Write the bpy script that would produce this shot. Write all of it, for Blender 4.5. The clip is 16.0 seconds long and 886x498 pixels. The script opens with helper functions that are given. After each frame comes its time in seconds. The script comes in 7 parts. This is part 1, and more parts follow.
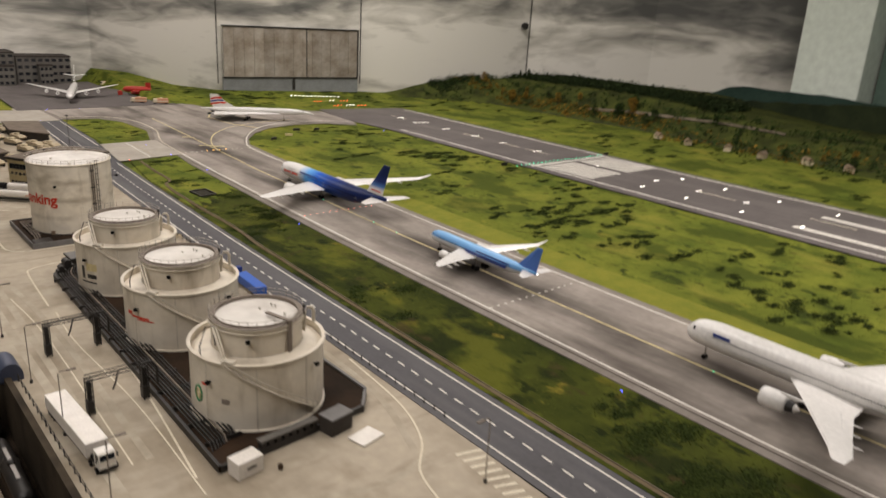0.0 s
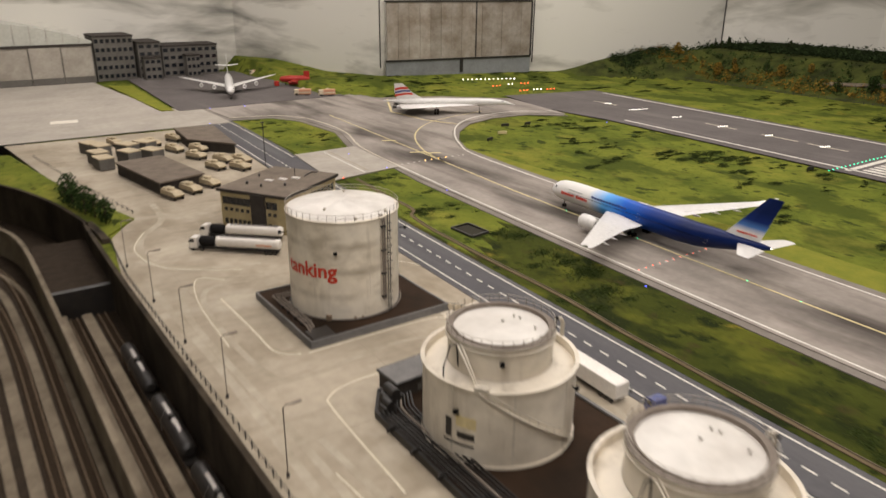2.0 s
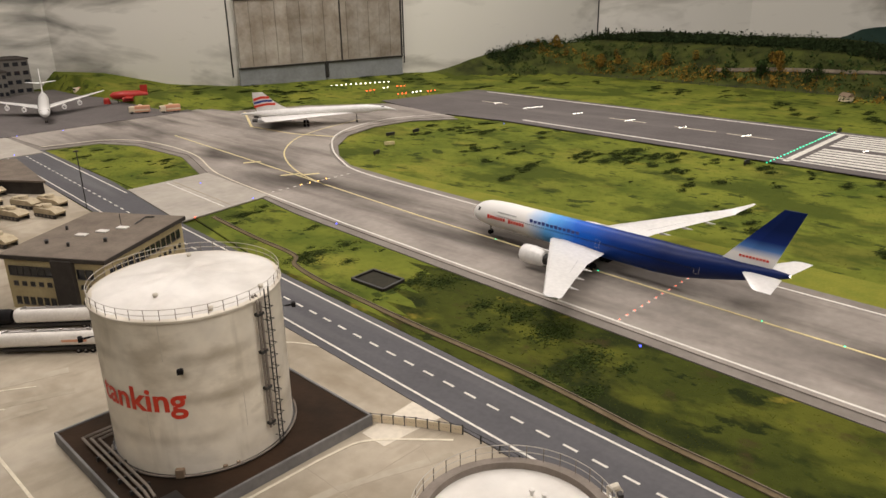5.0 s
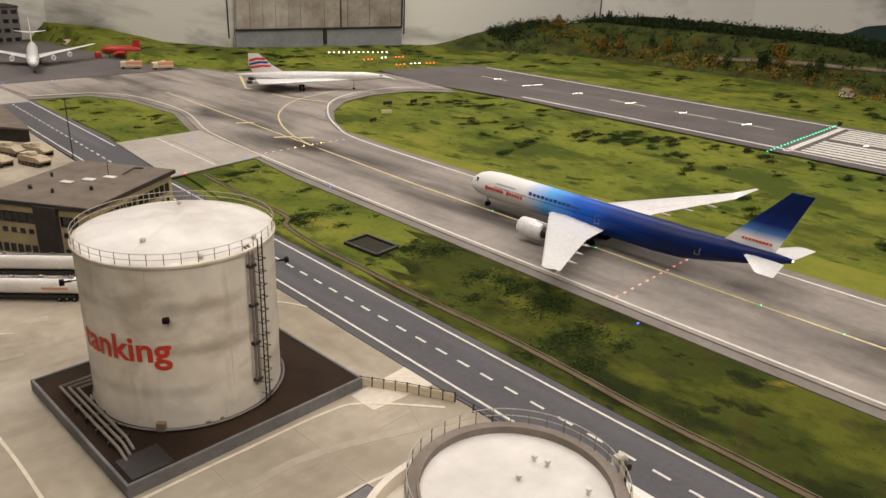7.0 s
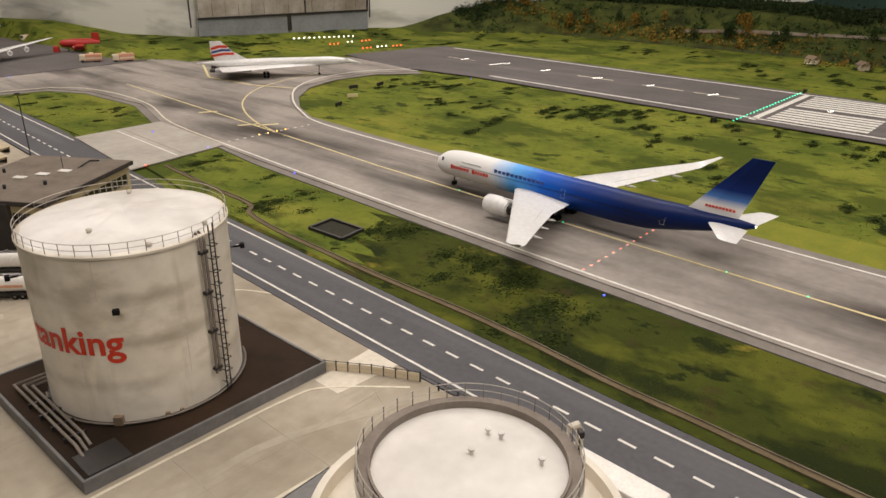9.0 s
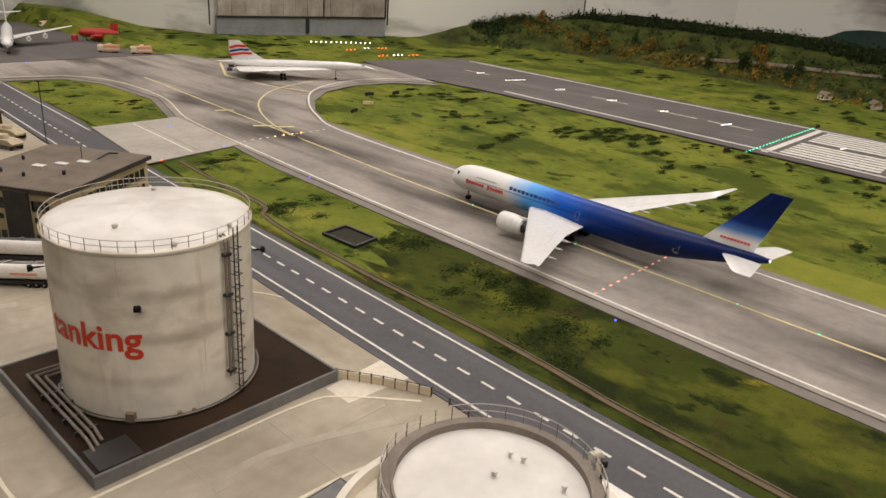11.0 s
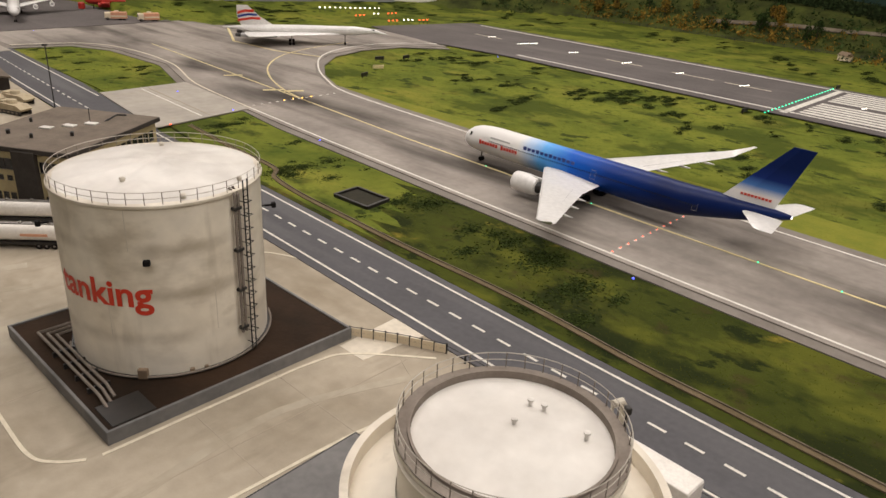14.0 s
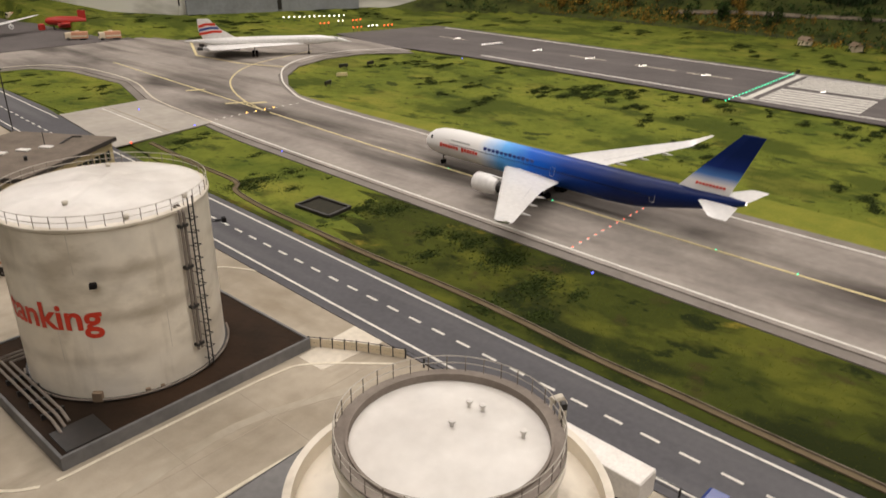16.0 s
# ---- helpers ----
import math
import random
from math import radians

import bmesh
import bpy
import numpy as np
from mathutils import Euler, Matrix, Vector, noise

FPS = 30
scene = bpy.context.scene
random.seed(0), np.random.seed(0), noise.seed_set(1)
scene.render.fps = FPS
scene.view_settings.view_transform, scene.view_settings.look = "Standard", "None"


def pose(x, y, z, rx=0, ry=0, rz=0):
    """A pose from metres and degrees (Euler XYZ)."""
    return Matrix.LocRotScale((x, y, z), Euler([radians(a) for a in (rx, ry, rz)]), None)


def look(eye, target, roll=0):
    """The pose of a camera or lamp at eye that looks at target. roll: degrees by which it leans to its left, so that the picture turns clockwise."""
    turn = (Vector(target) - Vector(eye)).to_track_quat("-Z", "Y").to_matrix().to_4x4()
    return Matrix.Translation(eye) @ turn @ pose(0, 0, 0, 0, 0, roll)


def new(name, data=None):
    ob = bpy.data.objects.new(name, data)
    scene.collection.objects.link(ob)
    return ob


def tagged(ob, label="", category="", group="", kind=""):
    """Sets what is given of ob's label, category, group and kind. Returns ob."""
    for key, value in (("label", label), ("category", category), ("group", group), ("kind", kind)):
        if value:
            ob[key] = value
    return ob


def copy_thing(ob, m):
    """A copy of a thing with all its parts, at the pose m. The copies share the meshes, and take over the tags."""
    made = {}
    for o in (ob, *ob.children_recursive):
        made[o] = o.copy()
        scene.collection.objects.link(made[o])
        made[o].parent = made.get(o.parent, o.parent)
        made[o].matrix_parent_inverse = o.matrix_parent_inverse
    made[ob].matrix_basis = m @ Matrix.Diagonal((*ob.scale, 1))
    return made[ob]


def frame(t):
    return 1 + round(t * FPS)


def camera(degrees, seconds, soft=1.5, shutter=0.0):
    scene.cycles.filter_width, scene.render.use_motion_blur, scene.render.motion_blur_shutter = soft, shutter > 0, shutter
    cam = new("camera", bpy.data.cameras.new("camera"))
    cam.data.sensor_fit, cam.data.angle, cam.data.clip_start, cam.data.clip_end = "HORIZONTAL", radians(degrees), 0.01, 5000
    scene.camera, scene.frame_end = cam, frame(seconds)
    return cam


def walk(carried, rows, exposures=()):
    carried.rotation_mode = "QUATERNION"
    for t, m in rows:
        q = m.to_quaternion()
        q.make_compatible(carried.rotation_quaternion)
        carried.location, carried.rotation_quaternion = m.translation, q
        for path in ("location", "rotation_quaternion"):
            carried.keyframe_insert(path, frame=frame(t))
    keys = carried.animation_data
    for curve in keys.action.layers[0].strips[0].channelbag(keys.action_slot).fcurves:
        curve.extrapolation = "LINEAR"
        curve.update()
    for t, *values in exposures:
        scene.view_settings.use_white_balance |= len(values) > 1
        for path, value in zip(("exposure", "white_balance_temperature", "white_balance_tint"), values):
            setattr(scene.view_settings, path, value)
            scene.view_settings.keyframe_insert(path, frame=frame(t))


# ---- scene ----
cam = camera(62.7, 16.0, shutter=0.5)
PATH = [
    (0, (0.048, 0.165, 0.767), (1.319, 1.58, 0.151), 3.3),
    (0.5, (-0.123, 0.401, 0.8), (1.256, 1.738, 0.242), 6.8),
    (1, (-0.238, 0.743, 0.774), (0.975, 2.201, 0.138), 6.9),
    (1.5, (-0.124, 1.072, 0.713), (0.937, 2.602, -0.017), 1.5),
    (2, (-0.027, 1.332, 0.729), (1.048, 2.868, 0.031), 0.5),
    (2.5, (0.085, 1.614, 0.732), (1.387, 2.969, 0.046), 2.7),
    (2.9, (0.162, 1.77, 0.672), (1.499, 3.094, -0.006), 3.3),
    (3, (0.184, 1.809, 0.661), (1.493, 3.143, -0.051), 1.7),
    (3.5, (0.261, 1.886, 0.632), (1.562, 3.251, -0.034), -0.3),
    (4, (0.269, 1.873, 0.632), (1.619, 3.199, -0.015), 0.9),
    (4.2, (0.271, 1.848, 0.63), (1.598, 3.179, -0.053), -1.9),
    (6.3, (0.273, 1.857, 0.6), (1.642, 3.133, -0.104), 1.2),
    (6.5, (0.285, 1.866, 0.589), (1.639, 3.14, -0.148), 1.4),
    (7, (0.277, 1.881, 0.586), (1.632, 3.158, -0.144), 2.3),
    (7.2, (0.283, 1.869, 0.578), (1.621, 3.148, -0.181), -0.2),
    (7.5, (0.293, 1.876, 0.563), (1.622, 3.143, -0.23), -0.1),
    (8, (0.303, 1.861, 0.573), (1.658, 3.129, -0.173), -1.0),
    (8.2, (0.302, 1.855, 0.577), (1.669, 3.109, -0.172), -0.7),
    (10.3, (0.309, 1.884, 0.565), (1.719, 3.093, -0.177), 3.9),
    (10.5, (0.281, 1.874, 0.589), (1.698, 3.086, -0.133), 4.8),
    (11, (0.284, 1.887, 0.581), (1.674, 3.118, -0.162), 4.1),
    (11.5, (0.284, 1.891, 0.568), (1.661, 3.121, -0.203), 4.1),
    (12, (0.274, 1.891, 0.573), (1.651, 3.119, -0.199), 4.4),
    (12.5, (0.283, 1.898, 0.563), (1.645, 3.132, -0.226), 4.0),
    (13, (0.289, 1.898, 0.557), (1.639, 3.133, -0.25), 3.2),
    (13.5, (0.289, 1.898, 0.557), (1.64, 3.132, -0.251), 3.3),
    (14, (0.291, 1.897, 0.55), (1.641, 3.127, -0.266), 3.4),
    (14.5, (0.292, 1.898, 0.55), (1.649, 3.121, -0.266), 3.9),
    (15, (0.308, 1.888, 0.544), (1.654, 3.105, -0.297), 1.7),
    (15.5, (0.348, 1.879, 0.53), (1.695, 3.082, -0.33), -0.3),
    (16, (0.318, 1.863, 0.556), (1.699, 3.063, -0.253), 0.8),
]
walk(cam, [(t, look(eye, target, roll)) for t, eye, target, roll in PATH], [(0, -0.06), (1, -0.02), (2, 0.08), (7, 0.06), (11, 0.0), (16, 0.0)])

# ---------------- world and lights: an indoor model hall, lit by ceiling fittings ----------------
world = bpy.data.worlds.new("hall_air")
scene.world = world
world.use_nodes = True
world.node_tree.nodes["Background"].inputs[0].default_value = (0.9, 0.8, 0.66, 1)
world.node_tree.nodes["Background"].inputs[1].default_value = 0.05


def ceiling_lamp(x, y, sx, sy, watts, z=2.42, colour=(1.0, 0.917, 0.862)):
    data = bpy.data.lights.new("ceiling_light", "AREA")
    data.shape, data.size, data.size_y, data.energy, data.color = "RECTANGLE", sx, sy, watts, colour
    ob = new("ceiling_light", data)
    ob.matrix_world = pose(x, y, z)
    return ob


ceiling_lamp(1.0, 2.8, 1.0, 3.0, 48)
ceiling_lamp(3.5, 4.3, 0.9, 3.0, 68)
ceiling_lamp(0.8, 6.0, 1.6, 0.8, 54)
ceiling_lamp(3.3, 0.4, 1.8, 1.4, 80)
ceiling_lamp(-1.0, 0.7, 1.4, 2.2, 56)


# ---------------- materials ----------------
def mat(name, colour, rough=0.6, metal=0.0, spots=None, scale=20.0, amount=0.35, fine=None, bump=0.0, bump_scale=200.0, island=0.0, obj=0.0, emit=0.0, coat=0.0):
    """Principled material: base colour mottled towards `spots` by coarse and fine noise, with bump, and per-island or per-object tone changes."""
    m = bpy.data.materials.new(name)
    m.use_nodes = True
    nt = m.node_tree
    b = nt.nodes["Principled BSDF"]
    b.inputs["Roughness"].default_value, b.inputs["Metallic"].default_value = rough, metal
    b.inputs["Coat Weight"].default_value = coat
    b.inputs["Specular IOR Level"].default_value = 0.08 if rough >= 0.6 and not metal else 0.5
    c = (*colour, 1)
    b.inputs["Base Color"].default_value = c
    tc = nt.nodes.new("ShaderNodeTexCoord")
    out = None
    if spots is not None:
        n1 = nt.nodes.new("ShaderNodeTexNoise")
        n1.inputs["Scale"].default_value, n1.inputs["Detail"].default_value, n1.inputs["Roughness"].default_value = scale, 6, 0.6
        nt.links.new(tc.outputs["Object"], n1.inputs["Vector"])
        r = nt.nodes.new("ShaderNodeMapRange")
        r.inputs[1].default_value, r.inputs[2].default_value = 0.38, 0.68
        r.inputs[3].default_value, r.inputs[4].default_value = 0.0, amount
        nt.links.new(n1.outputs["Fac"], r.inputs[0])
        mx = nt.nodes.new("ShaderNodeMix")
        mx.data_type = "RGBA"
        mx.inputs[6].default_value, mx.inputs[7].default_value = c, (*spots, 1)
        nt.links.new(r.outputs[0], mx.inputs[0])
        out = mx.outputs[2]
        n2 = nt.nodes.new("ShaderNodeTexNoise")
        n2.inputs["Scale"].default_value, n2.inputs["Detail"].default_value = fine or scale * 9, 3
        nt.links.new(tc.outputs["Object"], n2.inputs["Vector"])
        r2 = nt.nodes.new("ShaderNodeMapRange")
        r2.inputs[1].default_value, r2.inputs[2].default_value = 0.3, 0.7
        r2.inputs[3].default_value, r2.inputs[4].default_value = 0.92, 1.07
        nt.links.new(n2.outputs["Fac"], r2.inputs[0])
        h = nt.nodes.new("ShaderNodeHueSaturation")
        nt.links.new(r2.outputs[0], h.inputs["Value"])
        nt.links.new(out, h.inputs["Color"])
        out = h.outputs[0]
    if island or obj:
        info = nt.nodes.new("ShaderNodeNewGeometry" if island else "ShaderNodeObjectInfo")
        r3 = nt.nodes.new("ShaderNodeMapRange")
        r3.inputs[3].default_value, r3.inputs[4].default_value = 1 - (island or obj), 1 + (island or obj)
        nt.links.new(info.outputs["Random Per Island" if island else "Random"], r3.inputs[0])
        h = nt.nodes.new("ShaderNodeHueSaturation")
        h.inputs["Color"].default_value = c
        nt.links.new(r3.outputs[0], h.inputs["Value"])
        if out:
            nt.links.new(out, h.inputs["Color"])
        out = h.outputs[0]
    if out:
        nt.links.new(out, b.inputs["Base Color"])
    if bump:
        n3 = nt.nodes.new("ShaderNodeTexNoise")
        n3.inputs["Scale"].default_value, n3.inputs["Detail"].default_value = bump_scale, 4
        nt.links.new(tc.outputs["Object"], n3.inputs["Vector"])
        bp = nt.nodes.new("ShaderNodeBump")
        bp.inputs["Strength"].default_value, bp.inputs["Distance"].default_value = bump, 0.002
        nt.links.new(n3.outputs["Fac"], bp.inputs["Height"])
        nt.links.new(bp.outputs[0], b.inputs["Normal"])
    if emit:
        b.inputs["Emission Color"].default_value, b.inputs["Emission Strength"].default_value = c, emit
    return m


def ramp_mat(name, axis, stops, rough=0.35, coat=0.0, noise_amount=0.0, noise_scale=20.0):
    """Paint that fades along one object axis (a livery), stops: (place in metres, colour), rising."""
    m = bpy.data.materials.new(name)
    m.use_nodes = True
    nt = m.node_tree
    b = nt.nodes["Principled BSDF"]
    b.inputs["Roughness"].default_value, b.inputs["Coat Weight"].default_value = rough, coat
    b.inputs["Specular IOR Level"].default_value = 0.2
    tc, sep, mr, cr = (nt.nodes.new(k) for k in ("ShaderNodeTexCoord", "ShaderNodeSeparateXYZ", "ShaderNodeMapRange", "ShaderNodeValToRGB"))
    nt.links.new(tc.outputs["Object"], sep.inputs[0])
    lo, hi = stops[0][0], stops[-1][0]
    mr.inputs[1].default_value, mr.inputs[2].default_value = lo, hi
    src = sep.outputs[axis]
    if noise_amount:
        n, ma = nt.nodes.new("ShaderNodeTexNoise"), nt.nodes.new("ShaderNodeMath")
        n.inputs["Scale"].default_value = noise_scale
        nt.links.new(tc.outputs["Object"], n.inputs["Vector"])
        ma.operation = "MULTIPLY_ADD"
        ma.inputs[1].default_value = noise_amount
        nt.links.new(n.outputs["Fac"], ma.inputs[0])
        nt.links.new(src, ma.inputs[2])
        src = ma.outputs[0]
    nt.links.new(src, mr.inputs[0])
    nt.links.new(mr.outputs[0], cr.inputs[0])
    el = cr.color_ramp.elements
    while len(el) < len(stops):
        el.new(0.5)
    for e, (p, c) in zip(el, stops):
        e.position, e.color = (p - lo) / (hi - lo), (*c, 1)
    nt.links.new(cr.outputs[0], b.inputs["Base Color"])
    return m


def sky_mural():
    """Painted storm clouds on the hall's walls, in long horizontal drifts."""
    m = bpy.data.materials.new("painted_cloud_mural")
    m.use_nodes = True
    nt = m.node_tree
    b = nt.nodes["Principled BSDF"]
    b.inputs["Roughness"].default_value = 0.8
    tc, mp, n, n2, add, cr = (nt.nodes.new(k) for k in ("ShaderNodeTexCoord", "ShaderNodeMapping", "ShaderNodeTexNoise", "ShaderNodeTexNoise", "ShaderNodeMath", "ShaderNodeValToRGB"))
    mp.inputs["Scale"].default_value = (0.55, 0.55, 1.9)
    nt.links.new(tc.outputs["Object"], mp.inputs[0])
    n.inputs["Scale"].default_value, n.inputs["Detail"].default_value, n.inputs["Roughness"].default_value, n.inputs["Distortion"].default_value = 1.15, 6, 0.5, 0.7
    n2.inputs["Scale"].default_value, n2.inputs["Detail"].default_value, n2.inputs["Distortion"].default_value = 4.2, 8, 1.4
    nt.links.new(mp.outputs[0], n.inputs["Vector"])
    nt.links.new(mp.outputs[0], n2.inputs["Vector"])
    add.operation = "MULTIPLY_ADD"
    add.inputs[1].default_value = 0.26
    nt.links.new(n2.outputs["Fac"], add.inputs[0])
    nt.links.new(n.outputs["Fac"], add.inputs[2])
    sep, zr, fin_add = (nt.nodes.new("ShaderNode" + k) for k in ("SeparateXYZ", "MapRange", "Math"))
    nt.links.new(tc.outputs["Object"], sep.inputs[0])
    nt.links.new(sep.outputs[2], zr.inputs[0])
    zr.inputs[1].default_value, zr.inputs[2].default_value, zr.inputs[3].default_value, zr.inputs[4].default_value = 0.2, 1.0, 0.1, -0.09
    nt.links.new(add.outputs[0], fin_add.inputs[0])
    nt.links.new(zr.outputs[0], fin_add.inputs[1])
    nt.links.new(fin_add.outputs[0], cr.inputs[0])
    el = cr.color_ramp.elements
    el.new(0.5), el.new(0.5)
    for e, p, c in zip(el, (0.45, 0.55, 0.645, 0.75), ((0.09, 0.09, 0.083), (0.2, 0.195, 0.175), (0.43, 0.41, 0.36), (0.68, 0.655, 0.59))):
        e.position, e.color = p, (*c, 1)
    nt.links.new(cr.outputs[0], b.inputs["Base Color"])
    return m


def patchy_grass(name, light, shade, dark, dry, soft):
    """Flocked grass: mid green with yellow-green sweeps, soft dark areas and small crisp dark patches."""
    m = mat(name, light, 0.95, spots=shade, scale=4.2, amount=1.0, fine=45, bump=0.22, bump_scale=300)
    nt = m.node_tree
    b = nt.nodes["Principled BSDF"]
    src = b.inputs["Base Color"].links[0].from_socket
    tc = nt.nodes.new("ShaderNodeTexCoord")
    for scale, stretch, lo, hi, colour, seed in ((8.0, (1.0, 0.6, 1.0), 0.58, 0.66 + soft, dark, 0.0), (17.0, (1.0, 0.55, 1.0), 0.59, 0.6 + soft, dark, 5.0), (30.0, (1.0, 0.7, 1.0), 0.57, 0.64, shade, 17.0), (6.0, (1.0, 0.6, 1.0), 0.62, 0.76, dry, 11.0)):
        mp, n, mr, mx = (nt.nodes.new(k) for k in ("ShaderNodeMapping", "ShaderNodeTexNoise", "ShaderNodeMapRange", "ShaderNodeMix"))
        mp.inputs["Scale"].default_value, mp.inputs["Location"].default_value = stretch, (seed, seed, 0)
        n.inputs["Scale"].default_value, n.inputs["Detail"].default_value, n.inputs["Roughness"].default_value = scale, 5, 0.6
        mr.inputs[1].default_value, mr.inputs[2].default_value = lo, hi
        mr.inputs[4].default_value = 0.85
        mx.data_type = "RGBA"
        mx.inputs[7].default_value = (*colour, 1)
        nt.links.new(tc.outputs["Object"], mp.inputs[0])
        nt.links.new(mp.outputs[0], n.inputs["Vector"])
        nt.links.new(n.outputs["Fac"], mr.inputs[0])
        nt.links.new(mr.outputs[0], mx.inputs[0])
        nt.links.new(src, mx.inputs[6])
        src = mx.outputs[2]
    nt.links.new(src, b.inputs["Base Color"])
    return m


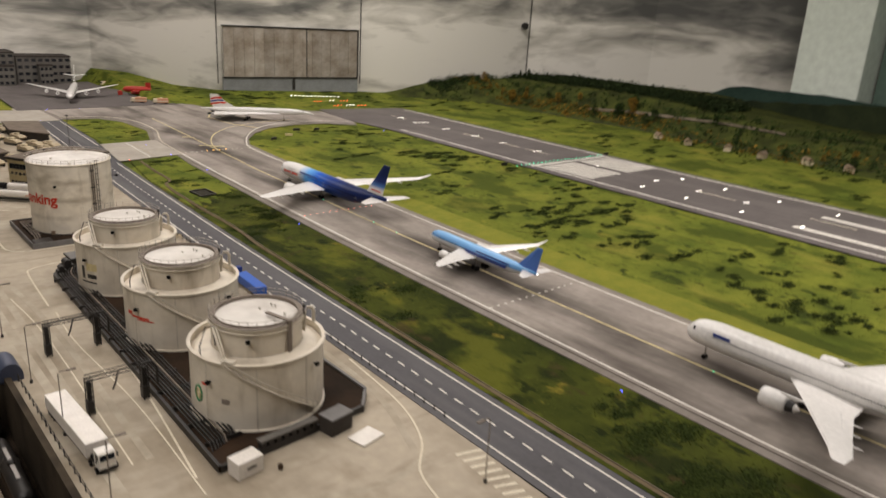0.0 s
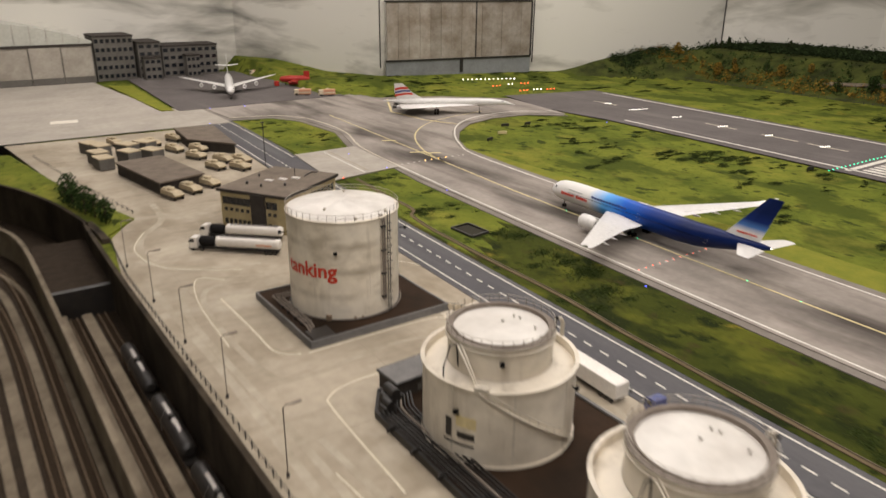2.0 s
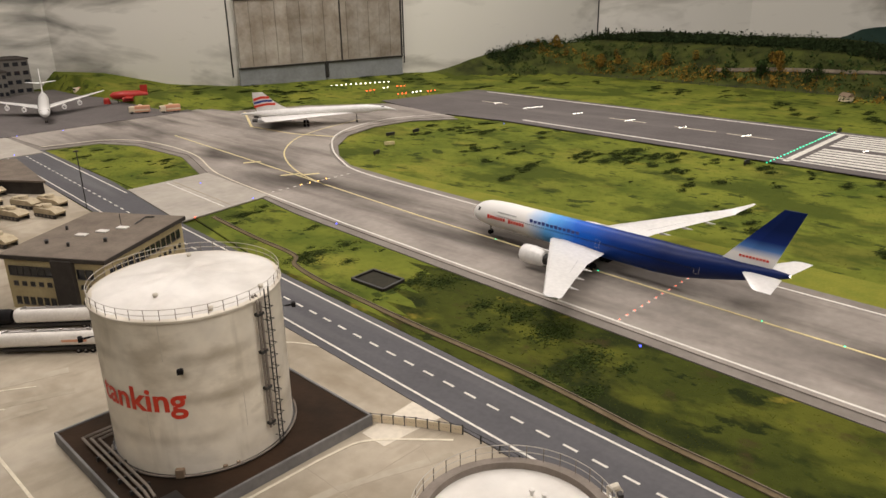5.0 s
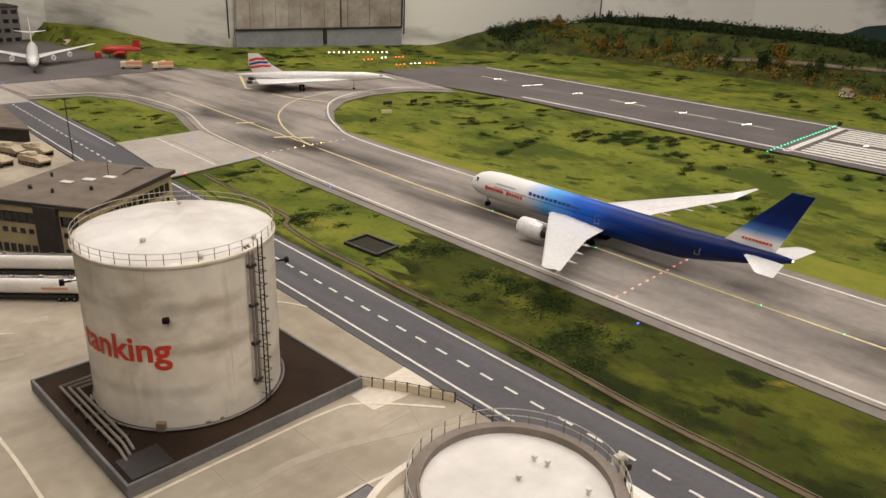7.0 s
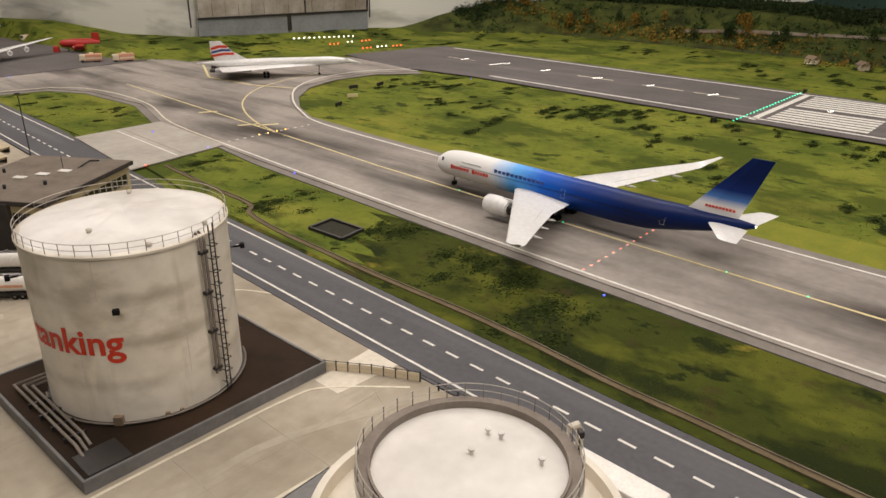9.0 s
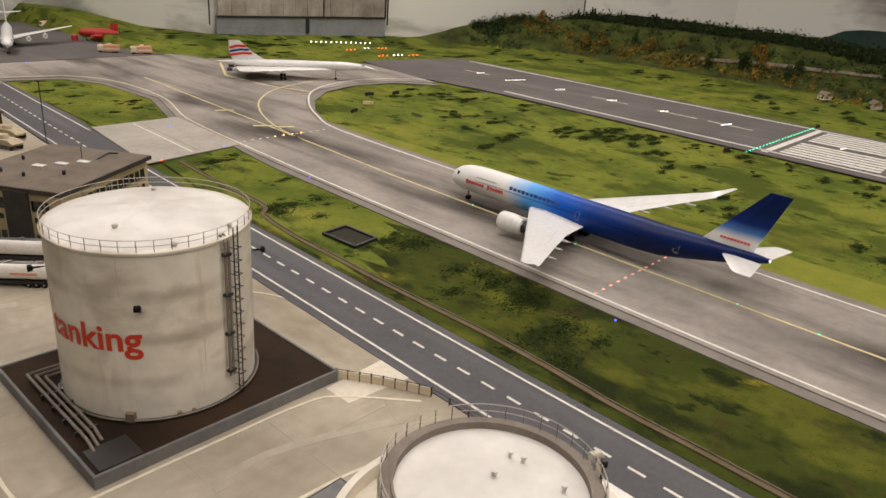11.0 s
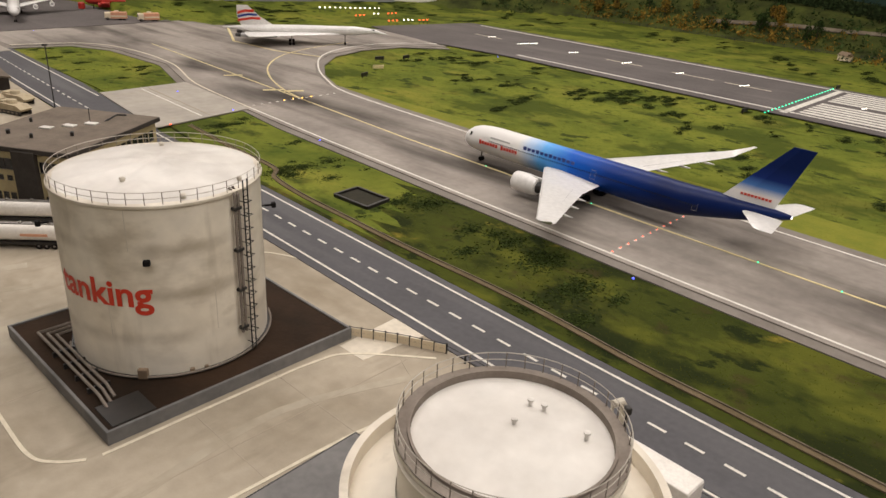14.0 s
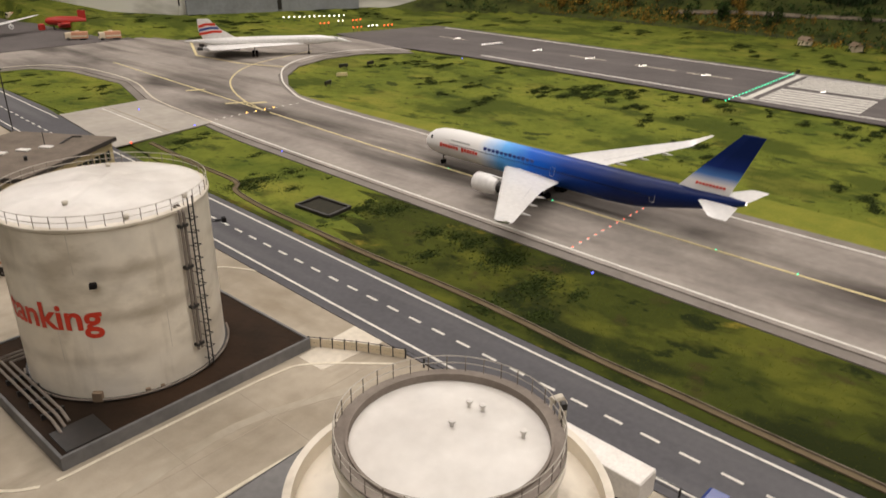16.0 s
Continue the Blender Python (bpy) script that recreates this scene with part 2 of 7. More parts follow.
M = dict(
    grass=patchy_grass("field_grass", (0.155, 0.17, 0.024), (0.075, 0.1, 0.014), (0.022, 0.034, 0.007), (0.25, 0.205, 0.03), 0.018),
    strip_grass=patchy_grass("strip_grass", (0.058, 0.067, 0.01), (0.024, 0.032, 0.006), (0.01, 0.015, 0.004), (0.2, 0.155, 0.02), 0.025),
    blade=mat("grass_blade", (0.095, 0.108, 0.014), 0.9, island=0.15),
    verge=mat("mown_grass", (0.2, 0.2, 0.03), 0.9, spots=(0.11, 0.14, 0.02), scale=14, amount=0.6, fine=160, bump=0.4, bump_scale=500),
    dark_turf=mat("dark_turf", (0.03, 0.042, 0.009), 0.95, island=0.5),
    straw=mat("dry_turf", (0.27, 0.22, 0.04), 0.9, island=0.3),
    taxi=mat("taxiway_concrete", (0.33, 0.292, 0.255), 0.7, spots=(0.21, 0.186, 0.165), scale=3.5, amount=0.85, fine=60, bump=0.15, bump_scale=500),
    shoulder=mat("taxiway_shoulder", (0.23, 0.205, 0.18), 0.8, spots=(0.14, 0.12, 0.1), scale=7, amount=0.6, bump=0.2, bump_scale=500),
    asphalt=mat("road_asphalt", (0.1, 0.097, 0.102), 0.75, spots=(0.085, 0.082, 0.085), scale=6, amount=0.7, fine=120, bump=0.2, bump_scale=600),
    runway=mat("runway_asphalt", (0.13, 0.115, 0.11), 0.75, spots=(0.095, 0.085, 0.08), scale=5, amount=0.7, fine=90, bump=0.2, bump_scale=600),
    yard=mat("yard_concrete", (0.41, 0.355, 0.275), 0.62, spots=(0.24, 0.2, 0.145), scale=3.2, amount=0.85, fine=40, bump=0.1, bump_scale=300),
    apron=mat("apron_concrete", (0.39, 0.355, 0.305), 0.75, spots=(0.27, 0.245, 0.21), scale=4, amount=0.6),
    white_line=mat("white_road_paint", (0.72, 0.69, 0.62), 0.6, spots=(0.4, 0.37, 0.33), scale=60, amount=0.5),
    faint_line=mat("worn_white_paint", (0.66, 0.6, 0.47), 0.7, spots=(0.45, 0.39, 0.3), scale=60, amount=0.6),
    yellow_line=mat("yellow_road_paint", (0.68, 0.58, 0.32), 0.6, spots=(0.4, 0.32, 0.17), scale=60, amount=0.6),
    slope=mat("forest_floor", (0.075, 0.088, 0.02), 0.95, spots=(0.02, 0.024, 0.01), scale=6, amount=0.9, fine=40, bump=0.6),
    tyre=mat("tyre_stained_concrete", (0.33, 0.285, 0.215), 0.7, spots=(0.44, 0.39, 0.31), scale=10, amount=0.9, fine=50),
    joint=mat("dark_joint", (0.36, 0.31, 0.24), 0.8),
    tank=mat("tank_white_paint", (0.72, 0.655, 0.545), 0.45, spots=(0.43, 0.37, 0.28), scale=9, amount=0.55, fine=30, bump=0.05, bump_scale=60),
    tank_seam=mat("tank_seam_paint", (0.56, 0.51, 0.42), 0.5, spots=(0.34, 0.29, 0.22), scale=20, amount=0.5),
    tank_roof=mat("tank_roof_white", (0.68, 0.65, 0.6), 0.5, spots=(0.44, 0.4, 0.35), scale=9, amount=0.65, fine=30),
    walkway=mat("walkway_grey", (0.24, 0.205, 0.172), 0.7, spots=(0.13, 0.1, 0.08), scale=30, amount=0.5),
    bund=mat("bund_floor", (0.02, 0.0135, 0.009), 0.8, spots=(0.06, 0.034, 0.02), scale=5, amount=0.6, bump=0.3, bump_scale=150),
    bund_wall=mat("bund_wall", (0.2, 0.193, 0.185), 0.6, spots=(0.07, 0.07, 0.072), scale=12, amount=0.5),
    dark=mat("dark_iron", (0.014, 0.0125, 0.0115), 0.5, spots=(0.035, 0.028, 0.022), scale=50, amount=0.5),
    steel=mat("dull_steel", (0.3, 0.28, 0.26), 0.4, 0.8, spots=(0.16, 0.14, 0.12), scale=40, amount=0.5),
    rail=mat("pale_railing", (0.42, 0.38, 0.32), 0.5),
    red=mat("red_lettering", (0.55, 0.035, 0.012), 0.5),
    plane_white=mat("aircraft_white", (0.75, 0.73, 0.7), 0.3, spots=(0.62, 0.6, 0.57), scale=12, amount=0.35, coat=0.3),
    plane_grey=mat("aircraft_grey", (0.42, 0.41, 0.4), 0.4),
    glass=mat("dark_glazing", (0.012, 0.014, 0.018), 0.1),
    black=mat("black_rubber", (0.012, 0.011, 0.011), 0.7),
    blue=mat("deep_blue_paint", (0.012, 0.035, 0.2), 0.3, coat=0.3),
    truck_white=mat("truck_white", (0.74, 0.7, 0.64), 0.4, spots=(0.55, 0.5, 0.44), scale=30, amount=0.4),
    green=mat("green_paint", (0.02, 0.22, 0.08), 0.5),
    tan=mat("sand_paint", (0.5, 0.42, 0.29), 0.6, spots=(0.32, 0.26, 0.17), scale=50, amount=0.6),
    roof=mat("bitumen_roof", (0.18, 0.148, 0.118), 0.8, spots=(0.1, 0.08, 0.062), scale=20, amount=0.6),
    plaster=mat("cream_plaster", (0.47, 0.39, 0.22), 0.75, spots=(0.3, 0.24, 0.13), scale=18, amount=0.6),
    dark_brick=mat("dark_cladding", (0.05, 0.043, 0.038), 0.7, spots=(0.08, 0.07, 0.06), scale=30, amount=0.5),
    grey_block=mat("grey_facade", (0.15, 0.14, 0.125), 0.75, spots=(0.1, 0.09, 0.08), scale=14, amount=0.7),
    hangar=mat("hangar_door", (0.42, 0.385, 0.33), 0.6, spots=(0.25, 0.22, 0.18), scale=8, amount=0.6),
    hangar_roof=mat("hangar_gable", (0.52, 0.52, 0.46), 0.6, spots=(0.38, 0.38, 0.33), scale=8, amount=0.5),
    mural=sky_mural(),
    planks=mat("weathered_planks", (0.38, 0.34, 0.29), 0.8, spots=(0.16, 0.12, 0.08), scale=6, amount=0.75, obj=0.12, bump=0.2),
    plinth=mat("grey_wall_paint", (0.25, 0.26, 0.26), 0.8, spots=(0.16, 0.16, 0.16), scale=6, amount=0.6),
    forest=mat("forest_foliage", (0.022, 0.034, 0.012), 0.9, island=0.5),
    far_hill=mat("far_hill_paint", (0.03, 0.04, 0.018), 0.9, spots=(0.014, 0.02, 0.011), scale=7, amount=0.8),
    teal_hill=mat("far_teal_hill_paint", (0.035, 0.062, 0.048), 0.9, spots=(0.02, 0.04, 0.034), scale=5, amount=0.7),
    autumn=mat("autumn_foliage", (0.2, 0.12, 0.02), 0.9, island=0.55),
    bush=mat("bush_foliage", (0.03, 0.05, 0.014), 0.9, island=0.5),
    bark=mat("bark", (0.06, 0.042, 0.028), 0.9),
    earth=mat("earth", (0.15, 0.115, 0.07), 0.9, spots=(0.1, 0.075, 0.04), scale=20, amount=0.7, bump=0.5),
    ballast=mat("track_ballast", (0.04, 0.029, 0.02), 0.9, spots=(0.02, 0.015, 0.011), scale=40, amount=0.7, bump=0.8, bump_scale=500),
    platform=mat("platform_concrete", (0.2, 0.165, 0.12), 0.8, spots=(0.075, 0.058, 0.04), scale=12, amount=0.7),
    trench_wall=mat("retaining_wall", (0.06, 0.047, 0.033), 0.85, spots=(0.022, 0.017, 0.012), scale=7, amount=0.9, bump=0.3),
    rust=mat("rusty_rail", (0.3, 0.22, 0.15), 0.5, 0.5),
    room=mat("hall_paint", (0.14, 0.125, 0.1), 0.8, spots=(0.11, 0.1, 0.08), scale=3, amount=0.4),
    lit_corner=mat("lit_wall_corner_paint", (0.74, 0.8, 0.72), 0.7, spots=(0.66, 0.72, 0.64), scale=2, amount=0.4),
    teal_wall=mat("teal_wall_paint", (0.17, 0.24, 0.2), 0.8, spots=(0.12, 0.18, 0.15), scale=2, amount=0.5),
    fire_red=mat("fire_red", (0.35, 0.02, 0.012), 0.45),
    orange=mat("salmon_paint", (0.6, 0.3, 0.18), 0.5),
    cream=mat("cream_paint", (0.66, 0.56, 0.4), 0.5),
    lit_white=mat("white_lamp", (1, 0.95, 0.85), 0.4, emit=4.0),
    lit_red=mat("red_lamp", (1, 0.1, 0.03), 0.4, emit=3.0),
    lit_amber=mat("amber_lamp", (1, 0.55, 0.12), 0.4, emit=3.0),
    lit_green=mat("green_lamp", (0.04, 0.9, 0.45), 0.4, emit=1.6),
    lit_blue=mat("blue_lamp", (0.08, 0.1, 1.0), 0.4, emit=2.5),
)


def streaks(m, colour, stretch, scale, lo, hi, amount, seed=0.0):
    """Adds long stains to a material: noise stretched along one axis."""
    nt = m.node_tree
    b = nt.nodes["Principled BSDF"]
    src = b.inputs["Base Color"].links[0].from_socket
    tc, mp, n, mr, mx = (nt.nodes.new(k) for k in ("ShaderNodeTexCoord", "ShaderNodeMapping", "ShaderNodeTexNoise", "ShaderNodeMapRange", "ShaderNodeMix"))
    mp.inputs["Scale"].default_value, mp.inputs["Location"].default_value = stretch, (seed, seed, seed)
    n.inputs["Scale"].default_value, n.inputs["Detail"].default_value, n.inputs["Roughness"].default_value = scale, 5, 0.55
    mr.inputs[1].default_value, mr.inputs[2].default_value, mr.inputs[4].default_value = lo, hi, amount
    mx.data_type = "RGBA"
    mx.inputs[7].default_value = (*colour, 1)
    nt.links.new(tc.outputs["Object"], mp.inputs[0])
    nt.links.new(mp.outputs[0], n.inputs["Vector"])
    nt.links.new(n.outputs["Fac"], mr.inputs[0])
    nt.links.new(mr.outputs[0], mx.inputs[0])
    nt.links.new(src, mx.inputs[6])
    nt.links.new(mx.outputs[2], b.inputs["Base Color"])


streaks(M["taxi"], (0.085, 0.072, 0.062), (1.0, 0.16, 1.0), 9.0, 0.5, 0.72, 0.85)
streaks(M["taxi"], (0.075, 0.063, 0.055), (1.0, 0.07, 1.0), 12.0, 0.55, 0.72, 0.5, 3.3)
streaks(M["taxi"], (0.37, 0.34, 0.3), (1.0, 0.3, 1.0), 5.0, 0.55, 0.75, 0.5, 7.0)
streaks(M["yard"], (0.2, 0.16, 0.108), (1.0, 0.5, 1.0), 7.0, 0.52, 0.7, 0.7)
streaks(M["yard"], (0.2, 0.165, 0.12), (0.35, 1.6, 1.0), 13.0, 0.56, 0.7, 0.45, 9.0)
streaks(M["yard"], (0.56, 0.51, 0.42), (0.5, 1.0, 1.0), 4.0, 0.56, 0.72, 0.5, 3.0)
streaks(M["tank"], (0.26, 0.21, 0.14), (1.0, 1.0, 0.2), 17.0, 0.54, 0.72, 0.7)
streaks(M["tank"], (0.74, 0.69, 0.6), (0.6, 0.6, 1.0), 7.0, 0.52, 0.68, 0.5, 4.0)
streaks(M["asphalt"], (0.17, 0.165, 0.165), (1.0, 0.1, 1.0), 14.0, 0.5, 0.75, 0.5)
streaks(M["runway"], (0.2, 0.18, 0.165), (1.0, 0.1, 1.0), 9.0, 0.52, 0.75, 0.5)
streaks(M["strip_grass"], (0.014, 0.019, 0.005), (1.0, 0.6, 1.0), 6.5, 0.53, 0.6, 0.85, 2.0)
streaks(M["strip_grass"], (0.11, 0.115, 0.015), (1.0, 0.6, 1.0), 6.0, 0.54, 0.62, 0.7, 8.0)
streaks(M["strip_grass"], (0.24, 0.19, 0.028), (1.0, 0.7, 1.0), 9.0, 0.62, 0.68, 0.8, 15.0)
streaks(M["strip_grass"], (0.05, 0.036, 0.014), (1.0, 0.7, 1.0), 11.0, 0.6, 0.67, 0.7, 21.0)
streaks(M["grass"], (0.05, 0.066, 0.01), (1.0, 0.6, 1.0), 4.5, 0.53, 0.6, 0.85, 2.5)
streaks(M["grass"], (0.21, 0.2, 0.034), (1.0, 0.6, 1.0), 5.0, 0.56, 0.7, 0.7, 8.5)
streaks(M["trench_wall"], (0.02, 0.017, 0.014), (1.0, 1.0, 0.15), 14.0, 0.5, 0.7, 0.7)


def rubber_and_shade(m, x0, slope, colour, reach, amount):
    """Uneven smears of tyre rubber, plus painted aircraft shade, along a guide line x = x0 + slope * y."""
    nt = m.node_tree
    b = nt.nodes["Principled BSDF"]
    src = b.inputs["Base Color"].links[0].from_socket
    tc, sep, ma, sb, ab, mr, mp, n, nr, mul, mx = (nt.nodes.new("ShaderNode" + k) for k in ("TexCoord", "SeparateXYZ", "Math", "Math", "Math", "MapRange", "Mapping", "TexNoise", "MapRange", "Math", "Mix"))
    nt.links.new(tc.outputs["Object"], sep.inputs[0])
    ma.operation, sb.operation, ab.operation, mul.operation = "MULTIPLY_ADD", "SUBTRACT", "ABSOLUTE", "MULTIPLY"
    ma.inputs[1].default_value, ma.inputs[2].default_value = slope, x0
    nt.links.new(sep.outputs[1], ma.inputs[0])
    nt.links.new(sep.outputs[0], sb.inputs[0])
    nt.links.new(ma.outputs[0], sb.inputs[1])
    nt.links.new(sb.outputs[0], ab.inputs[0])
    mr.interpolation_type = "SMOOTHSTEP"
    mr.inputs[1].default_value, mr.inputs[2].default_value, mr.inputs[3].default_value, mr.inputs[4].default_value = 0.0, reach, amount, 0.0
    nt.links.new(ab.outputs[0], mr.inputs[0])
    mp.inputs["Scale"].default_value = (1.0, 0.35, 1.0)
    nt.links.new(tc.outputs["Object"], mp.inputs[0])
    n.inputs["Scale"].default_value, n.inputs["Detail"].default_value = 5.5, 5
    nt.links.new(mp.outputs[0], n.inputs["Vector"])
    nr.inputs[1].default_value, nr.inputs[2].default_value = 0.42, 0.64
    nt.links.new(n.outputs["Fac"], nr.inputs[0])
    nt.links.new(mr.outputs[0], mul.inputs[0])
    nt.links.new(nr.outputs[0], mul.inputs[1])
    mx.data_type = "RGBA"
    mx.inputs[7].default_value = (*colour, 1)
    nt.links.new(mul.outputs[0], mx.inputs[0])
    nt.links.new(src, mx.inputs[6])
    nt.links.new(mx.outputs[2], b.inputs["Base Color"])


def seam_soot_shade(m, period, offset, colour, reach=0.016, amount=0.6):
    """Soot and the plates' pillow shading, painted dark along a tank's horizontal seams."""
    nt = m.node_tree
    b = nt.nodes["Principled BSDF"]
    src = b.inputs["Base Color"].links[0].from_socket
    tc, sep, sh, pp, mr, n, nr, mul, mx = (nt.nodes.new("ShaderNode" + k) for k in ("TexCoord", "SeparateXYZ", "Math", "Math", "MapRange", "TexNoise", "MapRange", "Math", "Mix"))
    nt.links.new(tc.outputs["Object"], sep.inputs[0])
    sh.operation, pp.operation, mul.operation = "SUBTRACT", "PINGPONG", "MULTIPLY"
    sh.inputs[1].default_value, pp.inputs[1].default_value = offset, period / 2
    nt.links.new(sep.outputs[2], sh.inputs[0])
    nt.links.new(sh.outputs[0], pp.inputs[0])
    mr.interpolation_type = "SMOOTHSTEP"
    mr.inputs[1].default_value, mr.inputs[2].default_value, mr.inputs[3].default_value, mr.inputs[4].default_value = 0, reach, amount, 0
    nt.links.new(pp.outputs[0], mr.inputs[0])
    n.inputs["Scale"].default_value, n.inputs["Detail"].default_value = 13, 4
    nt.links.new(tc.outputs["Object"], n.inputs["Vector"])
    nr.inputs[1].default_value, nr.inputs[2].default_value = 0.38, 0.62
    nt.links.new(n.outputs["Fac"], nr.inputs[0])
    nt.links.new(mr.outputs[0], mul.inputs[0])
    nt.links.new(nr.outputs[0], mul.inputs[1])
    mx.data_type = "RGBA"
    mx.inputs[7].default_value = (*colour, 1)
    nt.links.new(mul.outputs[0], mx.inputs[0])
    nt.links.new(src, mx.inputs[6])
    nt.links.new(mx.outputs[2], b.inputs["Base Color"])

# dark centre band: tyre rubber and the shade under the aircraft, in one colour
rubber_and_shade(M["taxi"], 1.507, 0.045, (0.05, 0.042, 0.036), 0.19, 0.95)

M["tall_tank"] = mat("tall_tank_white_paint", (0.77, 0.705, 0.59), 0.45, spots=(0.5, 0.43, 0.32), scale=11, amount=0.5, fine=30, bump=0.05, bump_scale=60)
streaks(M["tall_tank"], (0.27, 0.22, 0.15), (1.0, 1.0, 0.16), 19.0, 0.57, 0.74, 0.6)
streaks(M["tall_tank"], (0.36, 0.3, 0.21), (0.8, 0.8, 1.5), 12.0, 0.56, 0.7, 0.6, 13.0)
streaks(M["tall_tank"], (0.76, 0.71, 0.62), (0.7, 0.7, 1.0), 9.0, 0.52, 0.66, 0.55, 4.0)
seam_soot_shade(M["tall_tank"], 0.059, 0.011, (0.3, 0.245, 0.17), 0.014, 0.6)


# ---------------- mesh helpers ----------------
def part(name, bm, material, parent=None, label="", smooth=False):
    me = bpy.data.meshes.new(name)
    bm.normal_update()
    bm.to_mesh(me)
    bm.free()
    for m in material if isinstance(material, (list, tuple)) else [material]:
        me.materials.append(m)
    if smooth:
        for p in me.polygons:
            p.use_smooth = True
        me.set_sharp_from_angle(angle=radians(38))
    ob = new(name, me)
    ob.parent = parent
    return tagged(ob, label)


def thing(name, label, category, m=None, group="", kind=""):
    ob = new(name)
    ob.empty_display_size = 0.02
    ob.matrix_world = m or Matrix()
    return tagged(ob, label, category, group, kind)


def B():
    return bmesh.new()


def box(bm, x0, x1, y0, y1, z0, z1, m=None, mi=0):
    vs = [bm.verts.new((m @ Vector(p)) if m else p) for p in ((x0, y0, z0), (x1, y0, z0), (x1, y1, z0), (x0, y1, z0), (x0, y0, z1), (x1, y0, z1), (x1, y1, z1), (x0, y1, z1))]
    for f in ((3, 2, 1, 0), (4, 5, 6, 7), (0, 1, 5, 4), (1, 2, 6, 5), (2, 3, 7, 6), (3, 0, 4, 7)):
        bm.faces.new([vs[i] for i in f]).material_index = mi
    return bm


def rbox(bm, x0, x1, y0, y1, z0, z1, r=0.002, m=None):
    """Box with bevelled edges."""
    b2 = box(B(), x0, x1, y0, y1, z0, z1, m)
    bmesh.ops.bevel(b2, geom=b2.edges[:], offset=r, segments=2, affect="EDGES", profile=0.5)
    me = bpy.data.meshes.new("tmp")
    b2.to_mesh(me)
    b2.free()
    bm.from_mesh(me)
    bpy.data.meshes.remove(me)
    return bm


def prism(bm, pts, z0, z1, mi=0):
    """Upright prism over a counter-clockwise outline."""
    lo, hi = [bm.verts.new((x, y, z0)) for x, y in pts], [bm.verts.new((x, y, z1)) for x, y in pts]
    bm.faces.new(lo[::-1]).material_index = mi
    bm.faces.new(hi).material_index = mi
    for i in range(len(pts)):
        j = (i + 1) % len(pts)
        bm.faces.new((lo[i], lo[j], hi[j], hi[i])).material_index = mi
    return bm


def loft(bm, rings, caps=True, closed=False):
    """Skin over rings of points with the same count."""
    rows = [[bm.verts.new(p) for p in ring] for ring in rings]
    if closed:
        rows.append(rows[0])
    for a, b in zip(rows, rows[1:]):
        for i in range(len(a)):
            j = (i + 1) % len(a)
            bm.faces.new((a[i], a[j], b[j], b[i]))
    if caps and not closed:
        bm.faces.new(rows[0][::-1])
        bm.faces.new(rows[-1])
    return bm


def circle(c, r, n, axis="z", rx=None):
    out = []
    for i in range(n):
        a = 2 * math.pi * i / n
        u, v = (rx or r) * math.cos(a), r * math.sin(a)
        out.append({"z": (c[0] + u, c[1] + v, c[2]), "y": (c[0] - u, c[1], c[2] + v), "x": (c[0], c[1] + u, c[2] + v)}[axis])
    return out


def lathe(bm, profile, n=48, c=(0, 0), caps=True):
    return loft(bm, [circle((c[0], c[1], z), r, n) for r, z in profile], caps)


def tube(bm, pts, r, n=6, closed=False):
    """Round bar along a line of points."""
    pts = [Vector(p) for p in pts]
    rings = []
    for i, p in enumerate(pts):
        a, b = pts[i - 1] if i or closed else p, pts[(i + 1) % len(pts)] if i + 1 < len(pts) or closed else p
        d = (b - a).normalized()
        u = d.cross((0, 0, 1) if abs(d.z) < 0.9 else (1, 0, 0)).normalized()
        v = u.cross(d)
        rings.append([p + r * (math.cos(2 * math.pi * k / n) * u + math.sin(2 * math.pi * k / n) * v) for k in range(n)])
    return loft(bm, rings, True, closed)


def ribbon(bm, pts, w, z, h=0.0006):
    """Painted line: a thin band of width w along a plan line."""
    pts = [Vector((*p, 0)) for p in pts]
    left, right = [], []
    for i, p in enumerate(pts):
        d = (pts[min(i + 1, len(pts) - 1)] - pts[max(i - 1, 0)]).normalized()
        nn = Vector((-d.y, d.x, 0)) * w / 2
        left.append(p + nn), right.append(p - nn)
    up = [[bm.verts.new((q.x, q.y, z + h)) for q in s] for s in (left, right)]
    dn = [[bm.verts.new((q.x, q.y, z)) for q in s] for s in (left, right)]
    for i in range(len(pts) - 1):
        bm.faces.new((up[1][i], up[1][i + 1], up[0][i + 1], up[0][i]))
        bm.faces.new((dn[1][i + 1], dn[1][i], up[1][i], up[1][i + 1])[::-1])
        bm.faces.new((dn[0][i], dn[0][i + 1], up[0][i + 1], up[0][i])[::-1])
    return bm


def smooth_line(pts, steps=6):
    """Catmull-Rom line through plan points."""
    out = []
    for i in range(len(pts) - 1):
        p0, p1, p2, p3 = (np.array(pts[max(0, min(len(pts) - 1, k))], float) for k in (i - 1, i, i + 1, i + 2))
        for s in range(steps):
            t = s / steps
            out.append(tuple(0.5 * (2 * p1 + (p2 - p0) * t + (2 * p0 - 5 * p1 + 4 * p2 - p3) * t * t + (3 * p1 - p0 - 3 * p2 + p3) * t**3)))
    return out + [tuple(pts[-1])]


def lean(x, y):
    """Plan x of a line along the runway, which leans a little to the layout's axes."""
    d = y - 2.2
    return x + 0.04 * d + 0.01 * math.sqrt(d * d + 0.04)


def along(x, ys):
    """The leaning line at x, sampled finely between the given ys."""
    out = []
    for a, b in zip(ys, ys[1:]):
        n = max(1, int(abs(b - a) / 0.15))
        out += [a + (b - a) * i / n for i in range(n)]
    return [(lean(x, y), y) for y in out + [ys[-1]]]


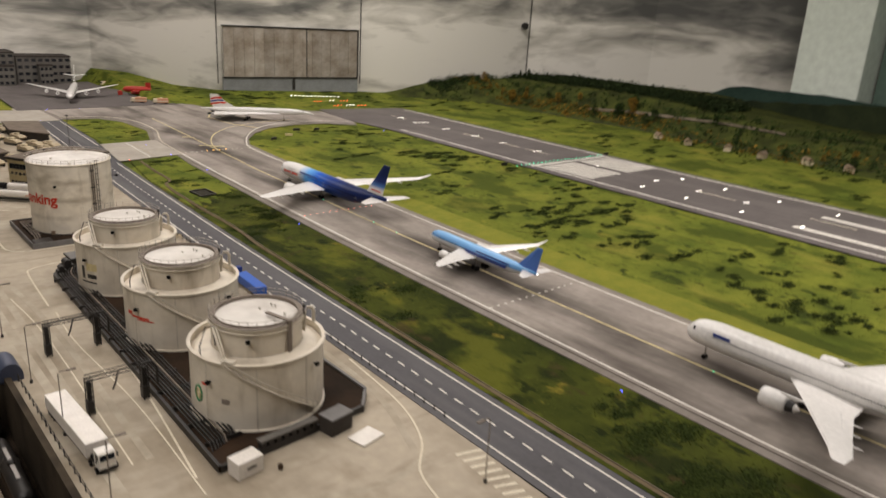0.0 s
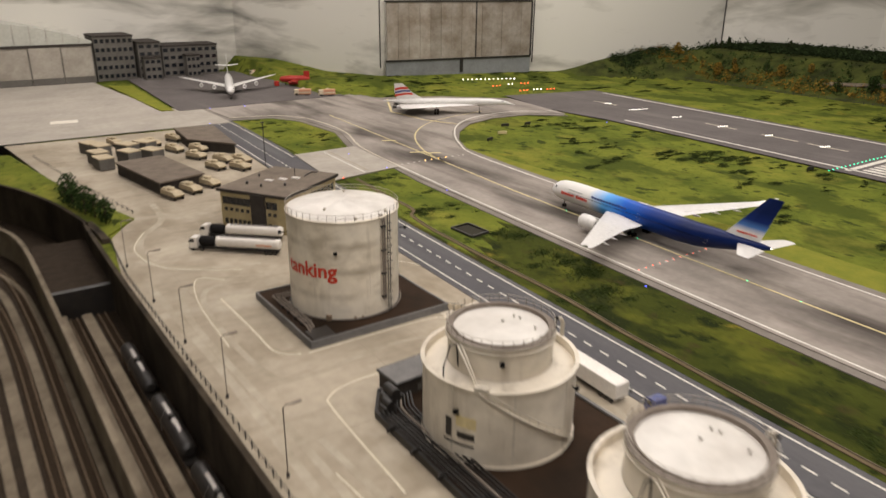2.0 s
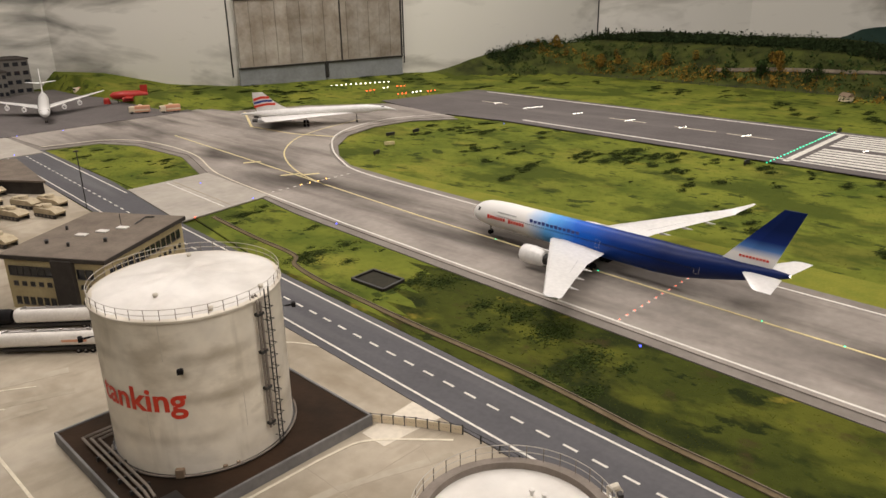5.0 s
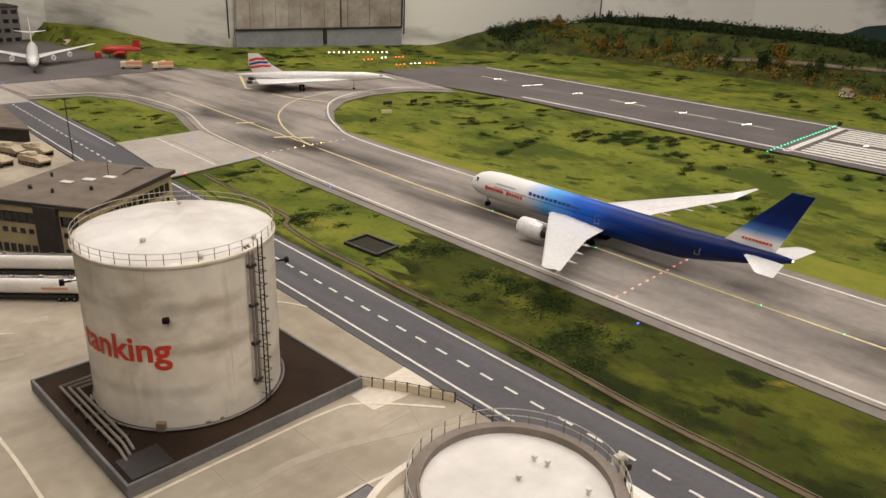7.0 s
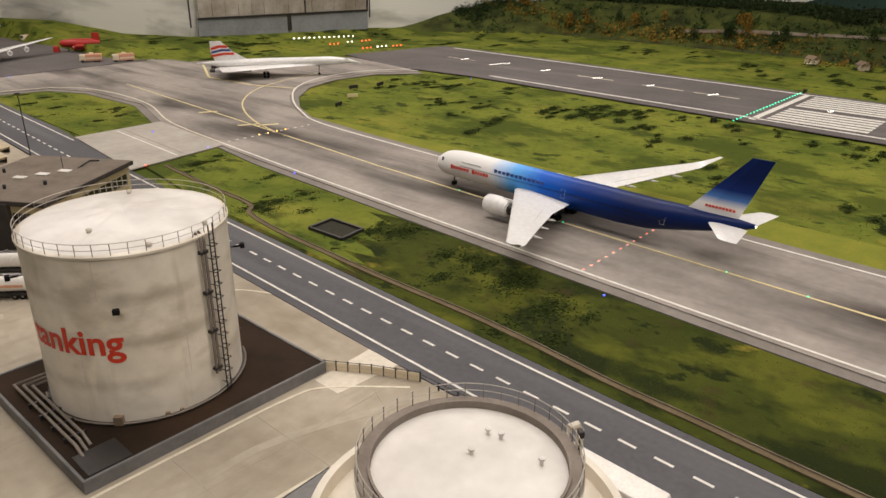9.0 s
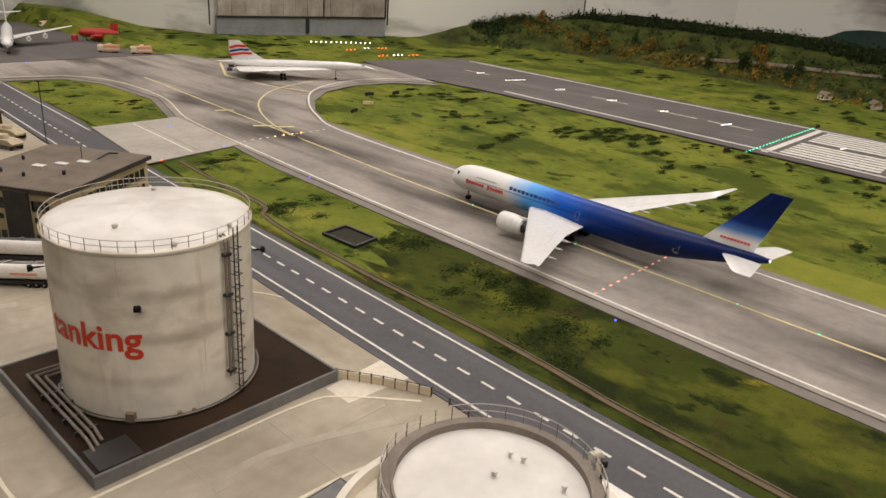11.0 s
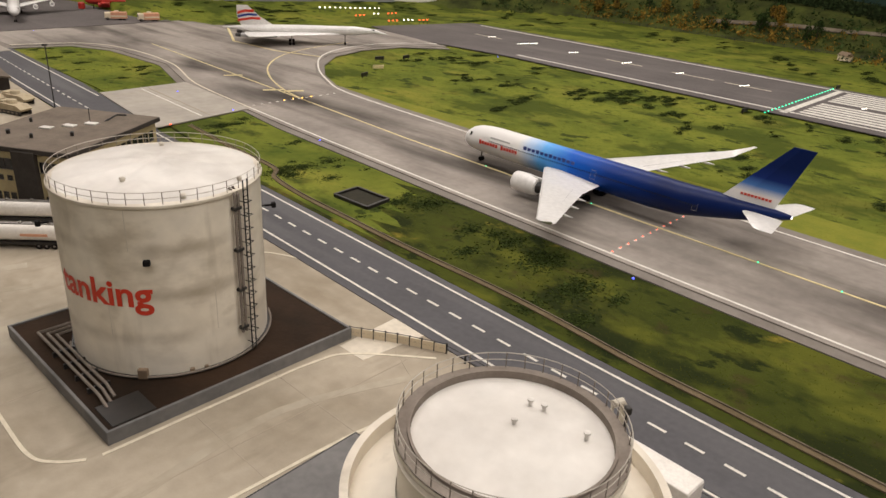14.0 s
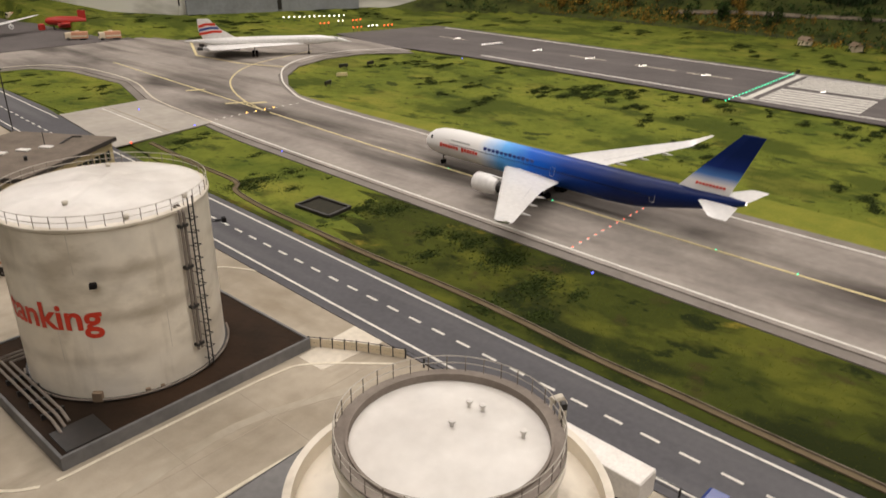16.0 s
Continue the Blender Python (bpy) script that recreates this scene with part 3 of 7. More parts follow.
def strip(x0, x1, y0, y1, n=2):
    ys = [y0 + (y1 - y0) * i / (n - 1) for i in range(n)]
    return along(x1, ys) + along(x0, ys[::-1])


def inside(p, poly):
    hit = False
    for (x0, y0), (x1, y1) in zip(poly, poly[1:] + poly[:1]):
        if (y0 > p[1]) != (y1 > p[1]) and p[0] < (x1 - x0) * (p[1] - y0) / (y1 - y0) + x0:
            hit = not hit
    return hit


def slab(name, pts, z, material, label, h=0.003, parent=None):
    ob = part(name, prism(B(), pts, z - h, z), material, parent)
    return tagged(ob, label, "ground", kind="structure")

# ---------------- the hall and the ground ----------------
WALL = [(-3.2, 7.95), (0.3, 7.75), (2.15, 7.5), (2.74, 6.125), (4.03, 5.9), (5.6, 5.26), (6.3, 4.3), (6.62, 2.95)]


def wall_run(name, pts, z0, z1, material, label, thick=0.1):
    bm = B()
    for (x0, y0), (x1, y1) in zip(pts, pts[1:]):
        d = Vector((x1 - x0, y1 - y0, 0)).normalized()
        nn = Vector((d.y, -d.x, 0)) * -thick
        q = [(x0, y0), (x0 + nn.x, y0 + nn.y), (x1 + nn.x, y1 + nn.y), (x1, y1)]
        prism(bm, [q[0], q[3], q[2], q[1]], z0, z1)
    bmesh.ops.recalc_face_normals(bm, faces=bm.faces[:])
    return tagged(part(name, bm, material), label, "wall", kind="structure")


wall_run("wall_north", WALL, -0.9, 2.5, M["mural"], "wall painted with drifting grey storm clouds")
wall_run("wall_east", [(6.62, 2.38), (6.4, 0.4), (6.2, -2.6)], -0.9, 2.5, M["teal_wall"], "teal green painted hall wall")
wall_run("wall_south", [(6.2, -2.6), (-3.2, -2.6)], -0.9, 2.5, M["room"], "plain dim hall wall")
wall_run("wall_west", [(-3.2, -2.6), (-3.2, 7.95)], -0.9, 2.5, M["room"], "plain dim hall wall")
tagged(part("floor", box(B(), -3.3, 7, -2.7, 8.1, -0.96, -0.9), M["room"]), "dim floor of the exhibition hall", "floor", kind="structure")
tagged(part("ceiling", box(B(), -3.3, 7, -2.7, 8.1, 2.5, 2.56), M["room"]), "plain hall ceiling", "ceiling", kind="structure")
# lit corner strip of the wall, its brightness put into the pale paint
tagged(part("pillar", rbox(B(), 6.33, 6.68, 2.4, 2.93, -0.9, 2.5, 0.01), M["lit_corner"]), "pale green wall corner beside the mural, its light painted in", "pillar", kind="structure")
seams = B()
for x, y, dx, dy in ((2.745, 6.12, 0, 0), (4.03, 5.895, 0, 0), (5.598, 5.255, 0, 0)):
    box(seams, x - 0.003, x + 0.003, y - 0.004, y + 0.004, 0.1, 2.45)
tagged(part("trim", seams, M["dark"]), "dark joints between painted wall boards", "joint", kind="structure")


def hill(x, y):
    """Height of the ground: flat field, a wooded rise along the far side, a low bank under the mural."""
    s = max(0.0, min(1.0, (x - 4.78 + 0.12 * max(0, 3.2 - y) + 0.75 * max(0, min(0.8, y - 4.9))) / 0.62))
    top = 0.21 - 0.06 * max(0, min(1, (y - 5.1) / 0.6)) if y > 3.6 else 0.21 - 0.11 * min(1, (3.6 - y) / 1.2)
    end = max(0.0, min(1.0, (6.3 - y) / 0.45))
    z = top * (s * s * (3 - 2 * s)) * end
    if y > 5.6 and x > 2.1:
        z += 0.05 * min(1, (y - 5.6) / 0.5)
    if y > 6.6 and 2.05 < x:
        z += 0.06 * min(1, (y - 6.6) / 0.5)
    return z


ISLAND = [(1.27, 5.16), (1.25, 4.24), (1.49, 4.255), (1.595, 4.6), (1.575, 4.98), (1.49, 5.15), (1.36, 5.18)]
STRIP = [*along(1.369, [-1.6, 3.6]), (1.47, 3.83), (1.215, 3.785), *along(1.09, [3.3, -1.6])]
FIELD = [*along(2.9, [-1.6, 3.7]), (2.985, 4.1), (2.93, 4.33), (2.75, 4.48), (2.52, 4.5), (2.31, 4.43), (2.14, 4.29), (2.02, 4.13), (1.94, 3.96), *along(1.835, [3.6, -1.6])]
FAR = [*along(3.7, [4.6, -1.6]), (4.9, -1.6), (4.9, 6.0), (2.9, 6.1), (2.25, 6.9), (2.14, 6.3), (2.28, 5.8), (2.34, 5.48), (2.72, 5.32), (3.15, 5.12), (3.75, 4.98)]

ys = [-2.5 + 0.05 * i for i in range(209)]
xs = [0.285 + 0.05 * i for i in range(128)]
g = B()
rows = [[g.verts.new((x, y, hill(x, y) - 0.004 + 0.003 * noise.noise((x * 6, y * 6, 0)))) for x in xs] for y in ys]
for a, b in zip(rows, rows[1:]):
    for i in range(len(xs) - 1):
        g.faces.new((a[i], a[i + 1], b[i + 1], b[i])).material_index = int(xs[i] > 4.8 - 0.12 * max(0, 3.2 - a[i].co.y) - 0.75 * max(0, min(0.8, a[i].co.y - 4.9)))
slab("grass_strip", STRIP, -0.0012, M["strip_grass"], "dark green scattered grass strip between road and taxiway", 0.002)
rag = random.Random(8)
LIGHT_END = [(lean(1.1 + 0.27 * i / 14, 2.9), 2.86 + 0.012 * i + rag.uniform(-0.07, 0.07)) for i in range(15)] + [(lean(1.367, 3.6), 3.6), (1.466, 3.826), (1.22, 3.783), (lean(1.092, 3.3), 3.3)]
slab("grass_strip", LIGHT_END, -0.0006, M["grass"], "lighter yellow-green end of the grass strip", 0.0012)
slab("grass_island", ISLAND, -0.0012, M["grass"], "small green grass island between the taxiways", 0.002)
tagged(part("ground", g, [M["grass"], M["slope"]], smooth=True), "scattered model grass with dark and dry patches", "ground", kind="structure")

# paved surfaces
YARD = [(0.285, 0.3), (0.87, 0.3), (0.9, 0.95), *along(0.952, [1.2, 3.3]), (1.04, 4.1), (1.1, 5.1), (0.2, 5.12), (0.3, 4.2), (0.42, 3.7), (0.33, 3.55), (0.285, 3.2)]
slab("yard", YARD, 0.0, M["yard"], "stained beige concrete yard of the fuel depot")
slab("road", [*along(1.086, [-1.6, 3.3]), (1.17, 3.8), (1.24, 4.4), (1.275, 5.2), (1.1, 5.2), (1.045, 4.1), *along(0.938, [3.3, -1.6])], 0.0015, M["asphalt"], "grey asphalt service road with dashed centre line")
slab("taxiway_shoulder", [*along(1.835, [-1.6, 3.6]), (1.94, 3.96), (2.02, 4.13), (2.14, 4.29), (2.31, 4.43), (2.52, 4.5), (2.75, 4.48), (2.93, 4.33), (3.06, 5.0), (2.72, 5.32), (2.34, 5.48), (2.28, 5.8), (1.9, 5.8), (1.25, 5.8), (1.25, 5.2), (1.49, 5.15), (1.575, 4.98), (1.595, 4.6), (1.49, 4.255), (1.25, 4.24), (1.19, 3.785), (1.47, 3.83), *along(1.369, [3.6, -1.6])], 0.001, M["shoulder"], "dark shoulder strip along the taxiway")
slab("taxiway", [*along(1.808, [-1.6, 3.6]), (1.915, 3.98), (2.0, 4.16), (2.12, 4.325), (2.3, 4.47), (2.52, 4.54), (2.77, 4.52), (2.96, 4.38), (3.05, 4.98), (2.71, 5.28), (2.31, 5.44), (2.24, 5.72), (1.27, 5.72), (1.29, 5.24), (1.51, 5.19), (1.605, 5.0), (1.625, 4.6), (1.515, 4.24), (1.485, 3.83), *along(1.395, [3.6, -1.6])], 0.0035, M["taxi"], "rubber-stained grey concrete taxiway, aircraft shade painted along its centre")
slab("link_pavement", [(1.168, 3.775), (1.492, 3.825), (1.52, 4.262), (1.222, 4.25)], 0.0045, M["apron"], "pale concrete link between road and taxiway")
slab("apron", [(-1.0, 5.15), (1.255, 5.13), (1.255, 5.7), (1.05, 5.75), (0.95, 7.2), (-1.0, 7.2)], 0.0042, M["apron"], "pale concrete hangar apron")
slab("parking_apron", [(1.12, 5.62), (2.2, 5.66), (2.16, 6.3), (2.24, 6.9), (2.1, 7.3), (1.2, 7.3)], 0.006, M["runway"], "dark asphalt parking apron")
slab("runway", [*along(3.67, [-1.6, 4.6]), (3.79, 4.96), (3.1, 5.1), (2.98, 4.6), *along(2.93, [4.1, -1.6])], 0.003, M["runway"], "dark asphalt runway with white markings")
slab("verge", [*along(1.97, [-1.6, 2.4]), (lean(1.92, 3.3), 3.3), (1.965, 3.85), (1.94, 3.96), *along(1.835, [3.6, -1.6])], 0.0, M["verge"], "bright mown grass verge along the taxiway")
slab("verge", [(1.0, 6.9), (1.03, 5.66), (1.1, 5.64), (1.14, 6.8)], 0.008, M["verge"], "narrow green strip between the aprons")

# painted markings
PAINT = thing("road_marking", "white lines painted on the service road", "road marking", kind="structure")
bm = B()
ribbon(bm, [*along(0.957, [0.3, 3.3]), (1.06, 4.1), (1.12, 5.18)], 0.0042, 0.0016)
ribbon(bm, [*along(1.0685, [-1.5, 3.3]), (1.15, 3.76)], 0.0042, 0.0016)
ribbon(bm, [(1.205, 4.22), (1.255, 5.18)], 0.0045, 0.0016)
part("edge_line", bm, M["white_line"], PAINT)
dash_me = part("centre_dash", ribbon(B(), [(0, 0), (0.0012, 0.0255)], 0.0042, 0.0016), M["white_line"], PAINT)
dash_me.location = (lean(1.014, -1.4985), -1.4985, 0)
for i in range(1, 133):
    y = -1.4985 + i * 0.0503
    ob = new("centre_dash", dash_me.data)
    ob.parent = PAINT
    ob.location = (lean(1.014, y) if y < 3.3 else lean(1.014, 3.3) + (y - 3.3) * 0.062, y, 0)

TAXI = thing("taxiway_marking", "yellow and white taxiway guide lines", "road marking", kind="structure")
bm = B()
ribbon(bm, along(1.409, [-1.5, 3.4]) + [(1.5, 3.83)], 0.006, 0.0036)
ribbon(bm, along(1.794, [-1.5, 3.4]), 0.006, 0.0036)
part("edge_line", bm, M["white_line"], TAXI)
part("edge_line", ribbon(B(), smooth_line([(lean(1.794, 3.4), 3.4), (1.888, 3.84), (1.96, 4.04), (2.08, 4.25), (2.26, 4.46), (2.48, 4.575), (2.74, 4.59), (2.98, 4.47)]), 0.007, 0.0036), M["white_line"], TAXI)
part("edge_line", ribbon(B(), smooth_line([(1.5, 3.83), (1.54, 4.23), (1.645, 4.6), (1.645, 4.98), (1.54, 5.19), (1.28, 5.26)]), 0.006, 0.0036), M["faint_line"], TAXI)
part("guide_line", ribbon(B(), along(1.602, [-1.5, 3.3]) + [(1.7, 3.83), (1.735, 4.3), (1.79, 5.05)], 0.0062, 0.0036), M["yellow_line"], TAXI)
part("guide_line", ribbon(B(), smooth_line([(1.692, 3.78), (1.735, 3.99), (1.82, 4.2), (1.94, 4.385), (2.12, 4.55), (2.33, 4.64), (2.6, 4.7)]), 0.006, 0.0036), M["yellow_line"], TAXI)
part("holding_line", ribbon(B(), [(2.36, 5.38), (2.14, 4.96), (2.16, 4.65), (2.24, 4.44)], 0.012, 0.0036), M["yellow_line"], TAXI)
for x, y in ((1.72, 4.3), (1.7, 4.02), (1.75, 3.97)):
    part("holding_mark", ribbon(B(), [(x - 0.03, y), (x + 0.03, y - 0.03)], 0.016, 0.0036), M["yellow_line"], TAXI)
for y, n in ((2.507, 12), (1.452, 13), (3.852, 13)):
    bm = B()
    for k in range(n):
        x = 1.412 + k * 0.0285
        box(bm, lean(x, y), lean(x, y) + 0.009, y - 0.0022, y + 0.0022, 0.0036, 0.0044)
    part("stop_bar", bm, M["white_line"], TAXI)
part("link_line", ribbon(B(), [(1.35, 4.23), (1.33, 3.815)], 0.005, 0.0046), M["white_line"], TAXI)
part("link_line", ribbon(B(), [(1.375, 4.23), (1.355, 3.815)], 0.004, 0.0046), M["joint"], TAXI)

RUN = thing("runway_marking", "white runway threshold bars and edge lines", "road marking", kind="structure")
bm = B()
ribbon(bm, along(3.0, [-1.5, 4.05]), 0.014, 0.0031)
ribbon(bm, along(3.62, [-1.5, 4.85]), 0.014, 0.0031)
part("edge_line", bm, M["white_line"], RUN)
part("threshold_bar", box(B(), 3.0, 3.65, 2.758, 2.782, 0.0031, 0.0037), M["white_line"], RUN)
for k in range(13):
    if k == 6:
        continue
    x = 3.055 + k * 0.0445
    part("threshold_stripe", box(B(), x, x + 0.027, 2.4, 2.735, 0.0031, 0.0037), M["white_line"], RUN)
for y in (4.42, 3.55, 3.2, 2.95, 1.75, 1.2):
    part("centre_line", ribbon(B(), along(3.32, [y, y + 0.2]), 0.008, 0.0031), M["faint_line"], RUN)
for x in (3.09, 3.37):
    part("touchdown_bar", ribbon(B(), along(x + 0.03, [0.75, 1.38]), 0.04, 0.0031), M["white_line"], RUN)

YL = thing("yard_marking", "worn white lines on the depot yard", "road marking", kind="structure")
for pts, w in (([(0.452, 2.95), (0.455, 2.75), (0.454, 2.64), (0.47, 2.606), (0.496, 2.587)], 0.0045), ([(0.512, 2.583), (0.672, 2.582), (0.79, 2.579), (0.845, 2.562), (0.925, 2.475)], 0.0045), ([(0.445, 2.1), (0.458, 2.36), (0.475, 2.41), (0.53, 2.43), (0.608, 2.431), (0.75, 2.425), (0.85, 2.4)], 0.0045),
               ([(0.503, 1.95), (0.491, 1.594), (0.451, 1.2)], 0.004), ([(0.45, 2.05), (0.44, 1.85), (0.455, 1.5), (0.445, 1.15)], 0.003), ([(0.907, 1.42), (0.88, 1.2), (0.833, 1.07), (0.766, 0.99), (0.74, 0.9)], 0.0045), ([(0.38, 2.2), (0.395, 1.9), (0.38, 1.3)], 0.003),
               ([(0.5, 3.06), (0.44, 3.1), (0.4, 2.95), (0.385, 2.7)], 0.003), ([(0.56, 3.1), (0.4, 3.22), (0.36, 3.4), (0.42, 3.55)], 0.003), ([(0.983, 2.83), (0.968, 2.875), (0.937, 2.925), (0.88, 2.955)], 0.004)):
    part("yard_line", ribbon(B(), smooth_line(pts), w, 0.0001), M["faint_line"], YL)
for pts in ([(0.3, 2.5), (0.98, 2.5)], [(0.62, 2.42), (0.62, 2.6)], [(0.74, 2.42), (0.74, 2.6)], [(0.3, 2.3), (0.5, 2.3)], [(0.3, 2.0), (0.5, 2.0)], [(0.4, 2.45), (0.4, 3.3)], [(0.3, 2.75), (0.52, 2.75)], [(0.86, 2.45), (0.93, 2.6)]):
    part("yard_joint", ribbon(B(), pts, 0.0011, 0.00005, 0.0003), M["joint"], YL)
for pts, w in (([(0.62, 3.12), (0.45, 3.18), (0.37, 3.3), (0.4, 3.5), (0.5, 3.65), (0.52, 3.85)], 0.022), ([(0.6, 3.04), (0.42, 3.08), (0.36, 2.9), (0.36, 2.6), (0.37, 2.2), (0.36, 1.5)], 0.016), ([(0.55, 3.02), (0.44, 3.02), (0.4, 2.85), (0.41, 2.55), (0.48, 2.5), (0.7, 2.52), (0.9, 2.45)], 0.014), ([(0.33, 3.1), (0.34, 2.6), (0.335, 1.9), (0.34, 1.2)], 0.018), ([(0.4, 2.3), (0.42, 1.9), (0.41, 1.3)], 0.014), ([(0.87, 2.4), (0.88, 1.8), (0.87, 1.3), (0.8, 1.05)], 0.014), ([(0.8, 1.02), (0.7, 1.0), (0.55, 1.05), (0.45, 1.1)], 0.016)):
    part("tyre_mark", ribbon(B(), smooth_line(pts), w, 0.00002, 0.0002), M["tyre"], YL)
for k in range(12):
    part("hatched_bar", ribbon(B(), [(0.85 - 0.002 * k, 0.99 - 0.022 * k), (0.9 - 0.004 * k, 0.975 - 0.022 * k)], 0.008, 0.0001), M["faint_line"], YL)
for pts in ([(0.846, 2.588), (0.846, 2.538), (0.958, 2.53), (0.962, 2.595)],):
    part("pale_patch", prism(B(), pts, 0.00005, 0.0004), mat("pale_patch_concrete", (0.62, 0.56, 0.46), 0.7, spots=(0.52, 0.46, 0.37), scale=12), YL)

# ---------------- the sunken railway ----------------
CUT = [(0.285, -2.5), (0.285, 3.2), (0.31, 3.52), (0.29, 3.76), (0.225, 4.08), (0.11, 4.37), (-0.1, 4.62), (-0.5, 4.85), (-3.1, 5.0)]
bm = B()
lf = [Vector((x, y, 0)) for x, y in smooth_line(CUT, 5)]
for i in range(len(lf) - 1):
    a, b = lf[i], lf[i + 1]
    d = (b - a).normalized()
    nn = Vector((-d.y, d.x, 0)) * 0.012
    prism(bm, [tuple((a + nn).xy), tuple(a.xy), tuple(b.xy), tuple((b + nn).xy)], -0.2, 0.012)
tagged(part("retaining_wall", bm, M["trench_wall"]), "dirty concrete retaining wall above the railway cutting", "wall", kind="structure")
tagged(part("railway_bed", box(B(), -0.55, 0.31, -2.5, 4.9, -0.16, -0.13), M["ballast"]), "brown ballast bed of the sunken railway", "railway bed", kind="structure")
tagged(part("embankment", loft(B(), [[(-3.1, y, -0.04), (-0.12, y, -0.04), (-0.06, y, -0.14), (-3.1, y, -0.14)] for y in (-2.5, 0, 2.5, 4.95)]), M["strip_grass"]), "grassy bank beside the railway", "bank", kind="structure")
LEFTBANK = [(-3.1, 5.0), (-0.5, 4.85), (-0.1, 4.62), (0.11, 4.37), (0.225, 4.08), (0.29, 3.76), (0.31, 3.56), (0.43, 3.7), (0.31, 4.2), (0.2, 4.9), (-0.3, 5.14), (-3.1, 5.14)]
tagged(part("corner_bank", prism(B(), LEFTBANK, -0.02, 0.003), M["grass"]), "grass corner above the curved retaining wall", "ground", kind="structure")
slab("west_field", [(-3.1, 5.14), (-1.0, 5.14), (-1.0, 7.7), (-3.1, 7.9)], 0.001, M["apron"], "pale concrete apron beside the hangars")
slab("south_field", [(-3.1, -2.5), (0.27, -2.5), (0.27, -2.4), (-3.1, -2.4)], 0.0, M["grass"], "grass edge of the layout")

# low parapet between the tracks, platform
bm = B()
par = smooth_line([(0.105, -2.4), (0.118, 1.0), (0.122, 2.6), (0.12, 3.4), (0.112, 3.75), (0.08, 3.93), (0.0, 4.1), (-0.2, 4.3), (-0.5, 4.45)], 5)
for (x0, y0), (x1, y1) in zip(par, par[1:]):
    d = Vector((x1 - x0, y1 - y0, 0)).normalized()
    nn = Vector((-d.y, d.x, 0)) * 0.006
    prism(bm, [(x0 - nn.x, y0 - nn.y), (x1 - nn.x, y1 - nn.y), (x1 + nn.x, y1 + nn.y), (x0 + nn.x, y0 + nn.y)], -0.13, -0.035)
tagged(part("parapet", bm, M["platform"]), "pale concrete parapet between the tracks", "wall", kind="structure")
tagged(part("platform", box(B(), 0.128, 0.152, -2.4, 3.3, -0.13, -0.105), M["platform"]), "worn concrete walkway along the track", "platform", kind="structure")
tagged(part("platform", box(B(), 0.186, 0.212, -2.4, 3.3, -0.13, -0.112), M["platform"]), "worn concrete walkway along the track", "platform", kind="structure")


def band(pts, w, z, material, label):
    """Low concrete strip that follows the tracks."""
    return tagged(part("track_walkway", ribbon(B(), smooth_line(pts, 8), w, -0.131, z + 0.131), material), label, "walkway", kind="structure")


for x, w in ((0.05, 0.02), (-0.008, 0.024), (0.1, 0.014)):
    band([(x - 0.006, -2.4), (x - 0.006, 0.2), (x, 2.6), (x - 0.004, 3.3), (x - 0.035, 3.68), (x - 0.16, 3.92 + 0.4 * (x + 0.01)), (x - 0.47, 4.08 + 0.5 * (x + 0.01))], w, -0.1265, M["platform"], "worn pale walkway between the sunken tracks")
band([(-0.045, -2.4), (-0.045, 2.6), (-0.05, 3.2), (-0.1, 3.6), (-0.25, 3.85), (-0.5, 3.95)], 0.018, -0.1255, M["platform"], "pale edge walkway below the grassy bank")


def track(pts, label):
    tr = thing("railway_track", label, "railway track", group="sunken tracks")
    line = smooth_line(pts, 8)
    for s in (-0.00825, 0.00825):
        bm = B()
        P = [Vector((*p, -0.126)) for p in line]
        q = []
        for i, p in enumerate(P):
            d = (P[min(i + 1, len(P) - 1)] - P[max(0, i - 1)]).normalized()
            q.append(p + Vector((-d.y, d.x, 0)) * s)
        tube(bm, q, 0.0014, 4)
        part("rail", bm, M["rust"], tr)
    bm, acc = B(), 0.0
    for (x0, y0), (x1, y1) in zip(line, line[1:]):
        L = math.hypot(x1 - x0, y1 - y0)
        a = math.atan2(y1 - y0, x1 - x0)
        while acc < L:
            t = acc / L
            box(bm, -0.0014, 0.0014, -0.0145, 0.0145, -0.131, -0.1275, pose(x0 + (x1 - x0) * t, y0 + (y1 - y0) * t, 0, 0, 0, math.degrees(a)))
            acc += 0.009
        acc -= L
    part("sleeper", bm, M["bark"], tr)
    tagged(tr.children[-1], kind="stuff")
    return tr


track([(0.169, 0.2), (0.169, 3.3), (0.169, 3.9)], "rusty railway track beside the walkway")
track([(0.238, 0.2), (0.238, 3.5)], "rusty railway track under the retaining wall")
track([(0.072, 0.2), (0.08, 2.6), (0.078, 3.4), (0.04, 3.8), (-0.1, 4.05), (-0.4, 4.25)], "rusty curving railway track")
track([(0.018, 0.2), (0.026, 2.6), (0.022, 3.3), (-0.02, 3.65), (-0.15, 3.9), (-0.45, 4.05)], "rusty curving railway track")
tagged(part("portal", box(B(), 0.125, 0.28, 3.32, 3.34, -0.13, -0.05), M["dark"]), "dark bridge edge over the tracks", "bridge", kind="structure")
tagged(part("portal_deck", box(B(), 0.128, 0.286, 3.34, 3.75, -0.07, -0.05), M["ballast"]), "brown bridge deck over the tracks", "bridge", kind="structure")

# ---------------- fuel depot: storage tanks ----------------
def on_ring(c, r, deg, z):
    return (c[0] + r * math.cos(radians(deg)), c[1] + r * math.sin(radians(deg)), z)


def arc(c, r, a0, a1, z, n=40):
    return [on_ring(c, r, a0 + (a1 - a0) * i / n, z) for i in range(n + 1)]


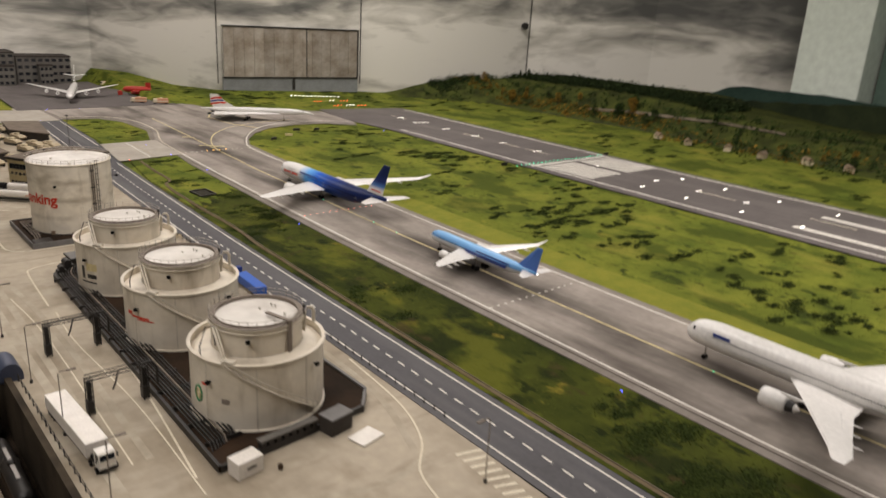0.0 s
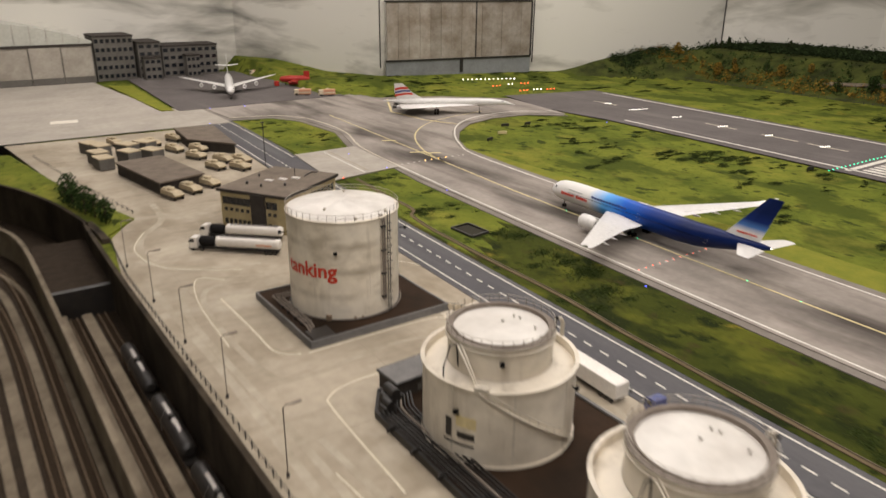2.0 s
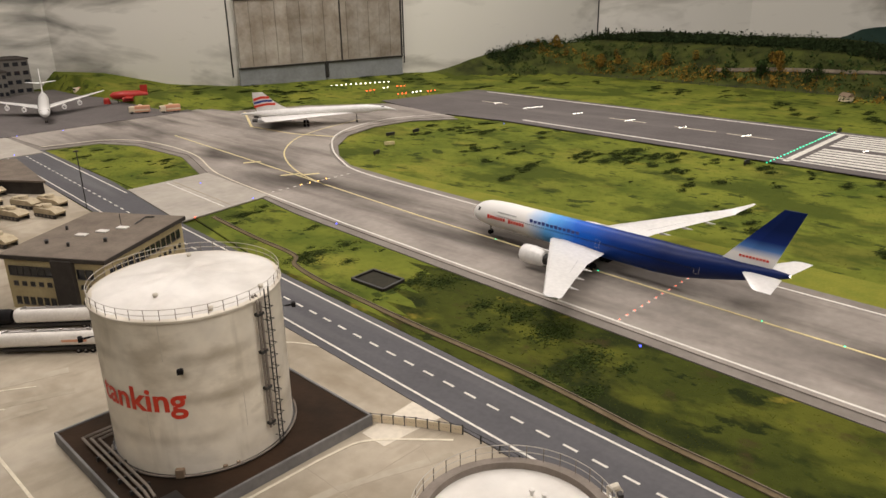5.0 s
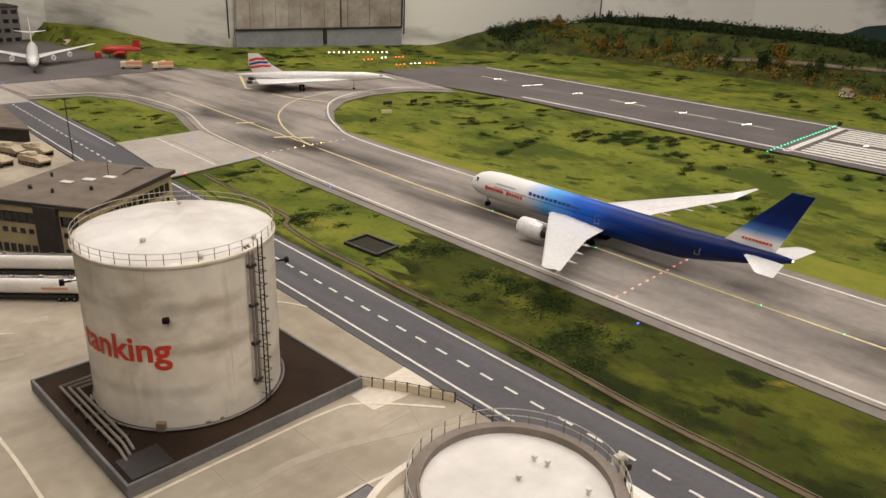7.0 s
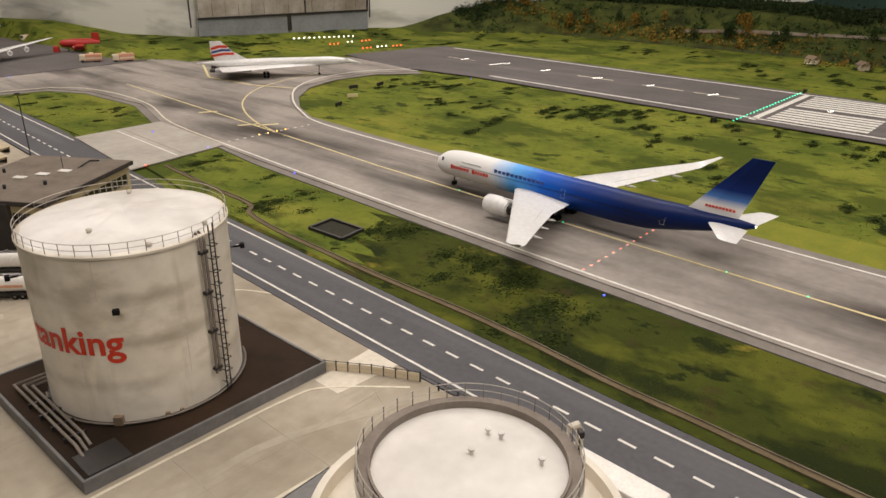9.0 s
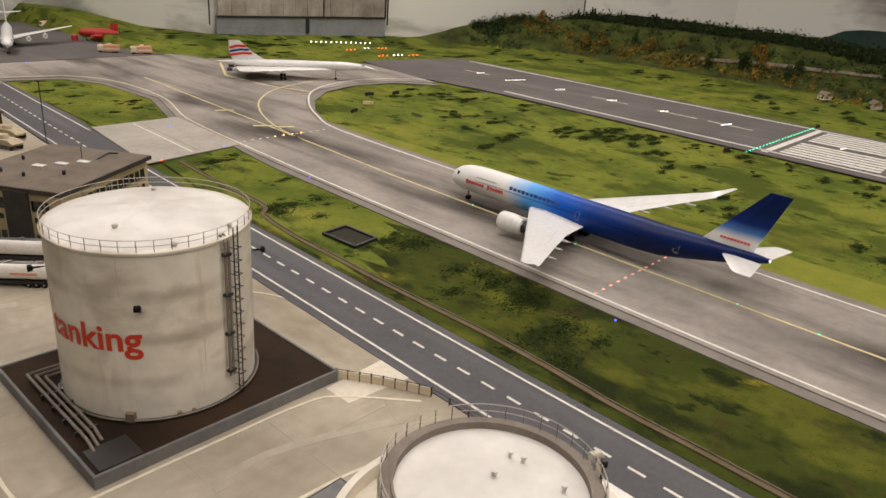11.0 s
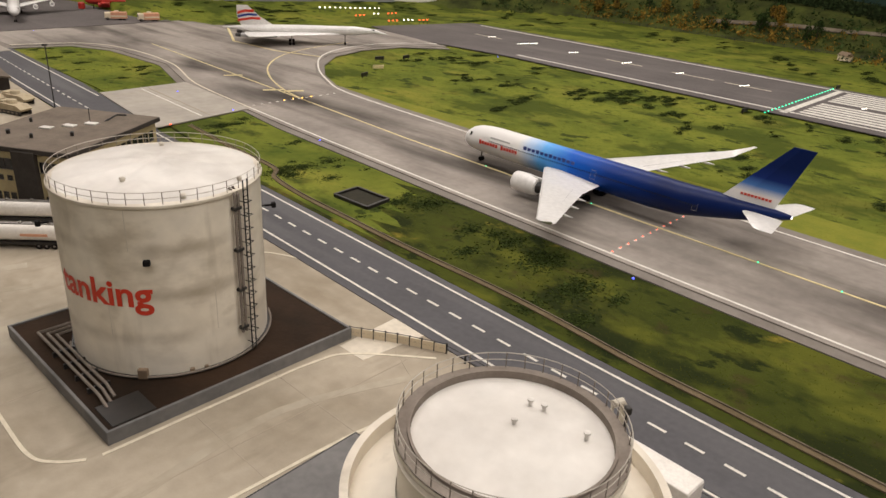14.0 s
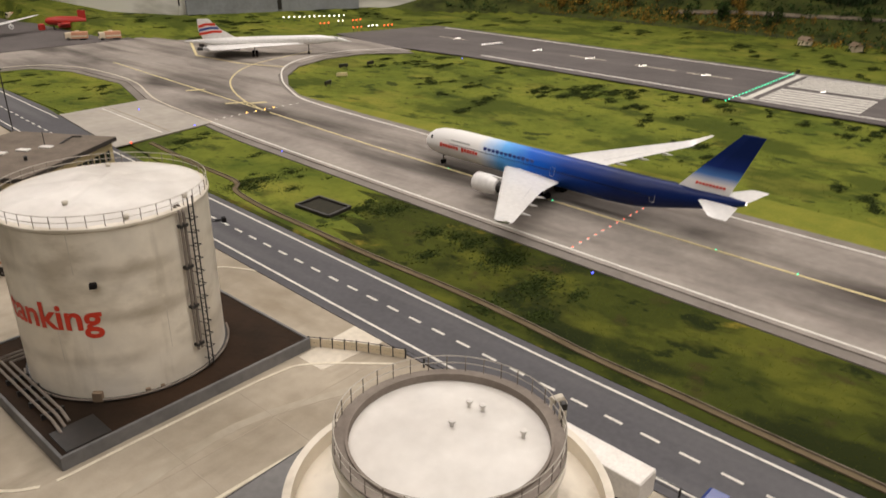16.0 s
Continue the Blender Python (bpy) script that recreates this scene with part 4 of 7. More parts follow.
def lettering(text, size, material, name, parent, fn, bold=0.0):
    """Raised lettering: the built-in font as a mesh, each point laid on its surface by fn(x, y)."""
    cu = bpy.data.curves.new("letters", "FONT")
    cu.body, cu.size, cu.align_x, cu.offset = text, size, "LEFT", bold
    tmp = bpy.data.objects.new("letters", cu)
    scene.collection.objects.link(tmp)
    me = bpy.data.meshes.new_from_object(tmp.evaluated_get(bpy.context.evaluated_depsgraph_get()))
    bpy.data.objects.remove(tmp)
    fine = bmesh.new()
    fine.from_mesh(me)
    for k in range(1, 60):
        bmesh.ops.bisect_plane(fine, geom=fine.verts[:] + fine.edges[:] + fine.faces[:], plane_co=(0.004 * k, 0, 0), plane_no=(1, 0, 0))
    fine.to_mesh(me)
    fine.free()
    for v in me.vertices:
        v.co = fn(v.co.x, v.co.y)
    me.materials.clear()
    me.materials.append(material)
    me.name = name
    ob = new(name, me)
    ob.parent = parent
    return ob


def railing(parent, c, r, z, h, posts, a0=0, a1=360, post_r=0.0005, rails=2, material=None):
    full = a1 - a0 >= 360
    rl = None
    bm = B()
    for k in range(rails):
        zz = z + h * (1 - 0.48 * k)
        pts = arc(c, r, a0, a1, zz, 72)
        tube(bm, pts[:-1] if full else pts, 0.0005, 4, closed=full)
    rl = part("railing", bm, material or M["rail"], parent, "thin handrail on upright posts")
    me = None
    for i in range(posts):
        a = a0 + (a1 - a0) * i / (posts if full else posts - 1)
        if me is None:
            ob = part("post", tube(B(), [(0, 0, 0), (0, 0, h)], post_r, 5), M["walkway"], rl)
            me = ob.data
        else:
            ob = new("post", me)
            ob.parent = rl
        ob.location = on_ring(c, r, a, z)
    return rl


def flood_lamp(parent, p, deg):
    bm = B()
    m = Matrix.Translation(p) @ pose(0, 0, 0, 0, 0, deg)
    box(bm, -0.004, 0.006, -0.0012, 0.0012, -0.001, 0.001, m)
    rbox(bm, 0.005, 0.011, -0.004, 0.004, -0.0035, 0.0035, 0.001, m)
    return part("flood_lamp", bm, M["black"], parent, "small black flood lamp")


# tall tank on its bund
T1 = (0.691, 2.76)
bund = thing("tank_bund", "low grey concrete bund with stained dark floor", "bund")
part("floor_slab", prism(B(), [(0.527, 2.597), (0.868, 2.597), (0.868, 2.9), (0.527, 2.9)], -0.002, 0.0155), M["bund"], bund)
for x0, x1, y0, y1 in ((0.523, 0.872, 2.593, 2.597), (0.523, 0.872, 2.9, 2.904), (0.523, 0.527, 2.597, 2.9), (0.868, 0.872, 2.597, 2.9)):
    part("bund_wall", rbox(B(), x0, x1, y0, y1, -0.002, 0.0178, 0.001), M["bund_wall"], bund)
pump = thing("pump_pipes", "pair of dull steel pipes on the bund floor", "pipes")
for k in range(3):
    bm = B()
    tube(bm, [(0.6, 2.848 - 0.01 * k, 0.023), (0.544 + 0.008 * k, 2.848 - 0.01 * k, 0.023), (0.544 + 0.008 * k, 2.66 + 0.008 * k, 0.023), (0.544 + 0.008 * k, 2.64 + 0.008 * k, 0.0155)], 0.002, 8)
    part("pipe", bm, M["walkway"], pump)
for y in (2.68, 2.715, 2.75, 2.785):
    part("pipe_support", box(B(), 0.539, 0.566, y, y + 0.003, 0.0153, 0.0225), M["dark"], pump)
part("cover_plate", rbox(B(), 0.533, 0.585, 2.601, 2.648, 0.0153, 0.0168, 0.0005), M["dark"], pump)

tank = thing("storage_tank", "tall white fuel tank with conical roof, soot-streaked, red lettering", "storage tank")
R1, ZT = 0.1262, 0.2435
part("base_flange", lathe(B(), [(R1 + 0.0035, 0.0153), (R1 + 0.0035, 0.0185), (R1 - 0.001, 0.019)], 96, T1, False), M["dark"], tank, "dark rim at the foot")
part("base_pipe", tube(B(), arc(T1, R1 + 0.0046, -200, -20, 0.0195, 60), 0.0014, 6), M["walkway"], tank, "thin grey pipe round the foot")
prof = [(R1, 0.0165)]
prof += [(R1, zs) for zs in (0.04, 0.07, 0.1, 0.129, 0.16, 0.188, 0.215)]
prof += [(R1, ZT - 0.0045), (R1 + 0.0025, ZT - 0.003), (R1 + 0.0025, ZT), (R1, ZT + 0.0015)]
part("shell", lathe(B(), prof, 96, T1), M["tall_tank"], tank, smooth=True)
bm = B()
rim = 96
loft(bm, [[(*on_ring(T1, rr, 360 * q / rim, 0)[:2], zz + wv * math.cos(8 * 2 * math.pi * q / rim)) for q in range(rim)] for rr, zz, wv in ((R1 - 0.0005, ZT + 0.001, 0.0), (R1 * 0.9, ZT + 0.0033, 0.0012), (R1 * 0.62, ZT + 0.008, 0.0022), (R1 * 0.33, ZT + 0.0128, 0.0016), (0.004, ZT + 0.0165, 0.0))])
part("roof", bm, M["tank_roof"], tank, smooth=True)
for k in range(4):
    a = -176 + 58 * k
    for z0, z1, da in ((0.07, 0.129, 27), (0.188, ZT - 0.004, 42)):
        m = Matrix.Translation(on_ring(T1, R1, a + da, 0)) @ pose(0, 0, 0, 0, 0, a + da)
        part("seam", box(B(), -0.001, 0.00012, -0.0004, 0.0004, z0, z1, m), M["tank_seam"], tank)
railing(tank, T1, R1 + 0.0005, ZT, 0.0155, 41)
for da in (-75.6, -73.0):
    part("riser_pipe", tube(B(), [on_ring(T1, R1 + 0.004, da, 0.05), on_ring(T1, R1 + 0.004, da, ZT - 0.004), on_ring(T1, R1 - 0.004, da, ZT + 0.004)], 0.0019, 8), M["walkway"], tank)
    for z in (0.055, 0.11, 0.165, 0.22):
        part("pipe_clip", rbox(B(), -0.001, 0.0068, -0.003, 0.003, z, z + 0.004, 0.0005, Matrix.Translation(on_ring(T1, R1, da, 0)) @ pose(0, 0, 0, 0, 0, da)), M["dark"], tank)
LA, LB = -70.2, -66.6
bm = B()
for a in (LA, LB):
    tube(bm, [on_ring(T1, R1 + 0.007, a, 0.017), on_ring(T1, R1 + 0.007, a, ZT + 0.012)], 0.0009, 5)
for k in range(28):
    z = 0.021 + 0.0082 * k
    tube(bm, [on_ring(T1, R1 + 0.007, LA, z), on_ring(T1, R1 + 0.007, LB, z)], 0.0006, 4)
part("ladder", bm, M["dark"], tank, "dark caged ladder")
bm = B()
for k in range(12):
    z = 0.03 + 0.018 * k
    tube(bm, [on_ring(T1, R1, LA, z), on_ring(T1, R1 + 0.012, LA - 0.2, z), on_ring(T1, R1 + 0.012, LB + 0.2, z), on_ring(T1, R1, LB, z)], 0.0006, 4)
part("ladder_cage", bm, M["dark"], tank)
flood_lamp(tank, on_ring(T1, R1, -124.6, 0.1765), -124.6)
for a, z in ((-25, 0.185), (165, 0.195)):
    part("bracket", tube(B(), [on_ring(T1, R1 - 0.001, a, z), on_ring(T1, R1 + 0.012, a, z)], 0.0009, 5), M["dark"], tank)
    flood_lamp(tank, on_ring(T1, R1 + 0.009, a, z), a)
for a, f, h in ((-150, 0.55, 0.004), (-60, 0.9, 0.004), (60, 0.78, 0.004), (-103, 0.93, 0.005)):
    zb = ZT + 0.0158 * (1 - f)
    part("roof_vent", lathe(B(), [(0.003, zb), (0.003, zb + h), (0.0042, zb + h), (0.0025, zb + h + 0.002)], 10, on_ring(T1, R1 * f, a, 0)[:2]), M["tank_seam"], tank)
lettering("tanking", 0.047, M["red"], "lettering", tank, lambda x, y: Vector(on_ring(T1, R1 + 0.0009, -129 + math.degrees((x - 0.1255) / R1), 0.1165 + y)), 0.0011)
for a, w in ((-134, 0.006), (-108, 0.003), (-100, 0.0025)):
    part("outlet_valve", rbox(B(), -0.004, w, -w, w, 0.0165, 0.018 + 2 * w, 0.001, Matrix.Translation(on_ring(T1, R1, a, 0)) @ pose(0, 0, 0, 0, 0, a)), M["rust"], tank)


VENTS = ((30, 0.01), (17, 0.04), (0, 0.041), (-50, 0.057))


def ring_tank(c, label, marks):
    """Fuel tank standing inside a lower outer shell, with outside stairs and a walkway round its roof."""
    t = thing("storage_tank", label, "storage tank", group="ring-walled tanks")
    ro, ri = 0.128, 0.0867
    part("outer_shell", lathe(B(), [(ro + 0.003, 0.0105), (ro + 0.003, 0.0135), (ro, 0.014), (ro, 0.141), (ro + 0.0035, 0.143), (ro + 0.0035, 0.147), (ro - 0.0035, 0.147), (ro - 0.0035, 0.132), (ri + 0.001, 0.142)], 96, c, False), M["tank"], t, smooth=True)
    part("inner_shell", lathe(B(), [(ri, 0.11), (ri, 0.186), (ri + 0.004, 0.1865), (ri + 0.004, 0.189), (ri, 0.1895), (ri, 0.194), (ri + 0.0035, 0.1945), (ri + 0.0035, 0.198)], 96, c, False), M["tank"], t, smooth=True)
    part("walkway", lathe(B(), [(ri + 0.003, 0.1985), (0.0803, 0.1985), (0.0803, 0.2012), (0.0781, 0.2012), (0.0781, 0.193)], 96, c, False), M["walkway"], t, smooth=True)
    part("roof", lathe(B(), [(0.0782, 0.194), (0.047, 0.1972), (0.003, 0.1985)], 72, c), M["tank_roof"], t, smooth=True)
    for k in range(8):
        m = Matrix.Translation(on_ring(c, ro, -163 + 45 * k, 0)) @ pose(0, 0, 0, 0, 0, -163 + 45 * k)
        part("seam", box(B(), -0.001, 0.0005, -0.0015, 0.0015, 0.015, 0.14, m), M["tank_seam"], t)
    railing(t, c, ri + 0.002, 0.1985, 0.0145, 34)
    bm = B()
    loft(bm, [[on_ring(c, r, -142 + 80 * i / 36, 0.146 - 0.122 * i / 36 + dz) for r, dz in ((ro - 0.0005, -0.003), (ro + 0.0075, -0.003), (ro + 0.0075, 0.0005), (ro - 0.0005, 0.0005))] for i in range(37)])
    part("outside_stairs", bm, M["tank_seam"], t, "narrow stairs curving down the shell")
    bm = B()
    tube(bm, [on_ring(c, ro + 0.0072, -142 + 80 * i / 36, 0.146 - 0.122 * i / 36 + 0.012) for i in range(37)], 0.0006, 4)
    for i in range(0, 37, 3):
        tube(bm, [on_ring(c, ro + 0.0072, -142 + 80 * i / 36, 0.146 - 0.122 * i / 36 + dz) for dz in (0, 0.012)], 0.0005, 4)
    part("stair_rail", bm, M["rail"], t)
    for dr in (0.0, 0.007):
        part("roof_stairs", tube(B(), [on_ring(c, ri + 0.004 + dr, -172, 0.194), on_ring(c, ri + 0.012 + dr, -160, 0.178), on_ring(c, ro - 0.012 + dr, -146, 0.148)], 0.0019, 6), M["tank"], t)
    part("landing", rbox(B(), -0.008, 0.006, -0.012, 0.012, 0.145, 0.152, 0.001, Matrix.Translation(on_ring(c, ro - 0.003, -141, 0)) @ pose(0, 0, 0, 0, 0, -141)), M["tank_seam"], t)
    bm = B()
    tube(bm, [on_ring(c, ri + 0.001, -178, 0.15), on_ring(c, ri + 0.004, -178, 0.19), on_ring(c, ri + 0.02, -176, 0.194), on_ring(c, ro - 0.008, -176, 0.16), on_ring(c, ro - 0.008, -176, 0.14)], 0.0013, 6)
    part("vent_pipe", bm, M["dark"], t)
    tubes = tube(B(), [on_ring(c, ri + 0.004, -22, 0.15), on_ring(c, ri + 0.006, -22, 0.19), on_ring(c, ri + 0.012, -20, 0.197), on_ring(c, ri + 0.02, -20, 0.197), on_ring(c, ri + 0.024, -20, 0.19), on_ring(c, ri + 0.024, -20, 0.165)], 0.0035, 8)
    part("bent_pipe", tubes, M["tank_seam"], t)
    for a, r, z in ((-127, ri, 0.176), (-126 + 63, ro, 0.118), (-158, ro, 0.105)):
        flood_lamp(t, on_ring(c, r, a, z), a)
    for a, r in VENTS:
        bm = lathe(B(), [(0.0016, 0.1965), (0.0016, 0.2015), (0.0028, 0.2018), (0.0028, 0.2035), (0.0008, 0.204)], 10, on_ring(c, r, a, 0)[:2])
        part("roof_vent", bm, M["tank_roof"], t)
    bm = B()
    rbox(bm, -0.002, 0.003, -0.003, 0.003, 0.21, 0.2165, 0.001, Matrix.Translation(on_ring(c, ri + 0.004, -38, 0)) @ pose(0, 0, 0, 0, 0, -38))
    tube(bm, [on_ring(c, ri + 0.004, -38, 0.194), on_ring(c, ri + 0.004, -38, 0.214)], 0.001, 5)
    part("warning_lamp", bm, M["dark"], t)
    for kind, a, z, w, h, mtl in marks:
        if kind == "bar":
            bm = B()
            n = 8
            loft(bm, [[on_ring(c, ro + dr, a + math.degrees(w / ro) * (i / n - 0.5), z + dz) for dr, dz in ((-0.001, -h / 2), (0.0007, -h / 2), (0.0007, h / 2), (-0.001, h / 2))] for i in range(n + 1)])
            part("painted_mark", bm, M[mtl], t)
        else:
            q = [on_ring(c, ro + 0.0008, a + math.degrees(w / ro) * math.cos(k * math.pi / 8), z + h * math.sin(k * math.pi / 8)) for k in range(16)]
            part("painted_mark", tube(B(), q, 0.0016, 6, closed=True), M[mtl], t)
    return t


T2, T3, T4 = (0.667, 2.157), (0.662, 1.766), (0.652, 1.367)
ring_tank(T2, "white fuel tank inside a lower ring wall, yellow and black marks", [("bar", -166, 0.068, 0.012, 0.034, "dark"), ("bar", -152, 0.085, 0.035, 0.02, "yellow_line"), ("bar", -152, 0.06, 0.03, 0.011, "dark"), ("bar", -158, 0.043, 0.055, 0.004, "dark")])
ring_tank(T3, "white fuel tank inside a lower ring wall, red stripe mark", [("bar", -172, 0.089, 0.016, 0.008, "red"), ("bar", -157, 0.084, 0.05, 0.0045, "red"), ("bar", -150, 0.079, 0.045, 0.003, "red")])
ring_tank(T4, "white fuel tank inside a lower ring wall, green round mark", [("ring", -174, 0.068, 0.011, 0.016, "green"), ("ring", -174, 0.068, 0.006, 0.009, "yellow_line"), ("bar", -166, 0.094, 0.012, 0.005, "red"), ("bar", -144, 0.069, 0.016, 0.01, "walkway")])
gang = thing("roof_gangway", "dark steel gangway across the tank roof", "gangway")
bm = B()
rbox(bm, -0.004, 0.004, 0, 0.06, 0.202, 0.2055, 0.0008, Matrix.Translation((0.675, 1.284, 0)) @ pose(0, 0, 0, 0, 0, 15))
part("deck", bm, M["walkway"], gang)
part("drop_ladder", rbox(B(), -0.005, 0.005, -0.003, 0.001, 0.128, 0.2055, 0.0008, Matrix.Translation((0.675, 1.282, 0)) @ pose(0, 0, 0, 0, 0, 15)), M["walkway"], gang)

bund2 = thing("tank_bund", "long low bund with oily brown floor under three tanks", "bund")
part("floor_slab", prism(B(), [(0.488, 1.19), (0.8, 1.215), (0.845, 1.27), (0.845, 2.36), (0.55, 2.36), (0.51, 2.3)], -0.002, 0.0105), M["bund"], bund2)
for p in ([(0.488, 1.19), (0.8, 1.215)], [(0.8, 1.215), (0.845, 1.27)], [(0.845, 1.27), (0.845, 2.36)], [(0.845, 2.36), (0.55, 2.36)], [(0.55, 2.36), (0.51, 2.3)], [(0.51, 2.3), (0.488, 1.19)]):
    part("kerb", ribbon(B(), p, 0.006, -0.002, 0.0165), M["bund_wall"] if p[0][0] > 0.7 else M["dark"], bund2)
pipes = thing("pipe_rack", "bundle of dark pipes on low supports beside the tanks", "pipes")
for k in range(9):
    x = 0.498 + 0.0065 * k
    part("pipe", tube(B(), [(x, 1.24 + 0.003 * k, 0.012), (x, 1.25 + 0.003 * k, 0.022), (x + 0.012, 2.27 - 0.004 * k, 0.022), (x + 0.016, 2.29 - 0.003 * k, 0.022), (x + 0.03, 2.3, 0.03)], 0.0022 if k % 3 else 0.0014, 6), M["walkway"] if k == 5 else M["dark"], pipes)
for k in range(14):
    part("support", box(B(), 0.494, 0.562, 1.26 + 0.075 * k, 1.263 + 0.075 * k, 0.0105, 0.0195), M["dark"], pipes)

# ---------------- aircraft ----------------
def airfoil(x, le, chord, z, thick, up=0.0):
    prof = ((0, 0), (0.06, 0.45), (0.3, 0.62), (0.65, 0.4), (1, 0.03), (0.65, -0.18), (0.3, -0.36), (0.06, -0.3))
    return [(x, le - u * chord, z + v * thick) for u, v in prof]


def wing_mesh(secs, side):
    bm = loft(B(), [airfoil(side * x, le, ch, z, th) for x, le, ch, z, th in secs])
    bmesh.ops.recalc_face_normals(bm, faces=bm.faces[:])
    return bm


def fuselage(prof, n=28):
    """prof: (distance behind the nose, half width, half height, centre height)."""
    bm = loft(B(), [circle((0, -s, z), hh, n, "y", hw) for s, hw, hh, z in prof])
    bmesh.ops.recalc_face_normals(bm, faces=bm.faces[:])
    return bm


def gear(name, parent, x, y, top, wheels, r=0.0065, w=0.004):
    g_ = part(name, tube(B(), [(x, y, r), (x, y, top)], 0.0022, 6), M["steel"], parent)
    for dx, dy in wheels:
        part("wheel", loft(B(), [circle((x + dx - w / 2, y + dy, r), r * 0.8, 14, "x"), circle((x + dx - w / 3, y + dy, r), r, 14, "x"), circle((x + dx + w / 3, y + dy, r), r, 14, "x"), circle((x + dx + w / 2, y + dy, r), r * 0.8, 14, "x")]), M["black"], g_)
    return g_


def engine(parent, x, y, z, r, length, material, pylon_to=None):
    e = part("engine", loft(B(), [circle((x, y - s * length, z), r * k, 22, "y") for s, k in ((0.04, 0.78), (0.0, 0.92), (0.03, 1.0), (0.35, 1.06), (0.7, 0.92), (0.74, 0.8), (0.74, 0.62), (1.0, 0.4), (1.12, 0.12))]), material, parent, smooth=True)
    part("fan", loft(B(), [circle((x, y - 0.05 * length, z), r * 0.78, 22, "y"), circle((x, y - 0.035 * length, z), r * 0.25, 22, "y"), circle((x, y - 0.005, z), r * 0.03, 22, "y")]), M["dark"], e)
    part("exhaust", loft(B(), [circle((x, y - 0.76 * length, z), r * 0.63, 18, "y"), circle((x, y - 0.98 * length, z), r * 0.42, 18, "y")]), M["dark"], e)
    if pylon_to:
        part("pylon", loft(B(), [[(x - 0.002, y - a * length, zz), (x + 0.002, y - a * length, zz), (x + 0.002, y - b * length, zz), (x - 0.002, y - b * length, zz)] for a, b, zz in ((0.3, 0.95, z + r * 0.8), (0.55, 1.35, pylon_to))]), material, e)
    return e


def side_marks(parent, name, y0, y1, z, half, step, size, material, side=-1, proud=0.0004):
    """A row of small panes along the fuselage side at height z above its axis."""
    bm = B()
    n = int(abs(y1 - y0) / step)
    for k in range(n):
        y = y0 + (y1 - y0) * k / n
        a = math.asin(max(-0.95, min(0.95, z[0] / half)))
        x = side * (half * math.cos(a) + proud)
        box(bm, x - 0.0006, x + 0.0006, y - size[0] / 2, y + size[0] / 2, z[1] + z[0] - size[1] / 2, z[1] + z[0] + size[1] / 2)
    return part(name, bm, material, parent)


